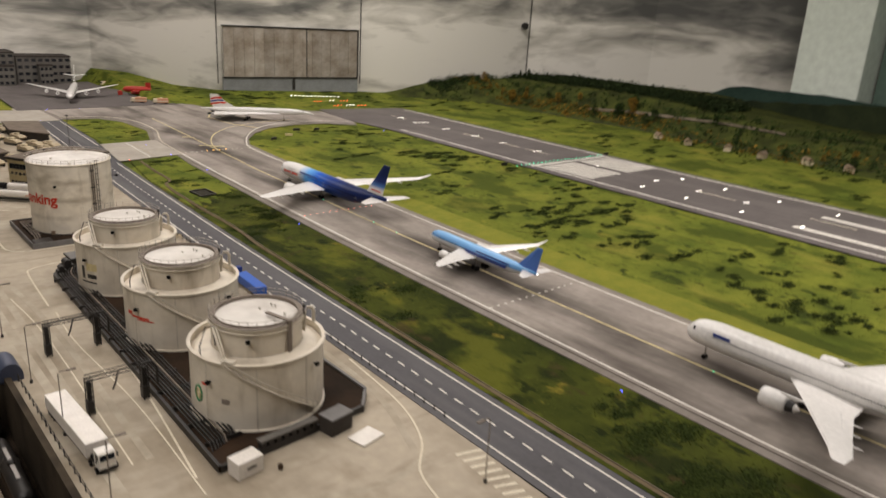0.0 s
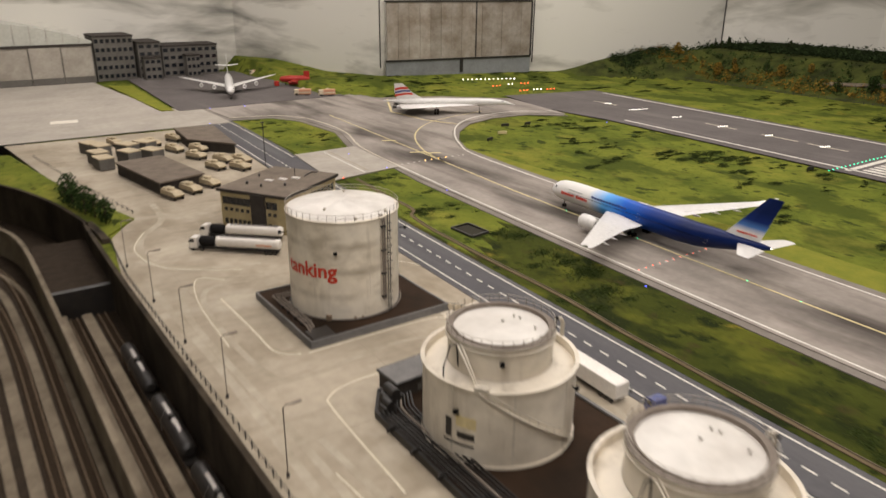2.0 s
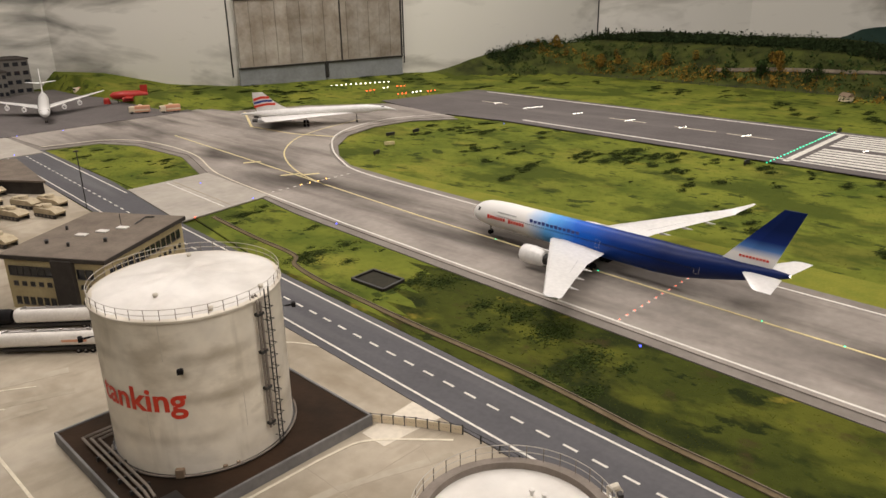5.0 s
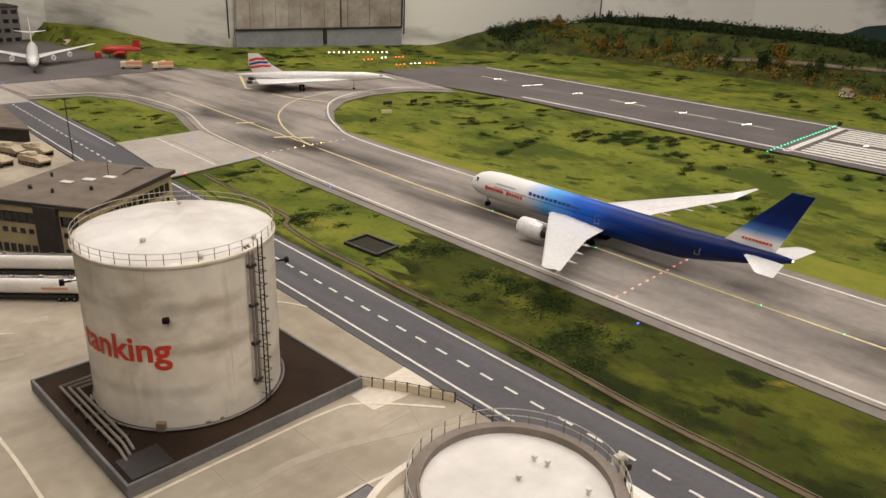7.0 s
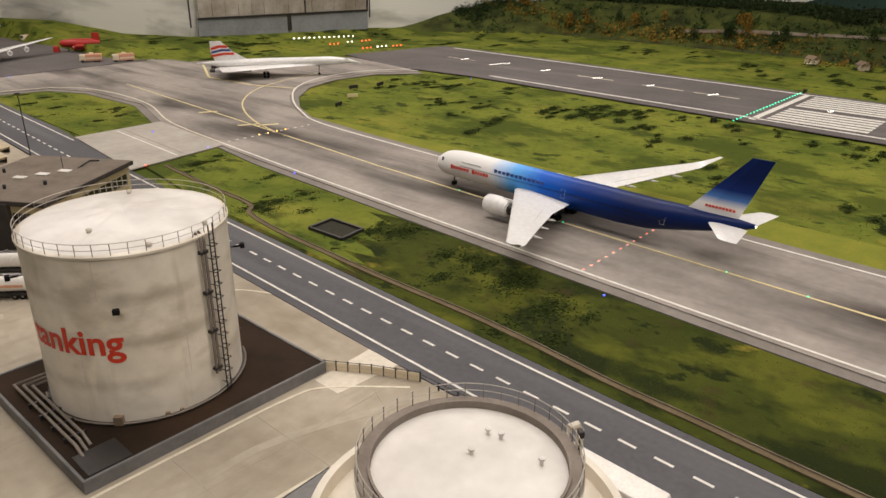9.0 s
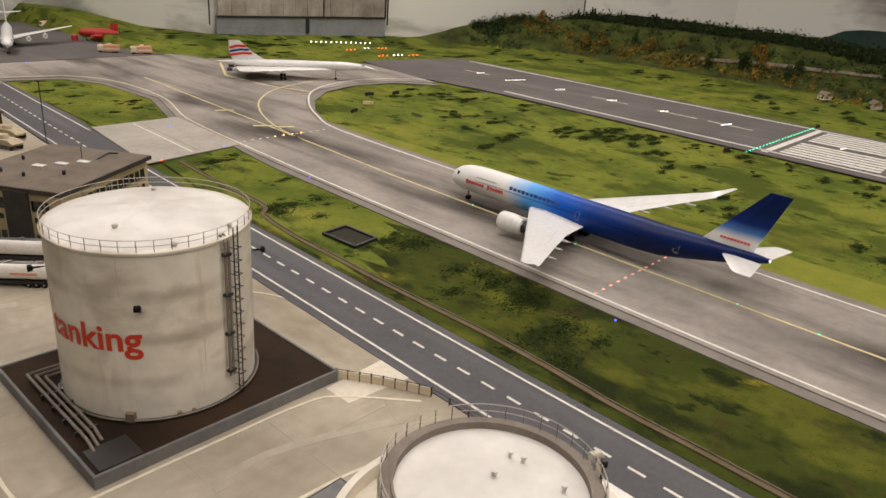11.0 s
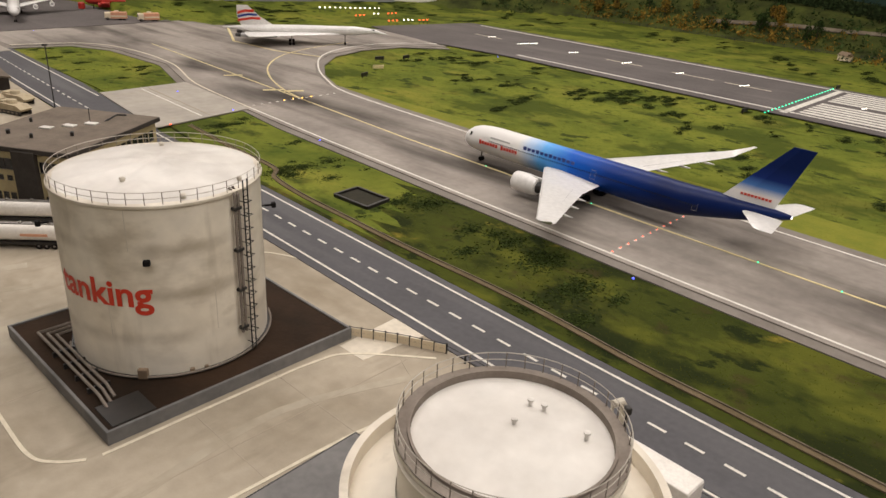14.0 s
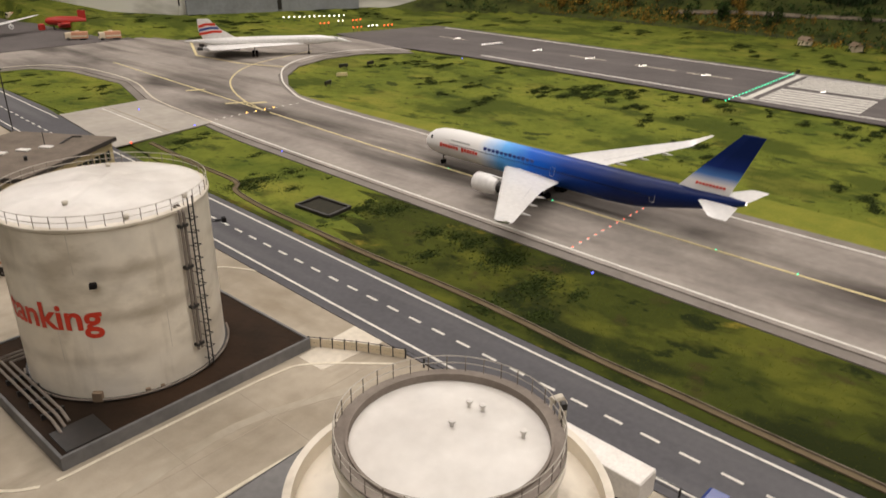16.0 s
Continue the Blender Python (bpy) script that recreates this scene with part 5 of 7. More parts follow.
def airliner(label, L, span, r, zc, place, liv, wingmat, finmat, heading=0, wing_le=0.33, sweep=0.5, engines=(0.3,), winglet=0.03, fin_h=0.11, cone_up=0.3, group="", wing_z=-0.45, chord=0.2, eng_r=0.021, eng_l=0.075, third=False, stabmat=None, eng_y=0.05, tip_le=0.66, dihedral=0.035, tail_z=0.35, gear_at=(0.085, 0.505), fin_at=((0.84, 0.152), (0.984, 0.043))):
    p = thing("airliner", label, "airplane", pose(*place, 0, 0, heading), group)
    prof = [(0.0, r * 0.06, r * 0.06, zc - r * 0.25), (L * 0.004, r * 0.3, r * 0.3, zc - r * 0.23), (L * 0.016, r * 0.58, r * 0.57, zc - r * 0.18), (L * 0.034, r * 0.78, r * 0.78, zc - r * 0.11), (L * 0.06, r * 0.91, r * 0.91, zc - r * 0.05), (L * 0.1, r * 0.97, r * 0.97, zc - r * 0.01), (L * 0.14, r, r, zc), (L * 0.4, r, r, zc), (L * 0.66, r, r, zc), (L * 0.74, r * 0.94, r * 0.93, zc + r * 0.05), (L * 0.82, r * 0.76, r * 0.75, zc + r * 0.17 * cone_up / 0.3), (L * 0.9, r * 0.5, r * 0.52, zc + r * 0.3 * cone_up / 0.3), (L * 0.96, r * 0.27, r * 0.32, zc + r * 0.42 * cone_up / 0.3), (L, r * 0.08, r * 0.12, zc + r * 0.5 * cone_up / 0.3)]
    part("fuselage", fuselage(prof), liv, p, smooth=True)
    zw, le0, half = zc + r * wing_z, -wing_le * L, span / 2
    for side in (-1, 1):
        tip = -tip_le * L
        c0 = chord * L
        kink = 0.34
        secs = [(r * 0.5, le0 + 0.01, c0 * 1.02, zw, 0.016), (r * 1.0, le0 - 0.012, c0 * 0.95, zw + 0.001, 0.014)]
        for f in (kink, 0.62, 0.88):
            xx = half * f
            y = le0 - 0.012 + (tip - le0) * (xx - r) / (half - r)
            ch = c0 * (0.66 if f == kink else 0.45 if f == 0.62 else 0.27)
            secs.append((xx, y, ch, zw + dihedral * f, 0.011 * (1.1 - f * 0.6)))
        if winglet:
            ly = le0 - 0.012 + (tip - le0) * (half * 0.88 - r) / (half - r)
            secs += [(half * (0.88 + 0.12 * q), ly - 0.062 * half / 0.39 * q ** 1.5, c0 * (0.27 - 0.215 * q), zw + dihedral * 0.88 + (dihedral * 0.12 + winglet) * q ** 2, 0.005 - 0.0035 * q) for q in (0.25, 0.5, 0.75, 1.0)]
        else:
            secs += [(half * 0.985, tip - 0.002, c0 * 0.16, zw + dihedral * 1.0, 0.003), (half, tip - 0.008, c0 * 0.12, zw + dihedral, 0.0015)]
        w = part("wing", wing_mesh(secs, side), wingmat, p, smooth=True)
        for f in (0.4, 0.55, 0.7):
            xx = side * half * f
            y = le0 - 0.012 + (tip - le0) * (half * f - r) / (half - r) - c0 * (0.58 if f < 0.5 else 0.46 if f < 0.6 else 0.37)
            part("flap_fairing", loft(B(), [circle((xx, y + 0.02, zw + dihedral * f - 0.004), 0.0012, 8, "y"), circle((xx, y, zw + dihedral * f - 0.0055), 0.0032, 8, "y"), circle((xx, y - 0.022, zw + dihedral * f - 0.004), 0.0008, 8, "y")]), wingmat, w)
        part("flap_gap", tube(B(), [(side * half * f, le0 - 0.012 + (tip - le0) * (half * f - r) / (half - r) - c0 * k, zw + dihedral * f + 0.0036 * (1.2 - f)) for f, k in ((kink, 0.5), (0.62, 0.33), (0.85, 0.2))], 0.0004, 4), M["plane_grey"], w)
        for f in engines:
            y = le0 + (tip - le0) * (half * f - r) / (half - r)
            engine(p, side * half * f, y + eng_y, zw - eng_r * 0.85 + dihedral * f * 0.6, eng_r, eng_l, wingmat, zw + dihedral * f)
        s0 = -L * 0.895
        part("tailplane", wing_mesh([(r * 0.2, s0 + 0.005, 0.075 * L / 0.765, zc + r * tail_z, 0.006), (span * 0.12, s0 - 0.052 * L / 0.765, 0.034 * L / 0.765, zc + r * (tail_z + 0.15), 0.003), (span * 0.127, s0 - 0.062 * L / 0.765, 0.024 * L / 0.765, zc + r * (tail_z + 0.15), 0.0015)], side), stabmat or wingmat, p, smooth=True)
        gear("main_gear", p, side * r * 0.9, -L * gear_at[1], zw, [(a, b) for a in (-0.004, 0.004) for b in (-0.008, 0.008)], 0.0068)
        side_marks(p, "window_row", -L * 0.13, -L * 0.8, (r * 0.22, zc), r, 0.0062, (0.0022, 0.0034), M["glass"], side)
        for f in (0.115, 0.29, 0.5, 0.79):
            k = r * (1 if f < 0.7 else 0.86)
            part("cabin_door", tube(B(), [(side * k * (math.sqrt(1 - q * q) + 0.002), -L * f + dy, zc + k * q) for q, dy in ((-0.12, -0.0055), (0.15, -0.0055), (0.42, -0.0055), (0.42, 0.0055), (0.15, 0.0055), (-0.12, 0.0055))], 0.00035, 4, True), M["plane_grey"], p)
        part("cockpit_window", loft(B(), [[(side * r * q * 0.62, -L * s, zc + r * hh - 0.0055), (side * r * q * 0.72, -L * s, zc + r * hh - 0.0055), (side * r * q * 0.6, -L * s, zc + r * hh + 0.002), (side * r * q * 0.5, -L * s, zc + r * hh + 0.002)] for s, q, hh in ((0.022, 0.55, 0.21), (0.037, 1.0, 0.36), (0.05, 1.18, 0.4))]), M["glass"], p)
    gear("nose_gear", p, 0, -L * gear_at[0], zc - r * 0.7, [(-0.004, 0), (0.004, 0)], 0.0058)
    f0 = -L * 0.84
    zt = zc + r * 0.8
    fin = loft(B(), [[(sx * th, -L * (a + ch * q), z) for sx, q in ((-0.3, 0), (-1, 0.35), (-0.2, 1), (0.2, 1), (1, 0.35), (0.3, 0))] for th, a, ch, z in ((0.0042, fin_at[0][0] - 0.005, fin_at[0][1] + 0.003, zt - r * 0.2), (0.004, *fin_at[0], zt), (0.0022, *fin_at[1], zt + fin_h))])
    bmesh.ops.recalc_face_normals(fin, faces=fin.faces[:])
    part("fin", fin, finmat, p)
    if third:
        engine(p, 0, -L * 0.78, zt + 0.028, eng_r * 0.9, 0.15, wingmat)
    part("tail_light", rbox(B(), -0.0015, 0.0015, -L - 0.002, -L + 0.001, zc + r * 0.5 * cone_up / 0.3 - 0.0015, zc + r * 0.5 * cone_up / 0.3 + 0.0015, 0.0005), M["lit_white"], p)
    return p


WHITE, SKY, MID, NAVY = (0.76, 0.74, 0.71), (0.1, 0.36, 0.75), (0.002, 0.095, 0.5), (0.0015, 0.011, 0.075)
liv_blue = ramp_mat("blue_fade_livery", 1, [(-0.56, NAVY), (-0.43, (0.0015, 0.03, 0.2)), (-0.33, MID), (-0.25, SKY), (-0.18, WHITE), (0.0, WHITE)], 0.42, 0.0, 0.03, 25)
fin_blue = ramp_mat("blue_fade_fin", 2, [(0.09, WHITE), (0.113, WHITE), (0.13, (0.07, 0.18, 0.45)), (0.148, (0.006, 0.022, 0.14)), (0.175, NAVY)], 0.45)
big = airliner("white widebody airliner fading to dark blue tail, parked on taxiway", 0.822, 0.8, 0.0355, 0.06, (1.674, 3.096, 0.0035), liv_blue, M["plane_white"], fin_blue, heading=-1.8, fin_h=0.128, engines=(0.3,), eng_r=0.0215, eng_l=0.085, eng_y=0.06, tip_le=0.645, wing_le=0.325, chord=0.195, winglet=0.018, cone_up=0.48, tail_z=0.55, gear_at=(0.066, 0.478), fin_at=((0.828, 0.128), (0.968, 0.05)))


def side_bar(p, y0, y1, z, h, material, r=0.0355, zc=0.06, side=-1, name="painted_word"):
    a = math.asin(z / r)
    x = side * (r * math.cos(a) + 0.0003)
    bm = box(B(), x - 0.0012, x + 0.0008, y0, y1, zc + z - h / 2, zc + z + h / 2)
    return part(name, bm, material, p)


for k in range(14):
    if k != 7:
        for s in (-1, 1):
            side_bar(big, -0.075 - 0.0088 * k - 0.0058, -0.075 - 0.0088 * k, 0.001, 0.0072 if k not in (0, 8) else 0.0105, M["red"], side=s)
for s in (-1, 1):
    for k in range(12):
        side_bar(big, -0.212 - 0.0125 * k - 0.0085, -0.212 - 0.0125 * k, 0.0165, 0.0068 if k % 3 else 0.0092, M["blue"], side=s)
    for k in range(12):
        side_bar(big, -0.108 - 0.0052 * k - 0.0032, -0.108 - 0.0052 * k, 0.017, 0.0036, M["plane_grey"], side=s)
    for k in range(9):
        part("fin_mark", box(B(), s * 0.0037 - 0.0006, s * 0.0037 + 0.0006, -0.722 - 0.0068 * k - 0.0048, -0.722 - 0.0068 * k, 0.107, 0.1115), M["red"], big)

liv_small = ramp_mat("pale_blue_livery", 2, [(0.03, (0.66, 0.66, 0.64)), (0.051, (0.6, 0.62, 0.64)), (0.056, (0.12, 0.3, 0.6)), (0.075, (0.18, 0.42, 0.72))], 0.3, 0.3)
small = airliner("small white and light blue airliner with dark blue stripes", 0.5, 0.46, 0.0225, 0.05, (1.605, 1.955, 0.0035), liv_small, M["plane_white"], mat("tail_blue", (0.06, 0.15, 0.45), 0.35), heading=-3, fin_h=0.072, engines=(0.33,), eng_r=0.0125, eng_l=0.05, winglet=0.018, dihedral=0.02, wing_le=0.3, tip_le=0.56, eng_y=0.035)
for s in (-1, 1):
    side_bar(small, -0.39, -0.2, 0.002, 0.01, M["blue"], 0.0225, 0.05, s, "painted_stripe")
    side_bar(small, -0.4, -0.25, 0.012, 0.004, M["blue"], 0.0225, 0.05, s, "painted_stripe")
orb = airliner("white three-engined airliner with dark lettering, on taxiway", 0.63, 0.67, 0.0345, 0.068, (1.612, 0.985, 0.0035), M["plane_white"], M["plane_white"], M["plane_white"], heading=-2, fin_h=0.1, engines=(0.4,), eng_r=0.0205, eng_l=0.07, winglet=0, third=True, wing_le=0.42, tip_le=0.765, chord=0.25, eng_y=0.07)
for s in (-1, 1):
    side_bar(orb, -0.125, -0.082, 0.014, 0.008, M["blue"], 0.0345, 0.068, s)
    side_bar(orb, -0.5, -0.13, -0.006, 0.0008, M["plane_grey"], 0.0345, 0.068, s, "cheat_line")
far = airliner("white swept-wing jet parked nose-on beside grey buildings", 0.82, 0.64, 0.028, 0.058, (1.5, 5.82, 0.006), M["plane_white"], M["plane_white"], M["plane_white"], heading=162, fin_h=0.125, tail_z=2.6, engines=(0.3, 0.55), eng_r=0.012, eng_l=0.05, winglet=0, dihedral=0.04, eng_y=0.03)


def delta_jet():
    p = thing("supersonic_jet", "white slender delta-wing jet with red and blue striped fin", "airplane", pose(2.71, 4.535, 0.003, 0, 0, -125) @ Matrix.Diagonal((1.12, 1.07, 1.14, 1)))
    L, r, zc = 0.705, 0.018, 0.056
    prof = [(0.0, 0.0006, 0.0006, zc - 0.013), (0.03, 0.005, 0.005, zc - 0.006), (0.06, 0.0105, 0.0095, zc - 0.001), (0.09, 0.0135, 0.0125, zc), (0.14, r, r, zc), (0.4, r, r, zc), (0.52, r * 0.95, r * 0.9, zc), (0.62, r * 0.6, r * 0.6, zc + 0.001), (L, 0.0012, 0.0012, zc + 0.003)]
    part("fuselage", fuselage(prof, 24), M["plane_white"], p, smooth=True)
    secs = ((0.006, -0.2, 0.42, 0.006), (0.016, -0.205, 0.41, 0.006), (0.04, -0.29, 0.325, 0.006), (0.075, -0.4, 0.21, 0.0045), (0.115, -0.49, 0.112, 0.003), (0.145, -0.565, 0.03, 0.0018), (0.147, -0.59, 0.006, 0.001))
    for s in (-1, 1):
        part("wing", wing_mesh([(x, le, ch, zc - 0.013, th * 1.5) for x, le, ch, th in secs], s), M["plane_white"], p, smooth=True)
        part("engine_box", rbox(B(), s * 0.052 - 0.016, s * 0.052 + 0.016, -0.63, -0.48, zc - 0.026, zc - 0.013, 0.003), M["plane_grey"], p)
        for d in (-0.008, 0.008):
            part("exhaust", loft(B(), [circle((s * 0.052 + d, -0.625, zc - 0.0195), 0.0062, 14, "y"), circle((s * 0.052 + d, -0.652, zc - 0.0195), 0.0055, 14, "y")]), M["dark"], p)
        gear("main_gear", p, s * 0.045, -0.42, zc - 0.014, [(a, b) for a in (-0.004, 0.004) for b in (-0.007, 0.007)], 0.0062)
        side_marks(p, "window_row", -0.13, -0.48, (0.003, zc), r, 0.006, (0.0015, 0.002), M["plane_grey"], s)
    gear("nose_gear", p, 0, -0.19, zc - 0.01, [(-0.003, 0), (0.003, 0)], 0.005)
    part("cockpit_window", rbox(B(), -0.0095, 0.0095, -0.077, -0.062, zc + 0.0035, zc + 0.0085, 0.001), M["glass"], p)
    fin = loft(B(), [[(sx * 0.0028, y, z) for sx, y in ((-0.3, y0), (-1, (y0 * 2 + y1) / 3), (-0.2, y1), (0.2, y1), (1, (y0 * 2 + y1) / 3), (0.3, y0))] for y0, y1, z in ((-0.49, -0.63, zc + 0.012), (-0.55, -0.645, zc + 0.045), (-0.6, -0.645, zc + 0.088))])
    part("fin", fin, M["plane_white"], p)
    for k, (z, h, mtl) in enumerate(((zc + 0.036, 0.009, "red"), (zc + 0.05, 0.008, "blue"), (zc + 0.064, 0.01, "red"))):
        y0 = -0.545 - (z - zc - 0.036) * 0.9
        part("fin_stripe", loft(B(), [[(-0.0034, y, zz - h / 2), (0.0034, y, zz - h / 2), (0.0034, y, zz + h / 2), (-0.0034, y, zz + h / 2)] for y, zz in ((y0 - 0.004, z + 0.002), (y0 - 0.04, z + 0.003), (-0.642, z - 0.006))]), M[mtl], p)
    return p


delta_jet()

# ---------------- vehicles ----------------
def wheels(parent, xs_, ys_, r=0.0055, w=0.004):
    me = None
    for y in ys_:
        for x in xs_:
            if me is None:
                ob = part("wheel", loft(B(), [circle((-w / 2, 0, 0), r * 0.75, 14, "x"), circle((-w / 2.6, 0, 0), r, 14, "x"), circle((w / 2.6, 0, 0), r, 14, "x"), circle((w / 2, 0, 0), r * 0.75, 14, "x")]), M["black"], parent)
                me = ob.data
                part("hub", loft(B(), [circle((-w / 2 - 0.0003, 0, 0), r * 0.4, 10, "x"), circle((w / 2 + 0.0003, 0, 0), r * 0.4, 10, "x")]), M["steel"], ob).location = (0, 0, 0)
                hub = ob.children[0].data
            else:
                ob = new("wheel", me)
                ob.parent = parent
                h = new("hub", hub)
                h.parent = ob
            ob.location = (x, y, r)


def cab(parent, y1, material, w=0.0275, h=0.036, l=0.024, base=0.007):
    """Truck cab whose front is at y1, nose towards +y."""
    pts = [(y1 - l, base), (y1, base), (y1, base + h * 0.5), (y1 - 0.003, h), (y1 - 0.006, h + 0.002), (y1 - l, h + 0.003)]
    c_ = part("cab", loft(B(), [[(x * k, y, z) for y, z in pts] for x, k in ((-w / 2, 1), (w / 2, 1))]), material, parent)
    bmesh_fix(c_)
    part("windscreen", loft(B(), [[(x, y1 + 0.0006, base + h * 0.5), (x, y1 - 0.0022, h - 0.002), (x, y1 - 0.004, h - 0.002), (x, y1 - 0.002, base + h * 0.5)] for x in (-w * 0.43, w * 0.43)]), M["glass"], c_)
    for s in (-1, 1):
        part("side_window", box(B(), s * w / 2 - 0.0005, s * w / 2 + 0.0005, y1 - 0.016, y1 - 0.004, base + h * 0.5, h - 0.002), M["glass"], c_)
        part("headlamp", rbox(B(), s * w * 0.36 - 0.003, s * w * 0.36 + 0.003, y1 - 0.0005, y1 + 0.001, base + 0.004, base + 0.008, 0.0005), M["tank_roof"], c_)
        part("mirror", rbox(B(), s * (w / 2 + 0.0035) - 0.001, s * (w / 2 + 0.0035) + 0.001, y1 - 0.004, y1 - 0.002, h - 0.012, h - 0.003, 0.0005), M["dark"], c_)
    part("bumper", rbox(B(), -w / 2, w / 2, y1 - 0.003, y1 + 0.0015, 0.0035, base + 0.003, 0.001), M["dark"], c_)
    return c_


def bmesh_fix(ob):
    bm = bmesh.new()
    bm.from_mesh(ob.data)
    bmesh.ops.recalc_face_normals(bm, faces=bm.faces[:])
    bm.to_mesh(ob.data)
    bm.free()


def tanker_truck(label, x, y, rz, L, cabmat, tankmat, stripe=None, round_tank=True, w=0.029, z=0.0005, h=0.042):
    """Articulated truck, nose at the origin towards +y."""
    t = thing("tanker_truck" if round_tank else "lorry", label, "truck", pose(x, y, z, 0, 0, rz))
    part("chassis", box(B(), -w * 0.3, w * 0.3, -L + 0.004, -0.004, 0.006, 0.0105), M["dark"], t)
    cab(t, 0, cabmat)
    y0, y1 = (-0.078 if round_tank else -0.046), -L
    if round_tank:
        part("dark_drum", loft(B(), [circle((0, y, 0.026), r_ * 0.0145, 18, "y") for y, r_ in ((-0.03, 0.8), (-0.034, 1.0), (-0.066, 1.0), (-0.072, 0.8))]), M["black"], t, "black drum behind the cab", smooth=True)
    else:
        part("fifth_wheel", rbox(B(), -w * 0.34, w * 0.34, -0.046, -0.026, 0.0105, 0.017, 0.001), M["black"], t)
    if round_tank:
        n = 20
        ring = lambda y, k: [(w / 2 * k * math.copysign(abs(math.cos(a)) ** 0.7, math.cos(a)), y, 0.0275 + 0.0145 * k * math.copysign(abs(math.sin(a)) ** 0.8, math.sin(a))) for a in (2 * math.pi * i / n for i in range(n))]
        b_ = part("tank_body", loft(B(), [ring(y0 - 0.0, 0.75), ring(y0 - 0.003, 0.97), ring(y0 - 0.006, 1), ring(y1 + 0.006, 1), ring(y1 + 0.003, 0.97), ring(y1, 0.75)]), tankmat, t, smooth=True)
        bmesh_fix(b_)
        part("catwalk", rbox(B(), -0.005, 0.005, y1 + 0.012, y0 - 0.012, 0.0415, 0.0432, 0.0006), M["steel"], b_)
        for k in range(4):
            yy = y0 - 0.02 - (y0 - y1 - 0.04) * k / 3
            part("hatch", lathe(B(), [(0.0035, 0.043), (0.0035, 0.0455), (0.001, 0.046)], 10, (0, yy)), M["steel"], b_)
    else:
        b_ = part("cargo_body", rbox(B(), -w / 2, w / 2, y1, y0, 0.0105, h, 0.0015), tankmat, t)
        part("rear_door", box(B(), -w / 2 + 0.001, w / 2 - 0.001, y1 - 0.0006, y1 + 0.001, 0.012, h - 0.002), tankmat, b_)
    if stripe:
        for s in (-1, 1):
            part("side_mark", box(B(), s * w / 2 - 0.0007, s * w / 2 + 0.0007, y1 + 0.02, y1 + 0.065, 0.024, 0.0285), stripe, b_)
    part("underrun", box(B(), -w / 2 + 0.001, w / 2 - 0.001, y1 + 0.01, y0 - 0.02, 0.0075, 0.0125), M["dark"], t)
    wheels(t, (-w / 2 + 0.003, w / 2 - 0.003), (-0.009, -0.038, y1 + 0.012, y1 + 0.025, y1 + 0.038))
    return t


tanker_truck("white fuel tanker with cream cab, black drum and red side mark", 0.5, 3.335, 47, 0.265, M["truck_white"], M["truck_white"], M["orange"])
tanker_truck("white fuel tanker with cream cab and black drum beside the office", 0.56, 3.425, 47, 0.25, M["truck_white"], M["truck_white"])
tanker_truck("white lorry with white cab at the loading gantry", 0.341, 1.3, 183, 0.262, M["truck_white"], M["truck_white"], None, False, 0.038, h=0.038)
tanker_truck("white tanker trailer with green cab, by the road", 0.914, 2.288, -3, 0.2, M["green"], M["truck_white"], None, False, 0.034)
tanker_truck("dark blue lorry with bright blue tarp beside the road", 0.924, 2.04, -3, 0.185, M["blue"], mat("bright_blue_tarp", (0.015, 0.09, 0.42), 0.5), None, False, 0.031, h=0.034)


def armoured(x, y, rz, first=[]):
    m = pose(x, y, 0.0005, 0, 0, rz)
    if first:
        return copy_thing(first[0], m)
    t = thing("armoured_vehicle", "sand-coloured armoured vehicle parked in the depot", "military vehicle", m, "armoured vehicles")
    prof = [(-0.045, 0.01), (0.04, 0.01), (0.048, 0.018), (0.03, 0.027), (-0.042, 0.029), (-0.046, 0.02)]
    h = part("hull", loft(B(), [[(s, yy, zz) for yy, zz in prof] for s in (-0.019, 0.019)]), M["tan"], t)
    bmesh_fix(h)
    part("turret", lathe(B(), [(0.014, 0.029), (0.0125, 0.037), (0.006, 0.039)], 12, (0, -0.006)), M["tan"], t)
    part("stowage", rbox(B(), -0.015, 0.015, -0.042, -0.022, 0.029, 0.034, 0.0015), M["tan"], t)
    for s in (-1, 1):
        tr = part("track_unit", rbox(B(), s * 0.0165 - 0.0035, s * 0.0165 + 0.0035, -0.046, 0.044, 0.0, 0.0135, 0.004), M["dark"], t)
        for k in range(5):
            part("road_wheel", loft(B(), [circle((s * 0.0205, -0.032 + 0.016 * k, 0.006), 0.0045, 10, "x"), circle((s * 0.0212, -0.032 + 0.016 * k, 0.006), 0.004, 10, "x")]), M["walkway"], tr)
    first.append(t)
    return t


for x, y, rz in ((0.6, 3.88, 196), (0.675, 3.915, 197), (0.755, 3.96, 199), (0.85, 4.42, 205), (0.925, 4.3, 203), (0.94, 4.14, 200), (0.76, 4.78, 200), (0.875, 4.83, 203), (0.81, 4.6, 200), (0.9, 4.55, 200), (0.62, 4.88, 190), (0.86, 4.2, 199), (0.985, 4.25, 203)):
    armoured(x, y, rz)

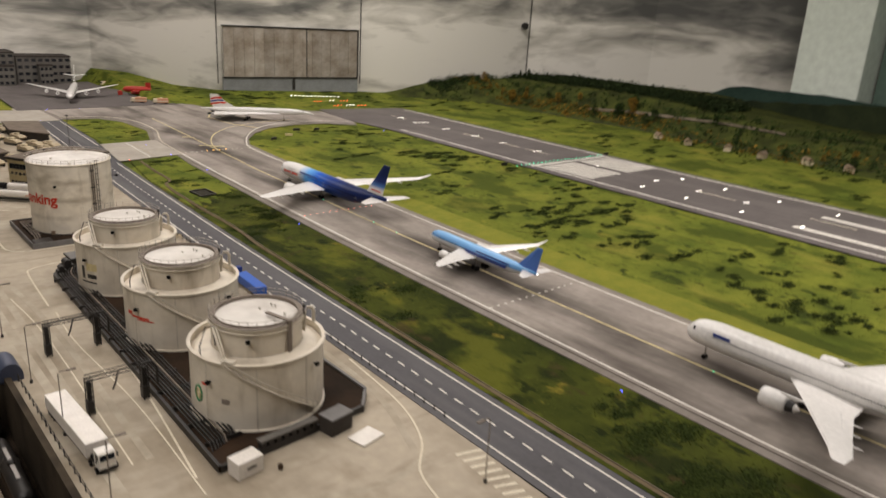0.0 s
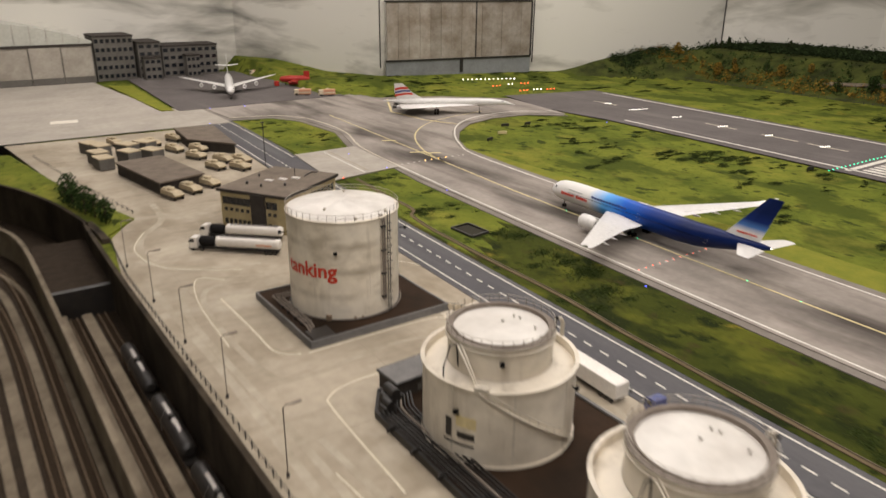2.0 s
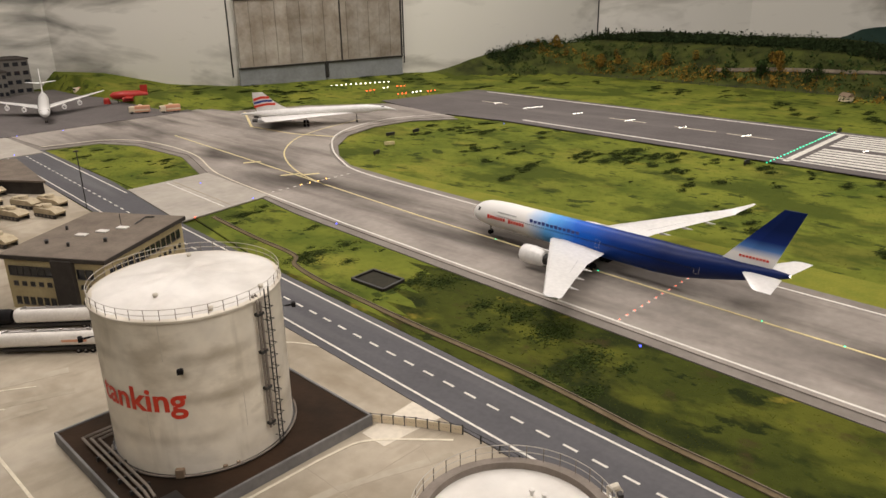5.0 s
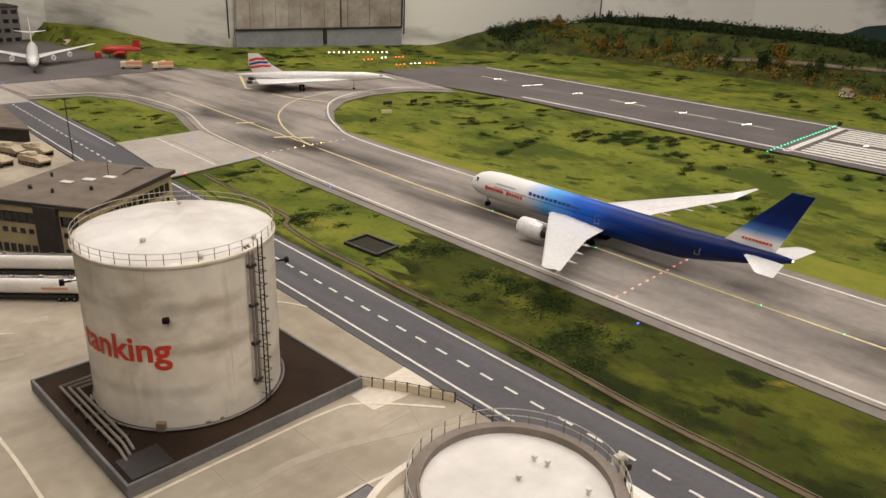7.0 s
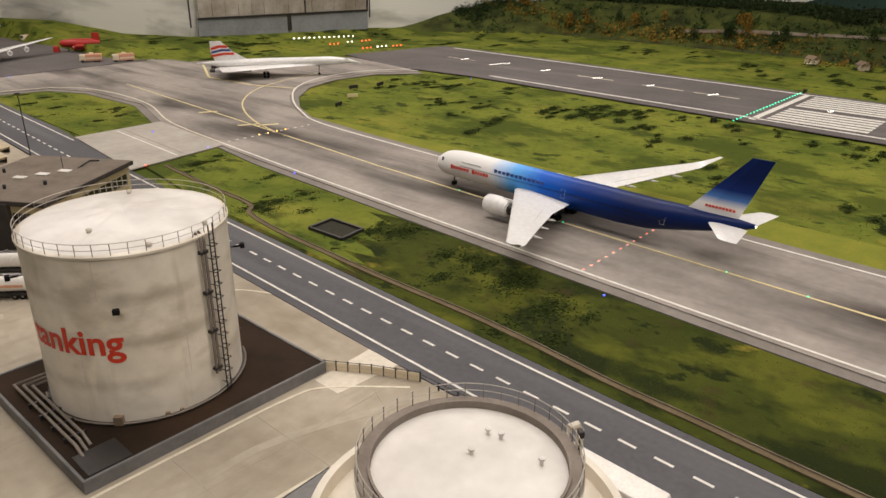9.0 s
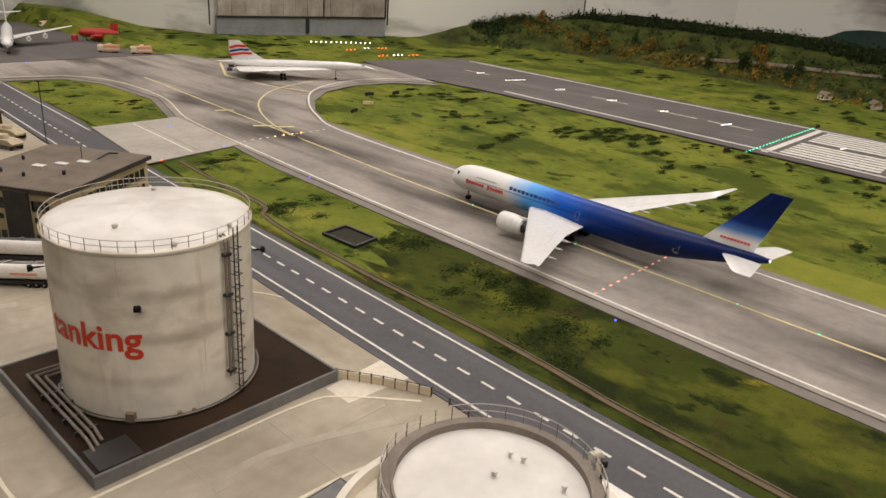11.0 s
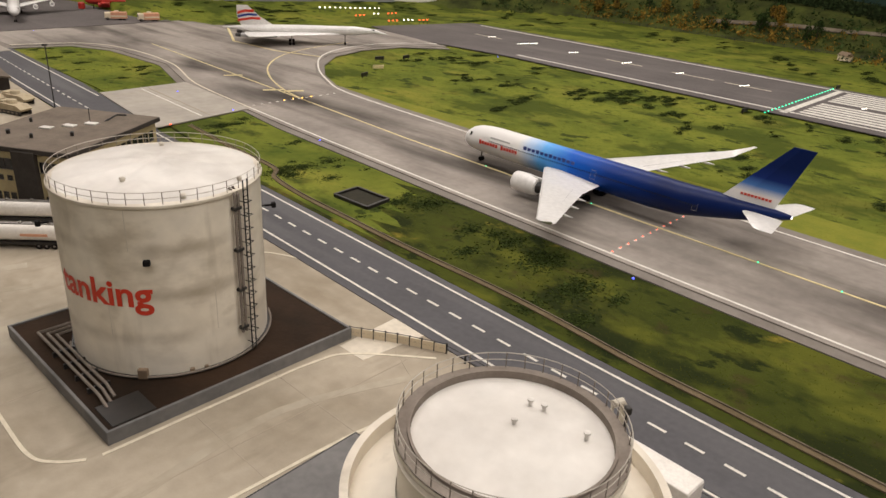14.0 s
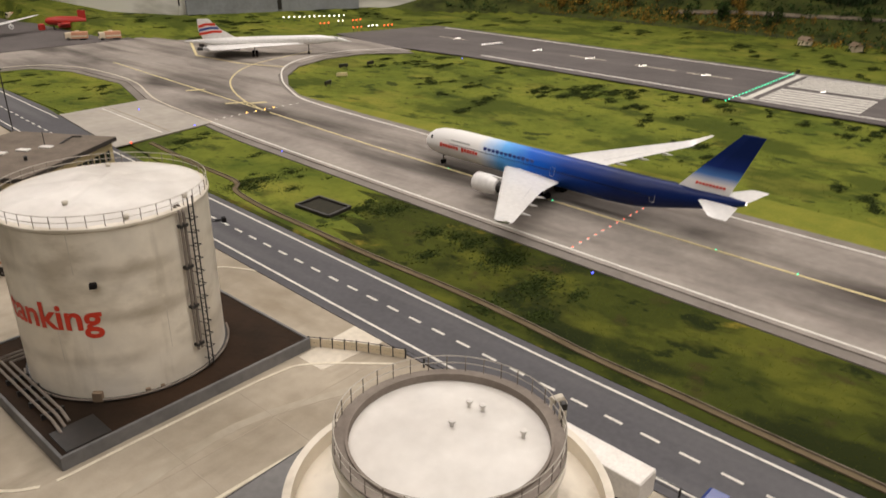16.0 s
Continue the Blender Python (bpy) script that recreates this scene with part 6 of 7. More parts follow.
# ---------------- buildings ----------------
def window(parent, m, w, h, name="window"):
    """Recessed-looking window: dark pane in a raised frame with a sill; m maps its plane (x along, z up, -y outwards)."""
    wd = part(name, box(B(), -w / 2, w / 2, -0.0006, 0.001, 0, h, m), M["glass"], parent)
    bm = B()
    for x0, x1, z0, z1 in ((-w / 2 - 0.0009, -w / 2, -0.0009, h + 0.0009), (w / 2, w / 2 + 0.0009, -0.0009, h + 0.0009), (-w / 2, w / 2, h, h + 0.0009), (-w / 2, w / 2, -0.0009, 0)):
        box(bm, x0, x1, -0.0014, 0.001, z0, z1, m)
    part("window_frame", bm, M["dark_brick"], wd)
    part("sill", box(B(), -w / 2 - 0.0015, w / 2 + 0.0015, -0.0022, 0.0008, -0.0022, -0.001, m), M["grey_block"], wd)
    return wd


# depot office: its front corner stands at the near end, walls at an angle to the yard
OA, OB = Vector((0.645, 3.49, 0)), Vector((0.758, 3.312, 0))
u = (OB - OA).normalized()
v = Vector((-u.y, u.x, 0))
MO = Matrix(((u.x, v.x, 0, OA.x), (u.y, v.y, 0, OA.y), (0, 0, 1, 0), (0, 0, 0, 1)))
off = thing("depot_office", "two-storey cream office with flat dark roof and stair tower", "building", MO)
W, D, H_ = 0.235, 0.29, 0.113
part("wall", box(B(), 0, W, 0, D, -0.002, H_), M["plaster"], off)
rf = part("roof", box(B(), -0.008, W + 0.008, -0.008, D + 0.008, H_, H_ + 0.0085), M["dark_brick"], off)
part("roof_felt", box(B(), -0.0065, W + 0.0065, -0.0065, D + 0.0065, H_ + 0.0085, H_ + 0.0095), M["roof"], rf)
for x, y in ((0.09, 0.13), (0.12, 0.16), (0.15, 0.19)):
    part("roof_light", rbox(B(), x - 0.013, x + 0.013, y - 0.008, y + 0.008, H_ + 0.0095, H_ + 0.0125, 0.001), M["tank_roof"], rf)
for x, y, s in ((0.05, 0.07, 0.004), (0.11, 0.06, 0.003), (0.03, 0.16, 0.003), (0.17, 0.1, 0.0035)):
    part("roof_vent", lathe(B(), [(s, H_ + 0.0095), (s, H_ + 0.016), (s * 1.4, H_ + 0.017), (s * 0.4, H_ + 0.019)], 8, (x, y)), M["dark"], rf)
part("aerial", tube(B(), [(0.14, 0.2, H_ + 0.009), (0.14, 0.2, H_ + 0.04)], 0.0008, 5), M["dark"], rf)
part("aerial", tube(B(), [(0.16, 0.22, H_ + 0.009), (0.17, 0.25, H_ + 0.018), (0.19, 0.255, H_ + 0.018)], 0.002, 5), M["dark"], rf)
part("stair_tower", rbox(B(), 0.118, 0.166, -0.011, 0.006, -0.002, H_ + 0.0035, 0.001), M["dark_brick"], off)
for z, h, w, n in ((0.077, 0.019, 0.0165, 6), (0.055, 0.007, 0.009, 5), (0.012, 0.015, 0.01, 6)):
    for k in range(n):
        x = 0.013 + (0.1 / n) * (k + 0.5) - 0.004
        window(off, Matrix.Translation((x, 0, z)), w * (1 if n > 5 else 1), h)
    for k in range(2):
        window(off, Matrix.Translation((0.178 + 0.02 * k, 0, z)), w, h)
    for k in range(13):
        window(off, Matrix.Translation((W, 0.022 + 0.0205 * k, z)) @ pose(0, 0, 0, 0, 0, 90), w * 0.85, h)

# vehicle depot: low flat-roofed sheds
def shed(pts, h, label, roofmat):
    s = thing("vehicle_shed", label, "building")
    bm = prism(B(), pts, -0.002, h)
    bmesh.ops.recalc_face_normals(bm, faces=bm.faces[:])
    part("wall", bm, M["dark_brick"], s)
    cx, cy = sum(p[0] for p in pts) / len(pts), sum(p[1] for p in pts) / len(pts)
    bm = prism(B(), [(cx + (x - cx) * 1.06, cy + (y - cy) * 1.06) for x, y in pts], h, h + 0.006)
    bmesh.ops.recalc_face_normals(bm, faces=bm.faces[:])
    part("roof", bm, roofmat, s)
    return s


shed([(0.575, 3.94), (0.74, 3.99), (0.69, 4.35), (0.515, 4.32)], 0.042, "low brown flat-roofed vehicle shed", M["roof"])
shed([(0.9, 4.9), (0.88, 4.62), (1.02, 4.42), (1.07, 4.86)], 0.042, "low brown flat-roofed shed beside the road", M["roof"])
for k, (x, y) in enumerate(((0.49, 4.45), (0.49, 4.55), (0.52, 4.66), (0.5, 4.77), (0.6, 4.5), (0.62, 4.62), (0.69, 4.5), (0.7, 4.66))):
    cr = thing("storage_crate", "grey-brown stacked equipment container", "container", pose(x, y, 0, 0, 0, 8 + 3 * k), "depot containers")
    part("crate_body", rbox(B(), -0.03, 0.03, -0.042, 0.042, 0.0005, 0.045 + 0.004 * (k % 3), 0.002), M["grey_block"], cr)
    part("crate_lid", rbox(B(), -0.031, 0.031, -0.043, 0.043, 0.045 + 0.004 * (k % 3), 0.05 + 0.004 * (k % 3), 0.001), M["tan"], cr)

# hangar and grey blocks at the far end
hg = thing("hangar", "aircraft hangar with pale curved gable and sliding doors", "building", pose(0, 7.16, 0))
HX0, HX1 = -0.45, 0.985
part("body", box(B(), HX0, HX1, 0.01, 0.55, 0.0, 0.27), M["grey_block"], hg)
arch = [(HX0 + (HX1 - HX0) * i / 24, 0.27 + 0.02 + 0.185 * math.sin(math.pi * (0.08 + 0.84 * i / 24)) - 0.045) for i in range(25)]
bm = B()
loft(bm, [[(x, yy, z) for x, z in [(HX1, 0.27), (HX0, 0.27)] + arch] for yy in (0.0, 0.55)])
bmesh.ops.recalc_face_normals(bm, faces=bm.faces[:])
part("gable", bm, M["hangar_roof"], hg)
for k in range(14):
    x = HX0 + 0.05 + k * 0.1
    part("gable_rib", box(B(), x, x + 0.004, -0.004, 0.0, 0.28, 0.27 + 0.16 * math.sin(math.pi * (0.08 + 0.84 * (x - HX0) / (HX1 - HX0)))), M["hangar"], hg)
part("lintel", box(B(), HX0, HX1, -0.012, 0.005, 0.258, 0.275), M["dark_brick"], hg)
for k in range(7):
    x = HX0 + 0.01 + k * 0.203
    d_ = part("sliding_door", box(B(), x, x + 0.195, -0.006 - 0.004 * (k % 2), 0.008, 0.003, 0.256), M["hangar"], hg)
    for j in range(6):
        part("door_panel", box(B(), x + 0.006 + 0.031 * j, x + 0.032 + 0.031 * j, -0.0085 - 0.004 * (k % 2), -0.006 - 0.004 * (k % 2), 0.06, 0.245), M["hangar"], d_)
    part("kick_strip", box(B(), x, x + 0.195, -0.009 - 0.004 * (k % 2), -0.006 - 0.004 * (k % 2), 0.004, 0.05), M["grey_block"], d_)


def block(x, y, w, d, h, label, floors, cols, doorway=False):
    t = thing("office_block", label, "building", pose(x, y, 0))
    part("wall", box(B(), 0, w, 0, d, 0, h), M["grey_block"], t)
    part("parapet", box(B(), -0.004, w + 0.004, -0.004, d + 0.004, h, h + 0.012), M["dark_brick"], t)
    for f in range(floors):
        for c in range(cols):
            window(t, Matrix.Translation((w * (c + 0.5) / cols, 0, h * (f + 0.35) / floors)), w / cols * 0.62, h / floors * 0.42)
    return t


block(1.0, 7.2, 0.27, 0.3, 0.31, "grey five-storey block beside the hangar", 5, 7)
block(1.29, 7.16, 0.16, 0.3, 0.26, "dark grey block with small windows", 5, 3)
block(1.47, 7.2, 0.42, 0.25, 0.225, "weathered grey block behind the parked jet", 4, 8)
bal = [(1.3, 7.05, 0.12), (1.62, 7.1, 0.1)]
for x, y, w in bal:
    block(x, y, w, 0.08, 0.16, "low grey annex beside the blocks", 3, 3)

# ---------------- fire practice corner ----------------
for x, y, rz in ((1.965, 5.8, 60), (2.09, 5.7, 75), (2.1, 6.95, 100)):
    t = thing("fire_truck", "salmon and cream airport fire truck", "fire truck", pose(x, y, 0.006, 0, 0, rz), "airport fire trucks")
    part("body", rbox(B(), -0.0165, 0.0165, -0.058, 0.018, 0.007, 0.04, 0.002), M["orange"], t)
    part("crew_cab", rbox(B(), -0.016, 0.016, 0.018, 0.048, 0.007, 0.038, 0.004), M["cream"], t)
    part("windscreen", box(B(), -0.0145, 0.0145, 0.0475, 0.0487, 0.022, 0.034), M["glass"], t)
    part("roof_monitor", rbox(B(), -0.005, 0.005, -0.02, 0.0, 0.04, 0.047, 0.001), M["cream"], t)
    part("side_band", box(B(), -0.017, 0.017, -0.056, 0.016, 0.016, 0.024), M["cream"], t)
    wheels(t, (-0.014, 0.014), (-0.042, -0.026, 0.034), 0.008)
t = thing("training_rig", "red steel aircraft mock-up for fire practice", "training rig", pose(2.11, 6.25, 0.006, 0, 0, 62))
part("mock_fuselage", loft(B(), [circle((0, y, 0.045), r, 14, "y") for y, r in ((0.1, 0.006), (0.085, 0.02), (0.02, 0.026), (-0.06, 0.024), (-0.11, 0.01))]), M["fire_red"], t, smooth=True)
part("mock_wing", rbox(B(), -0.1, 0.1, -0.03, 0.015, 0.034, 0.041, 0.002), M["fire_red"], t)
part("mock_fin", box(B(), -0.003, 0.003, -0.11, -0.07, 0.05, 0.1), M["fire_red"], t)
for x in (-0.06, 0.06):
    part("mock_engine", loft(B(), [circle((x, y, 0.026), 0.012, 12, "y") for y in (0.03, -0.03)]), M["fire_red"], t)
for x, y in ((-0.03, -0.05), (0.03, -0.05), (0, 0.06)):
    part("leg", tube(B(), [(x, y, 0), (x, y, 0.03)], 0.003, 6), M["dark"], t)
t = thing("red_canister", "small red drum on the apron", "drum", pose(2.0, 6.3, 0.006))
part("drum", lathe(B(), [(0.018, 0), (0.018, 0.028), (0.012, 0.034)], 14), M["fire_red"], t)
t = thing("parked_helicopter", "small red and white helicopter on the apron", "helicopter", pose(0.1, 5.75, 0.0045, 0, 0, 70))
part("cabin", loft(B(), [circle((0, y, 0.024), r, 12, "y") for y, r in ((0.05, 0.004), (0.035, 0.014), (0.0, 0.017), (-0.03, 0.009), (-0.09, 0.003))]), M["fire_red"], t, smooth=True)
part("rotor", box(B(), -0.085, 0.085, -0.002, 0.002, 0.047, 0.0485), M["dark"], t)
part("mast", tube(B(), [(0, 0, 0.04), (0, 0, 0.048)], 0.002, 6), M["dark"], t)
for s in (-1, 1):
    part("skid", tube(B(), [(s * 0.014, 0.03, 0.0016), (s * 0.014, -0.03, 0.0016)], 0.0015, 5), M["dark"], t)
slab("apron_patch", [(0.45, 5.55), (0.58, 5.54), (0.59, 5.63), (0.46, 5.64)], 0.0055, mat("pale_patch_paint", (0.66, 0.62, 0.54), 0.7, spots=(0.55, 0.5, 0.42), scale=12), "white painted patch on the apron", 0.002)

# ---------------- yard furniture ----------------
def street_lamp(x, y, rz, h=0.128, first=[]):
    m = pose(x, y, 0, 0, 0, rz)
    if first:
        return copy_thing(first[0], m)
    t = thing("street_lamp", "slim grey street lamp with bent arm", "street lamp", m, "yard street lamps")
    part("pole", tube(B(), [(0, 0, 0), (0, 0, h * 0.5), (0, 0, h * 0.97), (0.004, 0, h), (0.02, 0, h)], 0.0011, 6), M["walkway"], t)
    part("lamp_head", rbox(B(), 0.014, 0.03, -0.0025, 0.0025, h - 0.002, h + 0.0012, 0.0006), M["walkway"], t)
    part("foot", lathe(B(), [(0.003, 0), (0.003, 0.006), (0.0015, 0.008)], 8), M["dark"], t)
    first.append(t)
    return t


for y in (3.29, 3.02, 2.77, 2.51, 2.235, 1.965, 1.7, 1.46, 1.2):
    street_lamp(0.315, y, 0)
street_lamp(0.837, 0.9, 180)
mst = thing("light_mast", "tall thin dark mast beside the road", "mast", pose(1.046, 4.14, 0))
part("pole", tube(B(), [(0, 0, 0), (0, 0, 0.18)], 0.0016, 6), M["dark"], mst)
part("lamp_head", rbox(B(), -0.008, 0.006, -0.003, 0.003, 0.177, 0.182, 0.001), M["dark"], mst)


def fence(pts, h, step, label, panel=None):
    """Fence along a plan line: separate posts, two rails, and optional board panels."""
    t = thing("fence", label, "fence")
    me = None
    for (x0, y0), (x1, y1) in zip(pts, pts[1:]):
        L = math.hypot(x1 - x0, y1 - y0)
        n = max(1, round(L / step))
        bm = B()
        for z in (h * 0.45, h * 0.92):
            tube(bm, [(x0, y0, z), (x1, y1, z)], 0.0006, 4)
        part("rail", bm, M["dark"], t)
        if panel:
            d = Vector((x1 - x0, y1 - y0, 0)) / L
            q = Vector((-d.y, d.x, 0)) * 0.0005
            part("mesh_panel", prism(B(), [(x0 - q.x, y0 - q.y), (x1 - q.x, y1 - q.y), (x1 + q.x, y1 + q.y), (x0 + q.x, y0 + q.y)], 0.001, h * 0.8), panel, t)
        for i in range(n + 1):
            if me is None:
                ob = part("post", box(B(), -0.0009, 0.0009, -0.0009, 0.0009, 0, h), M["dark"], t)
                me = ob.data
            else:
                ob = new("post", me)
                ob.parent = t
            ob.location = (x0 + (x1 - x0) * i / n, y0 + (y1 - y0) * i / n, 0)
    return t


fence([(0.874, 2.6), (0.912, 2.54), (0.945, 2.475)], 0.017, 0.017, "low pale mesh fence with dark posts", M["cream"])
fence([(0.945, 2.475), (0.948, 2.3), (0.94, 1.9), (0.928, 1.5), (0.918, 1.1)], 0.014, 0.033, "low dark wire fence along the road")
fence([(0.296, 0.4), (0.296, 1.78)], 0.016, 0.03, "low brown railing on the retaining wall")
fence([(0.296, 1.92), (0.296, 3.2), (0.318, 3.5)], 0.016, 0.03, "low brown railing on the retaining wall")
fence([(0.28, 4.8), (0.36, 4.2), (0.44, 3.77)], 0.014, 0.04, "low dark fence beside the grass corner")

for y in (1.81, 1.51):
    t = thing("loading_gantry", "dark steel lattice gantry over the loading lane", "gantry", pose(0, y, 0))
    for x in (0.375, 0.478):
        leg = part("lattice_leg", box(B(), x - 0.006, x - 0.0042, -0.008, -0.006, 0.0, 0.075), M["dark"], t)
        for dx, dy in ((0.0042, -0.008), (-0.006, 0.006), (0.0042, 0.006)):
            part("leg_post", box(B(), x + dx, x + dx + 0.0018, dy, dy + 0.002, 0.0, 0.075), M["dark"], leg)
        bm = B()
        for k in range(6):
            z = 0.004 + 0.012 * k
            tube(bm, [(x - 0.005, -0.007, z), (x + 0.005, -0.007, z + 0.011)], 0.0007, 4)
            tube(bm, [(x - 0.005, 0.007, z + 0.011), (x + 0.005, 0.007, z)], 0.0007, 4)
        part("leg_brace", bm, M["dark"], leg)
        part("valve_box", rbox(B(), x - 0.007, x + 0.004, -0.009, 0.009, 0.004, 0.03, 0.001), M["dark"], leg)
        part("column", rbox(B(), x - 0.004, x + 0.004, -0.005, 0.005, 0.028, 0.07, 0.001), M["dark"], leg)
    bm = B()
    for dy in (-0.007, 0.007):
        for z in (0.072, 0.08):
            tube(bm, [(0.37, dy, z), (0.483, dy, z)], 0.001, 4)
        for k in range(9):
            tube(bm, [(0.372 + 0.0122 * k, dy, 0.072), (0.378 + 0.0122 * k, dy, 0.08), (0.384 + 0.0122 * k, dy, 0.072)], 0.0006, 4)
    part("truss", bm, M["dark"], t)
    part("loading_arm", tube(B(), [(0.43, 0, 0.074), (0.425, 0.004, 0.05), (0.42, 0.008, 0.034)], 0.0018, 6), M["dark"], t)
    part("feed_pipe", tube(B(), [(0.478, 0.004, 0.076), (0.495, 0.004, 0.076), (0.505, 0.004, 0.06), (0.505, 0.004, 0.024)], 0.0026, 6), M["dark"], t)

t = thing("pump_house", "grey flat-topped pump house beside the tank", "hut", pose(0.606, 2.35, 0, 0, 0, 2))
part("hut_wall", box(B(), -0.044, 0.05, -0.034, 0.028, 0.0, 0.04), M["dark_brick"], t)
part("hut_roof", box(B(), -0.048, 0.1, -0.038, 0.032, 0.04, 0.0445), M["dark"], t)
part("roof_sheet", box(B(), -0.0455, 0.0975, -0.0355, 0.0295, 0.0445, 0.0452), M["bund_wall"], t)
part("hut_window", box(B(), 0.0, 0.024, -0.0355, -0.033, 0.016, 0.028), M["grey_block"], t)
part("hut_post", box(B(), 0.093, 0.097, -0.034, -0.03, 0.0, 0.04), M["dark"], t)
for x, y, s in ((0.545, 2.305, 0.016), (0.525, 2.285, 0.012)):
    t = thing("pump", "dark pump casing at the pipe ends", "pump", pose(x, y, 0.0105), "depot pumps")
    part("casing", rbox(B(), -s, s, -s, s, 0, s * 1.6, 0.003), M["dark"], t)
    part("motor", loft(B(), [circle((0, yy, s * 1.9), s * 0.6, 12, "y") for yy in (-s, s)]), M["dark"], t)
t = thing("switch_cabinet", "small white electrical cabinet with dark mark", "cabinet", pose(0.525, 1.168, 0, 0, 0, 8))
part("cabinet_body", rbox(B(), -0.025, 0.025, -0.016, 0.018, 0.0, 0.032, 0.0015), M["truck_white"], t)
part("cabinet_mark", box(B(), -0.008, 0.01, -0.0168, -0.0155, 0.014, 0.019), M["grey_block"], t)
t = thing("radiator_bank", "row of dark upright cooler panels on a frame", "cooler", pose(0.628, 1.205, 0, 0, 0, 4))
part("cooler_frame", rbox(B(), -0.062, 0.062, -0.008, 0.008, 0.024, 0.029, 0.001), M["grey_block"], t)
for k in range(8):
    part("cooler_panel", rbox(B(), -0.06 + 0.0157 * k, -0.05 + 0.0157 * k, -0.006, 0.006, 0.0, 0.024, 0.001), M["dark"], t)
t = thing("dark_container", "dark grey closed container beside the tank", "container", pose(0.722, 1.19, 0, 0, 0, 10))
part("container_body", rbox(B(), -0.026, 0.026, -0.017, 0.02, 0.0, 0.034, 0.0015), M["dark_brick"], t)
part("container_lid", rbox(B(), -0.027, 0.027, -0.018, 0.021, 0.034, 0.037, 0.001), M["bund_wall"], t)
t = thing("concrete_ramp", "pale flat concrete ramp slab on the yard", "slab", pose(0.75, 1.135, 0, 0, 0, 12))
part("ramp", rbox(B(), -0.026, 0.03, -0.022, 0.02, 0.0, 0.004, 0.001), M["truck_white"], t)
t = thing("yard_bin", "small brown bin on the yard", "bin", pose(0.575, 1.14, 0))
part("bin_body", lathe(B(), [(0.004, 0), (0.0045, 0.01), (0.003, 0.011)], 10), M["bark"], t)

# crane cabin over the cutting
t = thing("unloading_stage", "pale stage above the cutting with round hatch", "platform", pose(0.195, 1.735, 0) @ Matrix.Diagonal((0.8, 0.8, 1, 1)))
part("deck", rbox(B(), -0.035, 0.05, -0.045, 0.03, 0.02, 0.027, 0.0015), M["cream"], t)
part("round_hatch", lathe(B(), [(0.02, 0.027), (0.02, 0.038), (0.012, 0.042)], 20, (-0.012, 0.05)), M["bund_wall"], t)
for x, y in ((-0.03, -0.04), (-0.03, 0.05), (0.045, -0.04), (0.045, 0.025)):
    part("stage_leg", box(B(), x - 0.002, x + 0.002, y - 0.002, y + 0.002, -0.13, 0.028), M["dark"], t)
part("side_arm", box(B(), -0.03, -0.004, 0.02, 0.06, 0.02, 0.027), M["cream"], t)
t = thing("blue_hood", "dark blue rounded hood on the retaining wall", "hood", pose(0.285, 1.76, 0.0) @ Matrix.Diagonal((0.75, 0.75, 0.85, 1)))
part("hood_shell", loft(B(), [[(0.03 * math.cos(a), y, 0.012 + 0.034 * math.sin(a)) for a in [math.pi * i / 14 for i in range(15)]] + [(-0.03, y, 0), (0.03, y, 0)][:2] for y in (-0.045, 0.05)]), mat("slate_blue", (0.04, 0.05, 0.085), 0.5, spots=(0.025, 0.03, 0.05), scale=30), t)
part("hood_foot", box(B(), -0.026, 0.026, -0.04, 0.045, -0.0, 0.012), M["dark"], t)

# goods train on the track below the wall
for k in range(6):
    y = 1.55 + 0.27 * k
    w_ = thing("tank_wagon", "black railway tank wagon with steel fittings", "wagon", pose(0.238, y, -0.1246), "tank wagons")
    part("barrel", loft(B(), [circle((0, yy, 0.03), r, 18, "y") for yy, r in ((-0.11, 0.009), (-0.104, 0.0155), (-0.1, 0.0165), (0.1, 0.0165), (0.104, 0.0155), (0.11, 0.009))]), M["dark"], w_, smooth=True)
    part("frame", box(B(), -0.012, 0.012, -0.122, 0.122, 0.009, 0.0125), M["dark"], w_)
    part("dome", lathe(B(), [(0.007, 0.045), (0.007, 0.052), (0.003, 0.0545)], 12), M["dark"], w_)
    for s in (-1, 1):
        part("ladder", tube(B(), [(s * 0.017, 0.02, 0.012), (s * 0.0175, 0.02, 0.035), (s * 0.008, 0.02, 0.05)], 0.0009, 5), M["steel"], w_)
    part("catwalk", box(B(), -0.0035, 0.0035, -0.06, 0.06, 0.0475, 0.0487), M["steel"], w_)
    for yy in (-0.085, -0.065, 0.065, 0.085):
        part("wheelset", loft(B(), [circle((x, yy, 0.0055), 0.0055, 14, "x") for x in (-0.009, 0.009)]), M["black"], w_)

# ---------------- grass field details ----------------
pit = thing("inspection_pit", "black-edged rectangular pit in the grass", "pit", kind="structure")
PX = [(1.22, 3.069), (1.224, 2.967), (1.293, 2.976), (1.289, 3.075)]
for (x0, y0), (x1, y1) in zip(PX, PX[1:] + PX[:1]):
    part("pit_edge", ribbon(B(), [(x0, y0), (x1, y1)], 0.006, -0.004, 0.0105), M["dark"], pit)
part("pit_floor", prism(B(), PX, -0.003, 0.0015), mat("pit_floor_earth", (0.035, 0.033, 0.025), 0.9, spots=(0.05, 0.045, 0.03), scale=60, amount=0.6), pit)
dl = smooth_line([(1.26, 3.76), (1.238, 3.508), (1.229, 3.31), (1.19, 3.25), (1.168, 3.12), (1.16, 2.961), (1.152, 2.771), (1.15, 2.558), (1.14, 2.411), (1.125, 2.272), (1.12, 2.144), (1.112, 2.0), (1.085, 1.4), (1.06, 0.7), (1.03, -0.5), (1.0, -1.5)], 4)
dch = thing("drain_channel", "narrow brown drain channel along the verge", "channel", kind="structure")
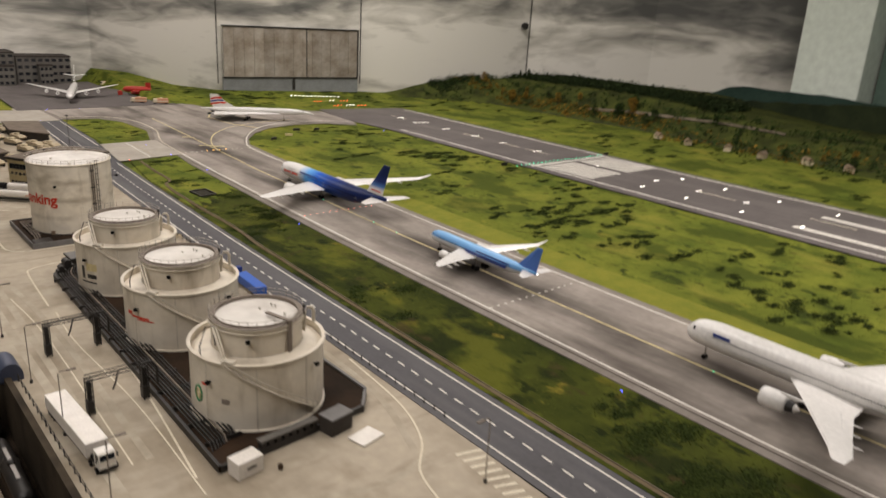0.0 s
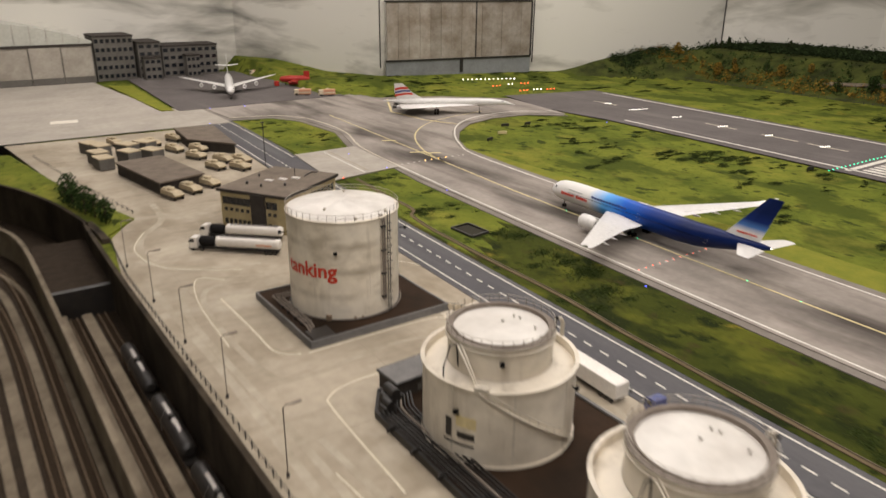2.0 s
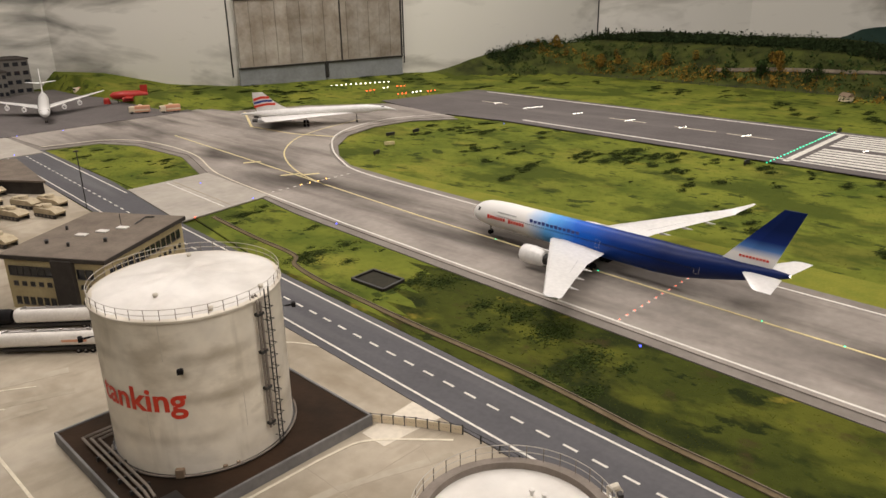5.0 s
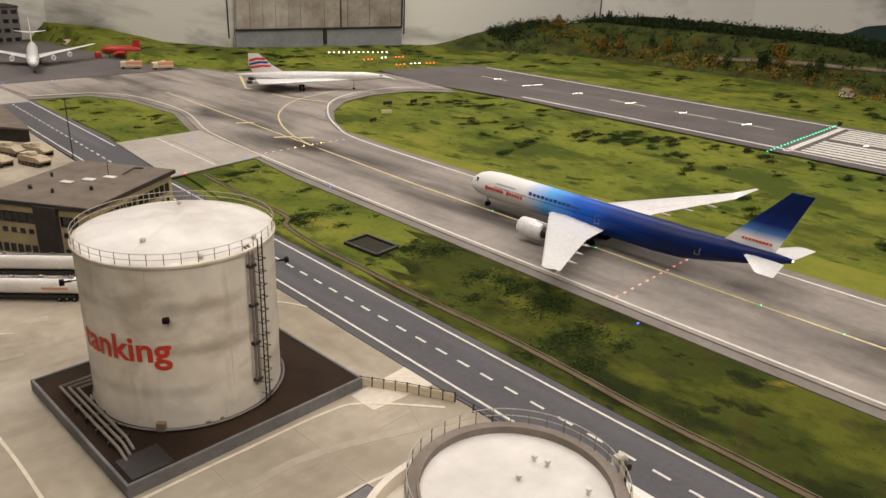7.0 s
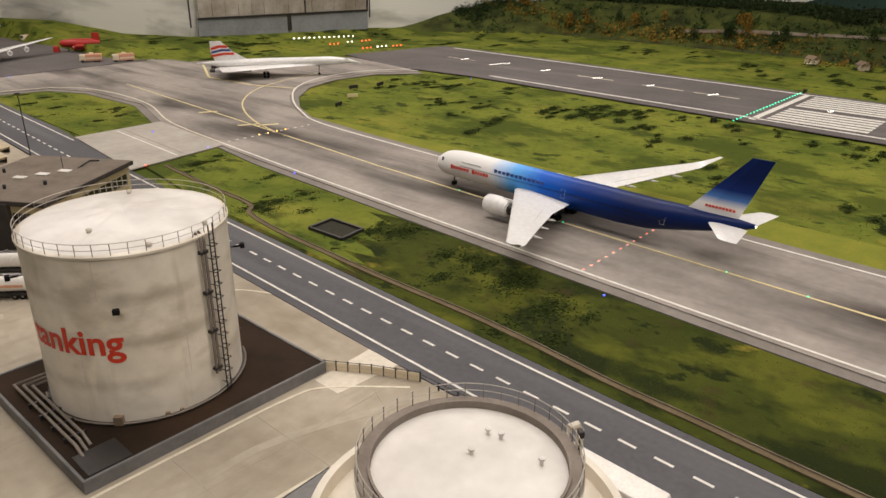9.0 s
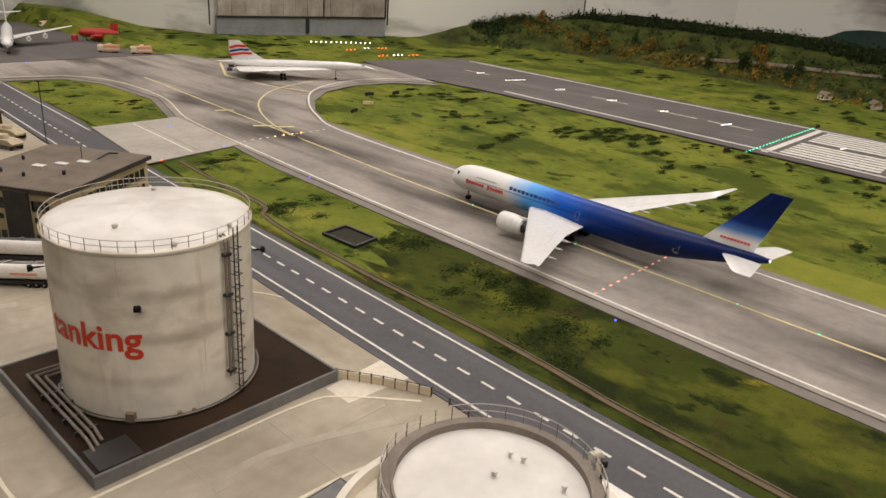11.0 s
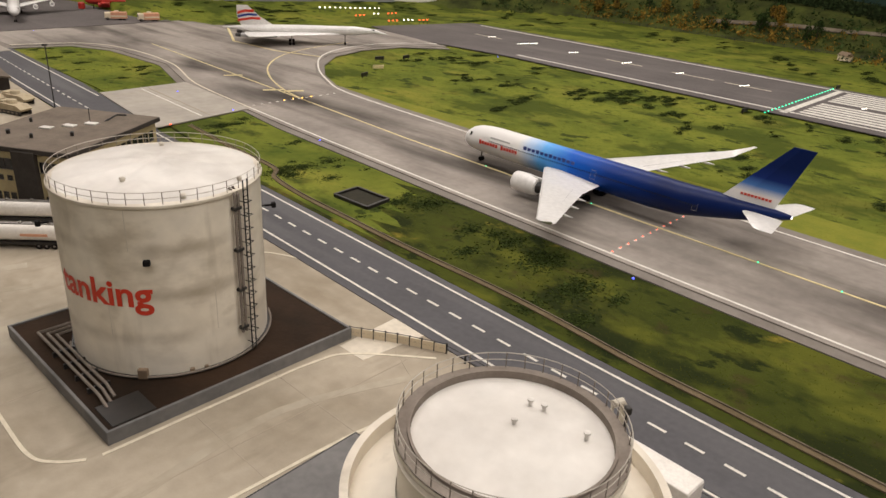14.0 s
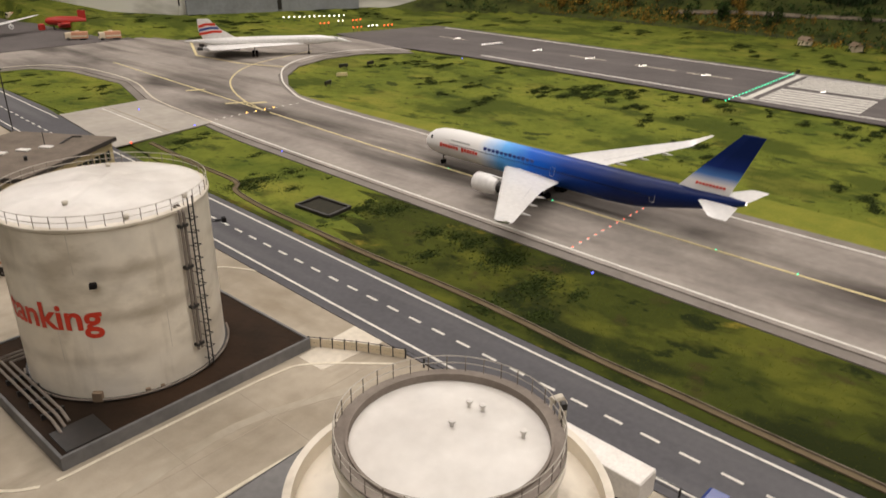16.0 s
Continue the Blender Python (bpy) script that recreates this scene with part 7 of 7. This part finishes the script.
part("channel_bed", ribbon(B(), dl, 0.011, -0.001, 0.0022), M["earth"], dch)
part("channel_kerb", ribbon(B(), [(x + 0.005, y) for x, y in dl], 0.0018, 0.0, 0.0035), M["platform"], dch)
slab("dry_verge", along(1.1, [-1.5, 3.3]) + along(1.088, [3.3, -1.5]), 0.0008, M["strip_grass"], "rough verge beside the road")


def scatter(name, label, polys, count, material, fn, seed, kind="stuff", keep=None):
    """Many small tufts in one mesh, inside grass outlines. fn(random, x, y) gives lists of triangles round a point."""
    r = random.Random(seed)
    verts, faces = [], []
    for poly in polys:
        x0, x1 = min(p[0] for p in poly), max(p[0] for p in poly)
        y0, y1 = max(-1.2, min(p[1] for p in poly)), max(p[1] for p in poly)
        want = int(count * abs((x1 - x0) * (y1 - y0)))
        for _ in range(want):
            x, y = r.uniform(x0, x1), r.uniform(y0, y1)
            if inside((x, y), poly) and (keep is None or keep(x, y)):
                for tri in fn(r, x, y):
                    faces.append(tuple(range(len(verts), len(verts) + len(tri))))
                    verts += tri
    me = bpy.data.meshes.new(name)
    me.from_pydata(verts, [], faces)
    me.materials.append(material)
    return tagged(new(name, me), label, "grass", kind=kind)


def blade(r, x, y, h=0.004, w=0.0016):
    z = hill(x, y) - 0.0015
    out = []
    for _ in range(3):
        a, k = r.uniform(0, 6.3), r.uniform(0.6, 1.4)
        dx, dy, lx, ly = w * math.cos(a), w * math.sin(a), r.uniform(-h, h) * 0.6, r.uniform(-h, h) * 0.6
        out.append([(x - dx, y - dy, z), (x + dx, y + dy, z), (x + lx, y + ly, z + h * k)])
    return out


scatter("grass_tuft", "short scattered green grass fibres", [STRIP, ISLAND], 9000, M["blade"], lambda r, x, y: blade(r, x, y, 0.0012, 0.0012), 1)
scatter("grass_tuft", "short scattered green grass fibres", [FIELD], 2500, M["blade"], lambda r, x, y: blade(r, x, y, 0.0012, 0.0015), 2)


def turf_clumps(name, label, poly, count, material, seed, size, keep=None):
    """Low tufts of dark fibres with ragged outlines, in loose strings, all in one mesh."""
    r = random.Random(seed)
    verts, faces = [], []
    x0, x1 = min(p[0] for p in poly), max(p[0] for p in poly)
    y0, y1 = max(-1.2, min(p[1] for p in poly)), max(p[1] for p in poly)
    for _ in range(int(count * (x1 - x0) * (y1 - y0))):
        cx, cy = r.uniform(x0, x1), r.uniform(y0, y1)
        if not inside((cx, cy), poly) or (keep and not keep(cx, cy)) or noise.noise((cx * 2.4, cy * 1.7, 4.4)) < -0.18:
            continue
        da = r.uniform(-0.5, 0.9)
        for k in range(r.choice((1, 2, 2, 3, 4, 5))):
            s = size * r.choice((0.35, 0.5, 0.7, 0.9, 1.2)) * r.uniform(0.8, 1.2)
            x = cx + math.cos(da) * k * size * 1.5 + r.gauss(0, size * 0.8)
            y = cy + math.sin(da) * k * size * 1.3 + r.gauss(0, size * 0.45)
            if not all(inside((x + ex * s, y + ey * s), poly) for ex, ey in ((1, 0), (-1, 0), (0, 1), (0, -1))):
                continue
            for _ in range(int(s * s * 520000) + 25):
                a, q = r.uniform(0, 6.283), abs(r.gauss(0, 0.55))
                bx, by = x + 1.7 * s * q * math.cos(a), y + s * q * math.sin(a)
                if inside((bx, by), poly):
                    w, h, d = r.uniform(0.002, 0.0042), r.uniform(0.0008, 0.0022), r.uniform(0, 6.283)
                    bz = hill(bx, by) - 0.001
                    faces.append((len(verts), len(verts) + 1, len(verts) + 2))
                    verts += [(bx - w * math.cos(d), by - w * math.sin(d), bz), (bx + w * math.cos(d), by + w * math.sin(d), bz), (bx + r.gauss(0, 0.003), by + r.gauss(0, 0.003), bz + h)]
    me = bpy.data.meshes.new(name)
    me.from_pydata(verts, [], faces)
    me.materials.append(material)
    return tagged(new(name, me), label, "grass", kind="stuff")


turf = M["dark_turf"]
turf_clumps("turf_clump", "dark green flocked turf clumps in loose strings", FIELD, 70, turf, 21, 0.02, keep=lambda x, y: x > lean(2.05, y))
turf_clumps("turf_clump", "dark green flocked turf clumps in the strip", STRIP, 95, turf, 22, 0.03)
turf_clumps("turf_clump", "dark green flocked turf clumps on the island", ISLAND, 60, turf, 23, 0.016)
turf_clumps("turf_clump", "dark green flocked turf clumps by the runway", FAR, 30, turf, 24, 0.022, keep=lambda x, y: x < 4.7)

# ---------------- lights on the field ----------------
lamp_me = {}


def light_row(label, places, material, s=0.0042, z=0.004):
    t = thing("ground_light_row", label, "airfield lights", group="airfield lights")
    for x, y in places:
        if (material, s) not in lamp_me:
            ob = part("ground_light", rbox(B(), -s / 2, s / 2, -s / 2, s / 2, 0, s * 0.8, s * 0.2), M[material], t)
            lamp_me[material, s] = ob.data
        else:
            ob = new("ground_light", lamp_me[material, s])
            ob.parent = t
        ob.location = (x, y, hill(x, y) + z)
    return t


for y, n in ((4.5, 4), (4.26, 10), (3.954, 5), (3.646, 5), (3.367, 4), (3.072, 5), (2.6, 3), (2.2, 3), (1.95, 3), (1.7, 3)):
    light_row("row of lit white runway lights", [(lean(3.32, y) + (k - (n - 1) / 2) * 0.0125, y - 0.004 * k) for k in range(n)], "lit_white", 0.0036)
for y in (2.15, 1.9, 1.62, 1.35):
    for x in (3.12, 3.48):
        light_row("row of lit white runway lights", [(lean(x, y) + 0.012 * k, y) for k in range(3)], "lit_white", 0.0048)
light_row("row of lit green threshold lights", [(2.925 + 0.0332 * k, 2.806) for k in range(23)], "lit_green", 0.0048)
light_row("row of red stop-bar lights", [(lean(1.418, 2.5) + 0.0285 * k, 2.507) for k in range(12)], "lit_red", 0.0021)
light_row("amber holding lights on the taxiway", [(1.64 + 0.035 * k, 3.852) for k in range(4)], "lit_amber", 0.0038)
light_row("small green taxiway centre lights", [(lean(1.602, y), y) for y in (3.0, 2.68, 2.3, 2.15, 0.88)], "lit_green", 0.0026)
light_row("small blue taxiway edge lights", [(1.426, 4.138), (1.44, 3.83), (1.36, 2.42), (1.3, 0.95), (1.45, 3.42), (1.15, 5.16), (1.5, 5.6), (1.3, 5.62), (2.95, 4.05)], "lit_blue", 0.0036)
light_row("small red lamp at the road junction", [(1.215, 3.78)], "lit_red", 0.004)


def approach_row(label, pts, material, h):
    t = thing("approach_light_row", label, "airfield lights", group="approach lights")
    for x, y in pts:
        z = hill(x, y) - 0.006
        p_ = part("stake", tube(B(), [(x, y, z), (x, y, z + h)], 0.0015, 4), M["dark"], t)
        part("lamp", rbox(B(), x - 0.0038, x + 0.0038, y - 0.003, y + 0.003, z + h - 0.002, z + h + 0.0035, 0.001), M[material], p_)
    return t


approach_row("row of lit white approach lights on stakes", [(3.2 + 0.034 * k, 5.7 - 0.008 * k) for k in range(13)], "lit_white", 0.03)
for x, y, n in ((3.24, 5.4, 3), (3.5, 5.4, 3), (3.26, 5.13, 3), (3.46, 5.08, 3)):
    approach_row("short row of red approach lights on stakes", [(x + 0.028 * k, y - 0.004 * k) for k in range(n)], "lit_red", 0.026)
for x, y, n in ((3.4, 5.42, 2), (3.37, 5.12, 3)):
    approach_row("short row of white approach lights on stakes", [(x + 0.03 * k, y - 0.004 * k) for k in range(n)], "lit_white", 0.026)
for x, y, rz, mtl in ((2.28, 4.12, -30, "yellow_line"), (2.13, 4.03, 20, "dark"), (2.55, 4.24, 10, "dark"), (2.42, 4.27, -10, "dark"), (2.88, 2.86, 0, "dark"), (3.7, 2.8, 0, "dark")):
    t = thing("taxiway_sign", "small low board sign beside the taxiway", "sign", pose(x, y, -0.003, 0, 0, rz), "taxiway signs")
    part("board", rbox(B(), -0.022, 0.022, -0.003, 0.003, 0.006, 0.02, 0.001), M[mtl], t)
    for s in (-0.015, 0.015):
        part("sign_leg", box(B(), s - 0.001, s + 0.001, -0.001, 0.001, 0, 0.006), M["dark"], t)

# ---------------- back wall fittings ----------------
PA, PB = Vector((2.787, 6.09, 0)), Vector((3.985, 5.885, 0))
u = (PB - PA).normalized()
MP = Matrix(((u.x, -u.y, 0, PA.x), (u.y, u.x, 0, PA.y), (0, 0, 1, 0), (0, 0, 0, 1)))
LP = (PB - PA).length
pn = thing("wooden_panel", "large weathered plank panel hung on the painted wall", "wall panel", MP)
for k in range(14):
    x = LP * k / 14
    part("plank", box(B(), x + 0.001, x + LP / 14 - 0.001, -0.006 - 0.002 * (k % 2), 0.012, 0.158, 0.565), M["planks"], pn)
for x0, x1, z0, z1 in ((-0.01, LP + 0.01, 0.565, 0.578), (-0.01, LP + 0.01, 0.146, 0.157), (LP, LP + 0.012, 0.157, 0.565), (LP * 0.6 - 0.004, LP * 0.6 + 0.004, 0.157, 0.565)):
    part("panel_edge", box(B(), x0, x1, -0.012, 0.013, z0, z1), M["dark"], pn)
part("bracket", box(B(), LP * 0.5 - 0.012, LP * 0.5 + 0.012, -0.014, 0.01, 0.05, 0.146), M["dark"], pn)
part("plinth_board", box(B(), -0.01, LP + 0.01, -0.004, 0.014, 0.0, 0.146), M["plinth"], pn)
t = thing("wall_spotlight", "small dark spotlight on the painted wall", "spotlight", pose(5.5, 5.24, 0.69, 0, 0, -24))
part("spot_body", loft(B(), [circle((0, y, 0), r, 16, "y") for y, r in ((0.03, 0.02), (0.0, 0.03), (-0.03, 0.034), (-0.032, 0.028))]), M["dark"], t)


def ridge(name, label, pts, heights, material, depth=0.05, seed=0):
    """Far hills painted on low relief boards in front of the wall."""
    r = random.Random(seed)
    front, tops = [], []
    n = 60
    for i in range(n + 1):
        s = i / n * (len(pts) - 1)
        k = min(int(s), len(pts) - 2)
        f = s - k
        x, y = (pts[k][j] * (1 - f) + pts[k + 1][j] * f for j in (0, 1))
        s2 = i / n * (len(heights) - 1)
        k2 = min(int(s2), len(heights) - 2)
        h = heights[k2] * (1 - s2 + k2) + heights[k2 + 1] * (s2 - k2) + r.uniform(-0.008, 0.008)
        front.append((x, y)), tops.append(h)
    bm = B()
    loft(bm, [[(x, y, -0.02), (x + depth, y + depth * 0.3, -0.02), (x + depth, y + depth * 0.3, h), (x, y, h)] for (x, y), h in zip(front, tops)])
    bmesh.ops.recalc_face_normals(bm, faces=bm.faces[:])
    return tagged(part(name, bm, material), label, "backdrop", kind="structure")


ridge("backdrop", "dark teal painted far mountains", [(6.22, 4.1), (6.35, 3.5), (6.25, 2.2), (6.05, 0.6), (5.9, -1.5)], [0.06, 0.16, 0.3, 0.3, 0.27, 0.36, 0.4, 0.42], M["teal_hill"], seed=2)
ridge("backdrop", "dark green painted wooded hills", [(5.72, 4.95), (6.05, 4.0), (6.1, 2.9), (6.0, 1.9), (5.75, -1.5)], [0.25, 0.24, 0.21, 0.2, 0.24, 0.3, 0.32, 0.32], M["far_hill"], seed=5)


def tree(x, y, h, material, seed, conifer=False, label="small dark green model tree"):
    r = random.Random(seed)
    z0 = hill(x, y) - 0.006
    t = thing("tree", label, "tree", pose(x, y, z0), "model trees")
    bm = B()
    tube(bm, [(0, 0, 0), (0.001, 0, h * 0.4), (0, 0.001, h * 0.85)], h * 0.03, 5)
    for k in range(5):
        a = r.uniform(0, 6.3)
        tube(bm, [(0, 0, h * (0.3 + 0.1 * k)), (h * 0.2 * math.cos(a), h * 0.2 * math.sin(a), h * (0.42 + 0.1 * k))], h * 0.012, 4)
    part("trunk", bm, M["bark"], t)
    verts, faces = [], []
    for _ in range(420 if h > 0.07 else 200):
        if conifer:
            zz = r.uniform(0.12, 1.0)
            rad = 0.24 * (1.04 - zz) * h * math.sqrt(r.random())
        else:
            zz = r.uniform(0.22, 1.0)
            rad = 0.42 * h * math.sqrt(max(0.02, 1 - ((zz - 0.58) / 0.45) ** 2)) * r.random() ** 0.4 * (0.75 + 0.5 * noise.noise((seed, zz * 4, 0)))
        a = r.uniform(0, 6.3)
        c = Vector((rad * math.cos(a), rad * math.sin(a), zz * h))
        s = h * r.uniform(0.035, 0.07)
        q = [c + Vector((r.uniform(-s, s), r.uniform(-s, s), r.uniform(-s, s))) for _ in range(4)]
        faces.append(tuple(range(len(verts), len(verts) + 4)))
        verts += q
    me = bpy.data.meshes.new("crown")
    me.from_pydata(verts, [], faces)
    me.materials.append(material)
    new("crown", me).parent = t
    return t


r_ = random.Random(11)
for k in range(9):
    tree(0.345 - 0.008 * k + r_.uniform(-0.02, 0.02), 3.69 + 0.045 * k, r_.uniform(0.06, 0.1), M["bush"], 20 + k, label="dark leafy model tree above the cutting")
for k in range(34):
    y = r_.uniform(3.1, 5.75)
    tree(4.93 + r_.uniform(0, 0.22) - 0.03 * max(0, 3.6 - y), y, r_.uniform(0.05, 0.11), M["autumn"] if k % 2 else M["bush"], 40 + k, label="small model tree in autumn colours" if k % 2 else "small dark green model tree")
for k in range(20):
    y = r_.uniform(3.0, 5.85)
    tree(5.3 + r_.uniform(0, 0.25), y, r_.uniform(0.06, 0.1), M["forest"], 90 + k, True, "dark conifer on the wooded rise")
for k in range(22):
    y = r_.uniform(0.0, 2.9)
    tree(4.75 + r_.uniform(0, 0.4) - 0.1 * (3 - y) / 3, y, r_.uniform(0.04, 0.1), M["autumn"] if k % 3 == 0 else M["bush"], 150 + k, label="small model tree in the valley")


def crowns(name, label, count, box_, material, seed, size, lift=0.0):
    """Dense bushes or a wood as one mesh of many small leaf flakes."""
    r = random.Random(seed)
    verts, faces = [], []
    for _ in range(count):
        x, y = r.uniform(box_[0], box_[1]), r.uniform(box_[2], box_[3])
        s = size * r.uniform(0.6, 1.4)
        z = hill(x, y) + lift
        if z < 0.015 + lift and x > 5.2:
            continue
        for _ in range(16):
            c = Vector((x + r.gauss(0, s * 0.4), y + r.gauss(0, s * 0.4), z + abs(r.gauss(0, s * 0.5))))
            q = [c + Vector((r.uniform(-1, 1), r.uniform(-1, 1), r.uniform(-1, 1))) * s * 0.28 for _ in range(3)]
            faces.append(tuple(range(len(verts), len(verts) + 3)))
            verts += q
    me = bpy.data.meshes.new(name)
    me.from_pydata(verts, [], faces)
    me.materials.append(material)
    return tagged(new(name, me), label, "bushes", kind="stuff")


crowns("hedge", "autumn-coloured bushes along the foot of the rise", 260, (4.86, 5.05, 3.2, 5.6), M["autumn"], 3, 0.03)
crowns("hedge", "dark green bushes along the foot of the rise", 300, (4.9, 5.25, 2.9, 5.75), M["bush"], 4, 0.035)
crowns("wood", "dark wood covering the crest of the rise", 2600, (5.36, 5.9, 3.0, 6.0), M["forest"], 5, 0.035)
crowns("wood", "dark wood along the end of the crest", 700, (4.62, 5.45, 5.38, 5.78), M["forest"], 9, 0.03)
crowns("hedge", "dark bushes on the end of the rise", 120, (4.5, 5.0, 5.15, 5.6), M["bush"], 12, 0.03)
crowns("hedge", "dark bushes and rubble in the valley", 500, (4.55, 5.4, -1.0, 3.1), M["bush"], 6, 0.04)
crowns("hedge", "rust-brown bushes in the valley", 200, (4.6, 5.0, -1.0, 3.1), M["autumn"], 8, 0.03)
bm = B()
loft(bm, [[(x + dx, y, hill(x + dx, y) + 0.003 + dz) for dx, dz in ((0, 0), (0, 0.006), (0.015, 0.007), (0.03, 0.006), (0.03, 0))] for x, y in smooth_line([(5.0, 4.0), (5.05, 3.6), (5.12, 3.0), (5.17, 2.4)], 6)])
tagged(part("hill_road", bm, M["platform"]), "pale road along the slope", "road", kind="structure")
for k in range(12):
    y = 0.2 + 0.26 * k
    t = thing("village_house", "small rusty-roofed model house in the valley", "house", pose(4.62 + 0.1 * ((k * 7) % 5) / 5, y, hill(4.7, y) - 0.004, 0, 0, 20 * (k % 4)), "village houses")
    part("wall", box(B(), -0.03, 0.03, -0.022, 0.022, 0, 0.028), M["cream"] if k % 2 else M["tan"], t)
    bm = loft(B(), [[(x, -0.026, 0.027), (x, 0.026, 0.027), (x, 0, 0.047)] for x in (-0.034, 0.034)])
    part("roof", bm, M["rust"], t)
    for x in (-0.014, 0.014):
        part("window", box(B(), x - 0.004, x + 0.004, -0.0226, -0.0214, 0.01, 0.019), M["glass"], t)
fence([(4.72, -1.0), (4.74, 1.5), (4.8, 2.9), (4.83, 5.4)], 0.02, 0.06, "thin grey boundary fence below the rise")
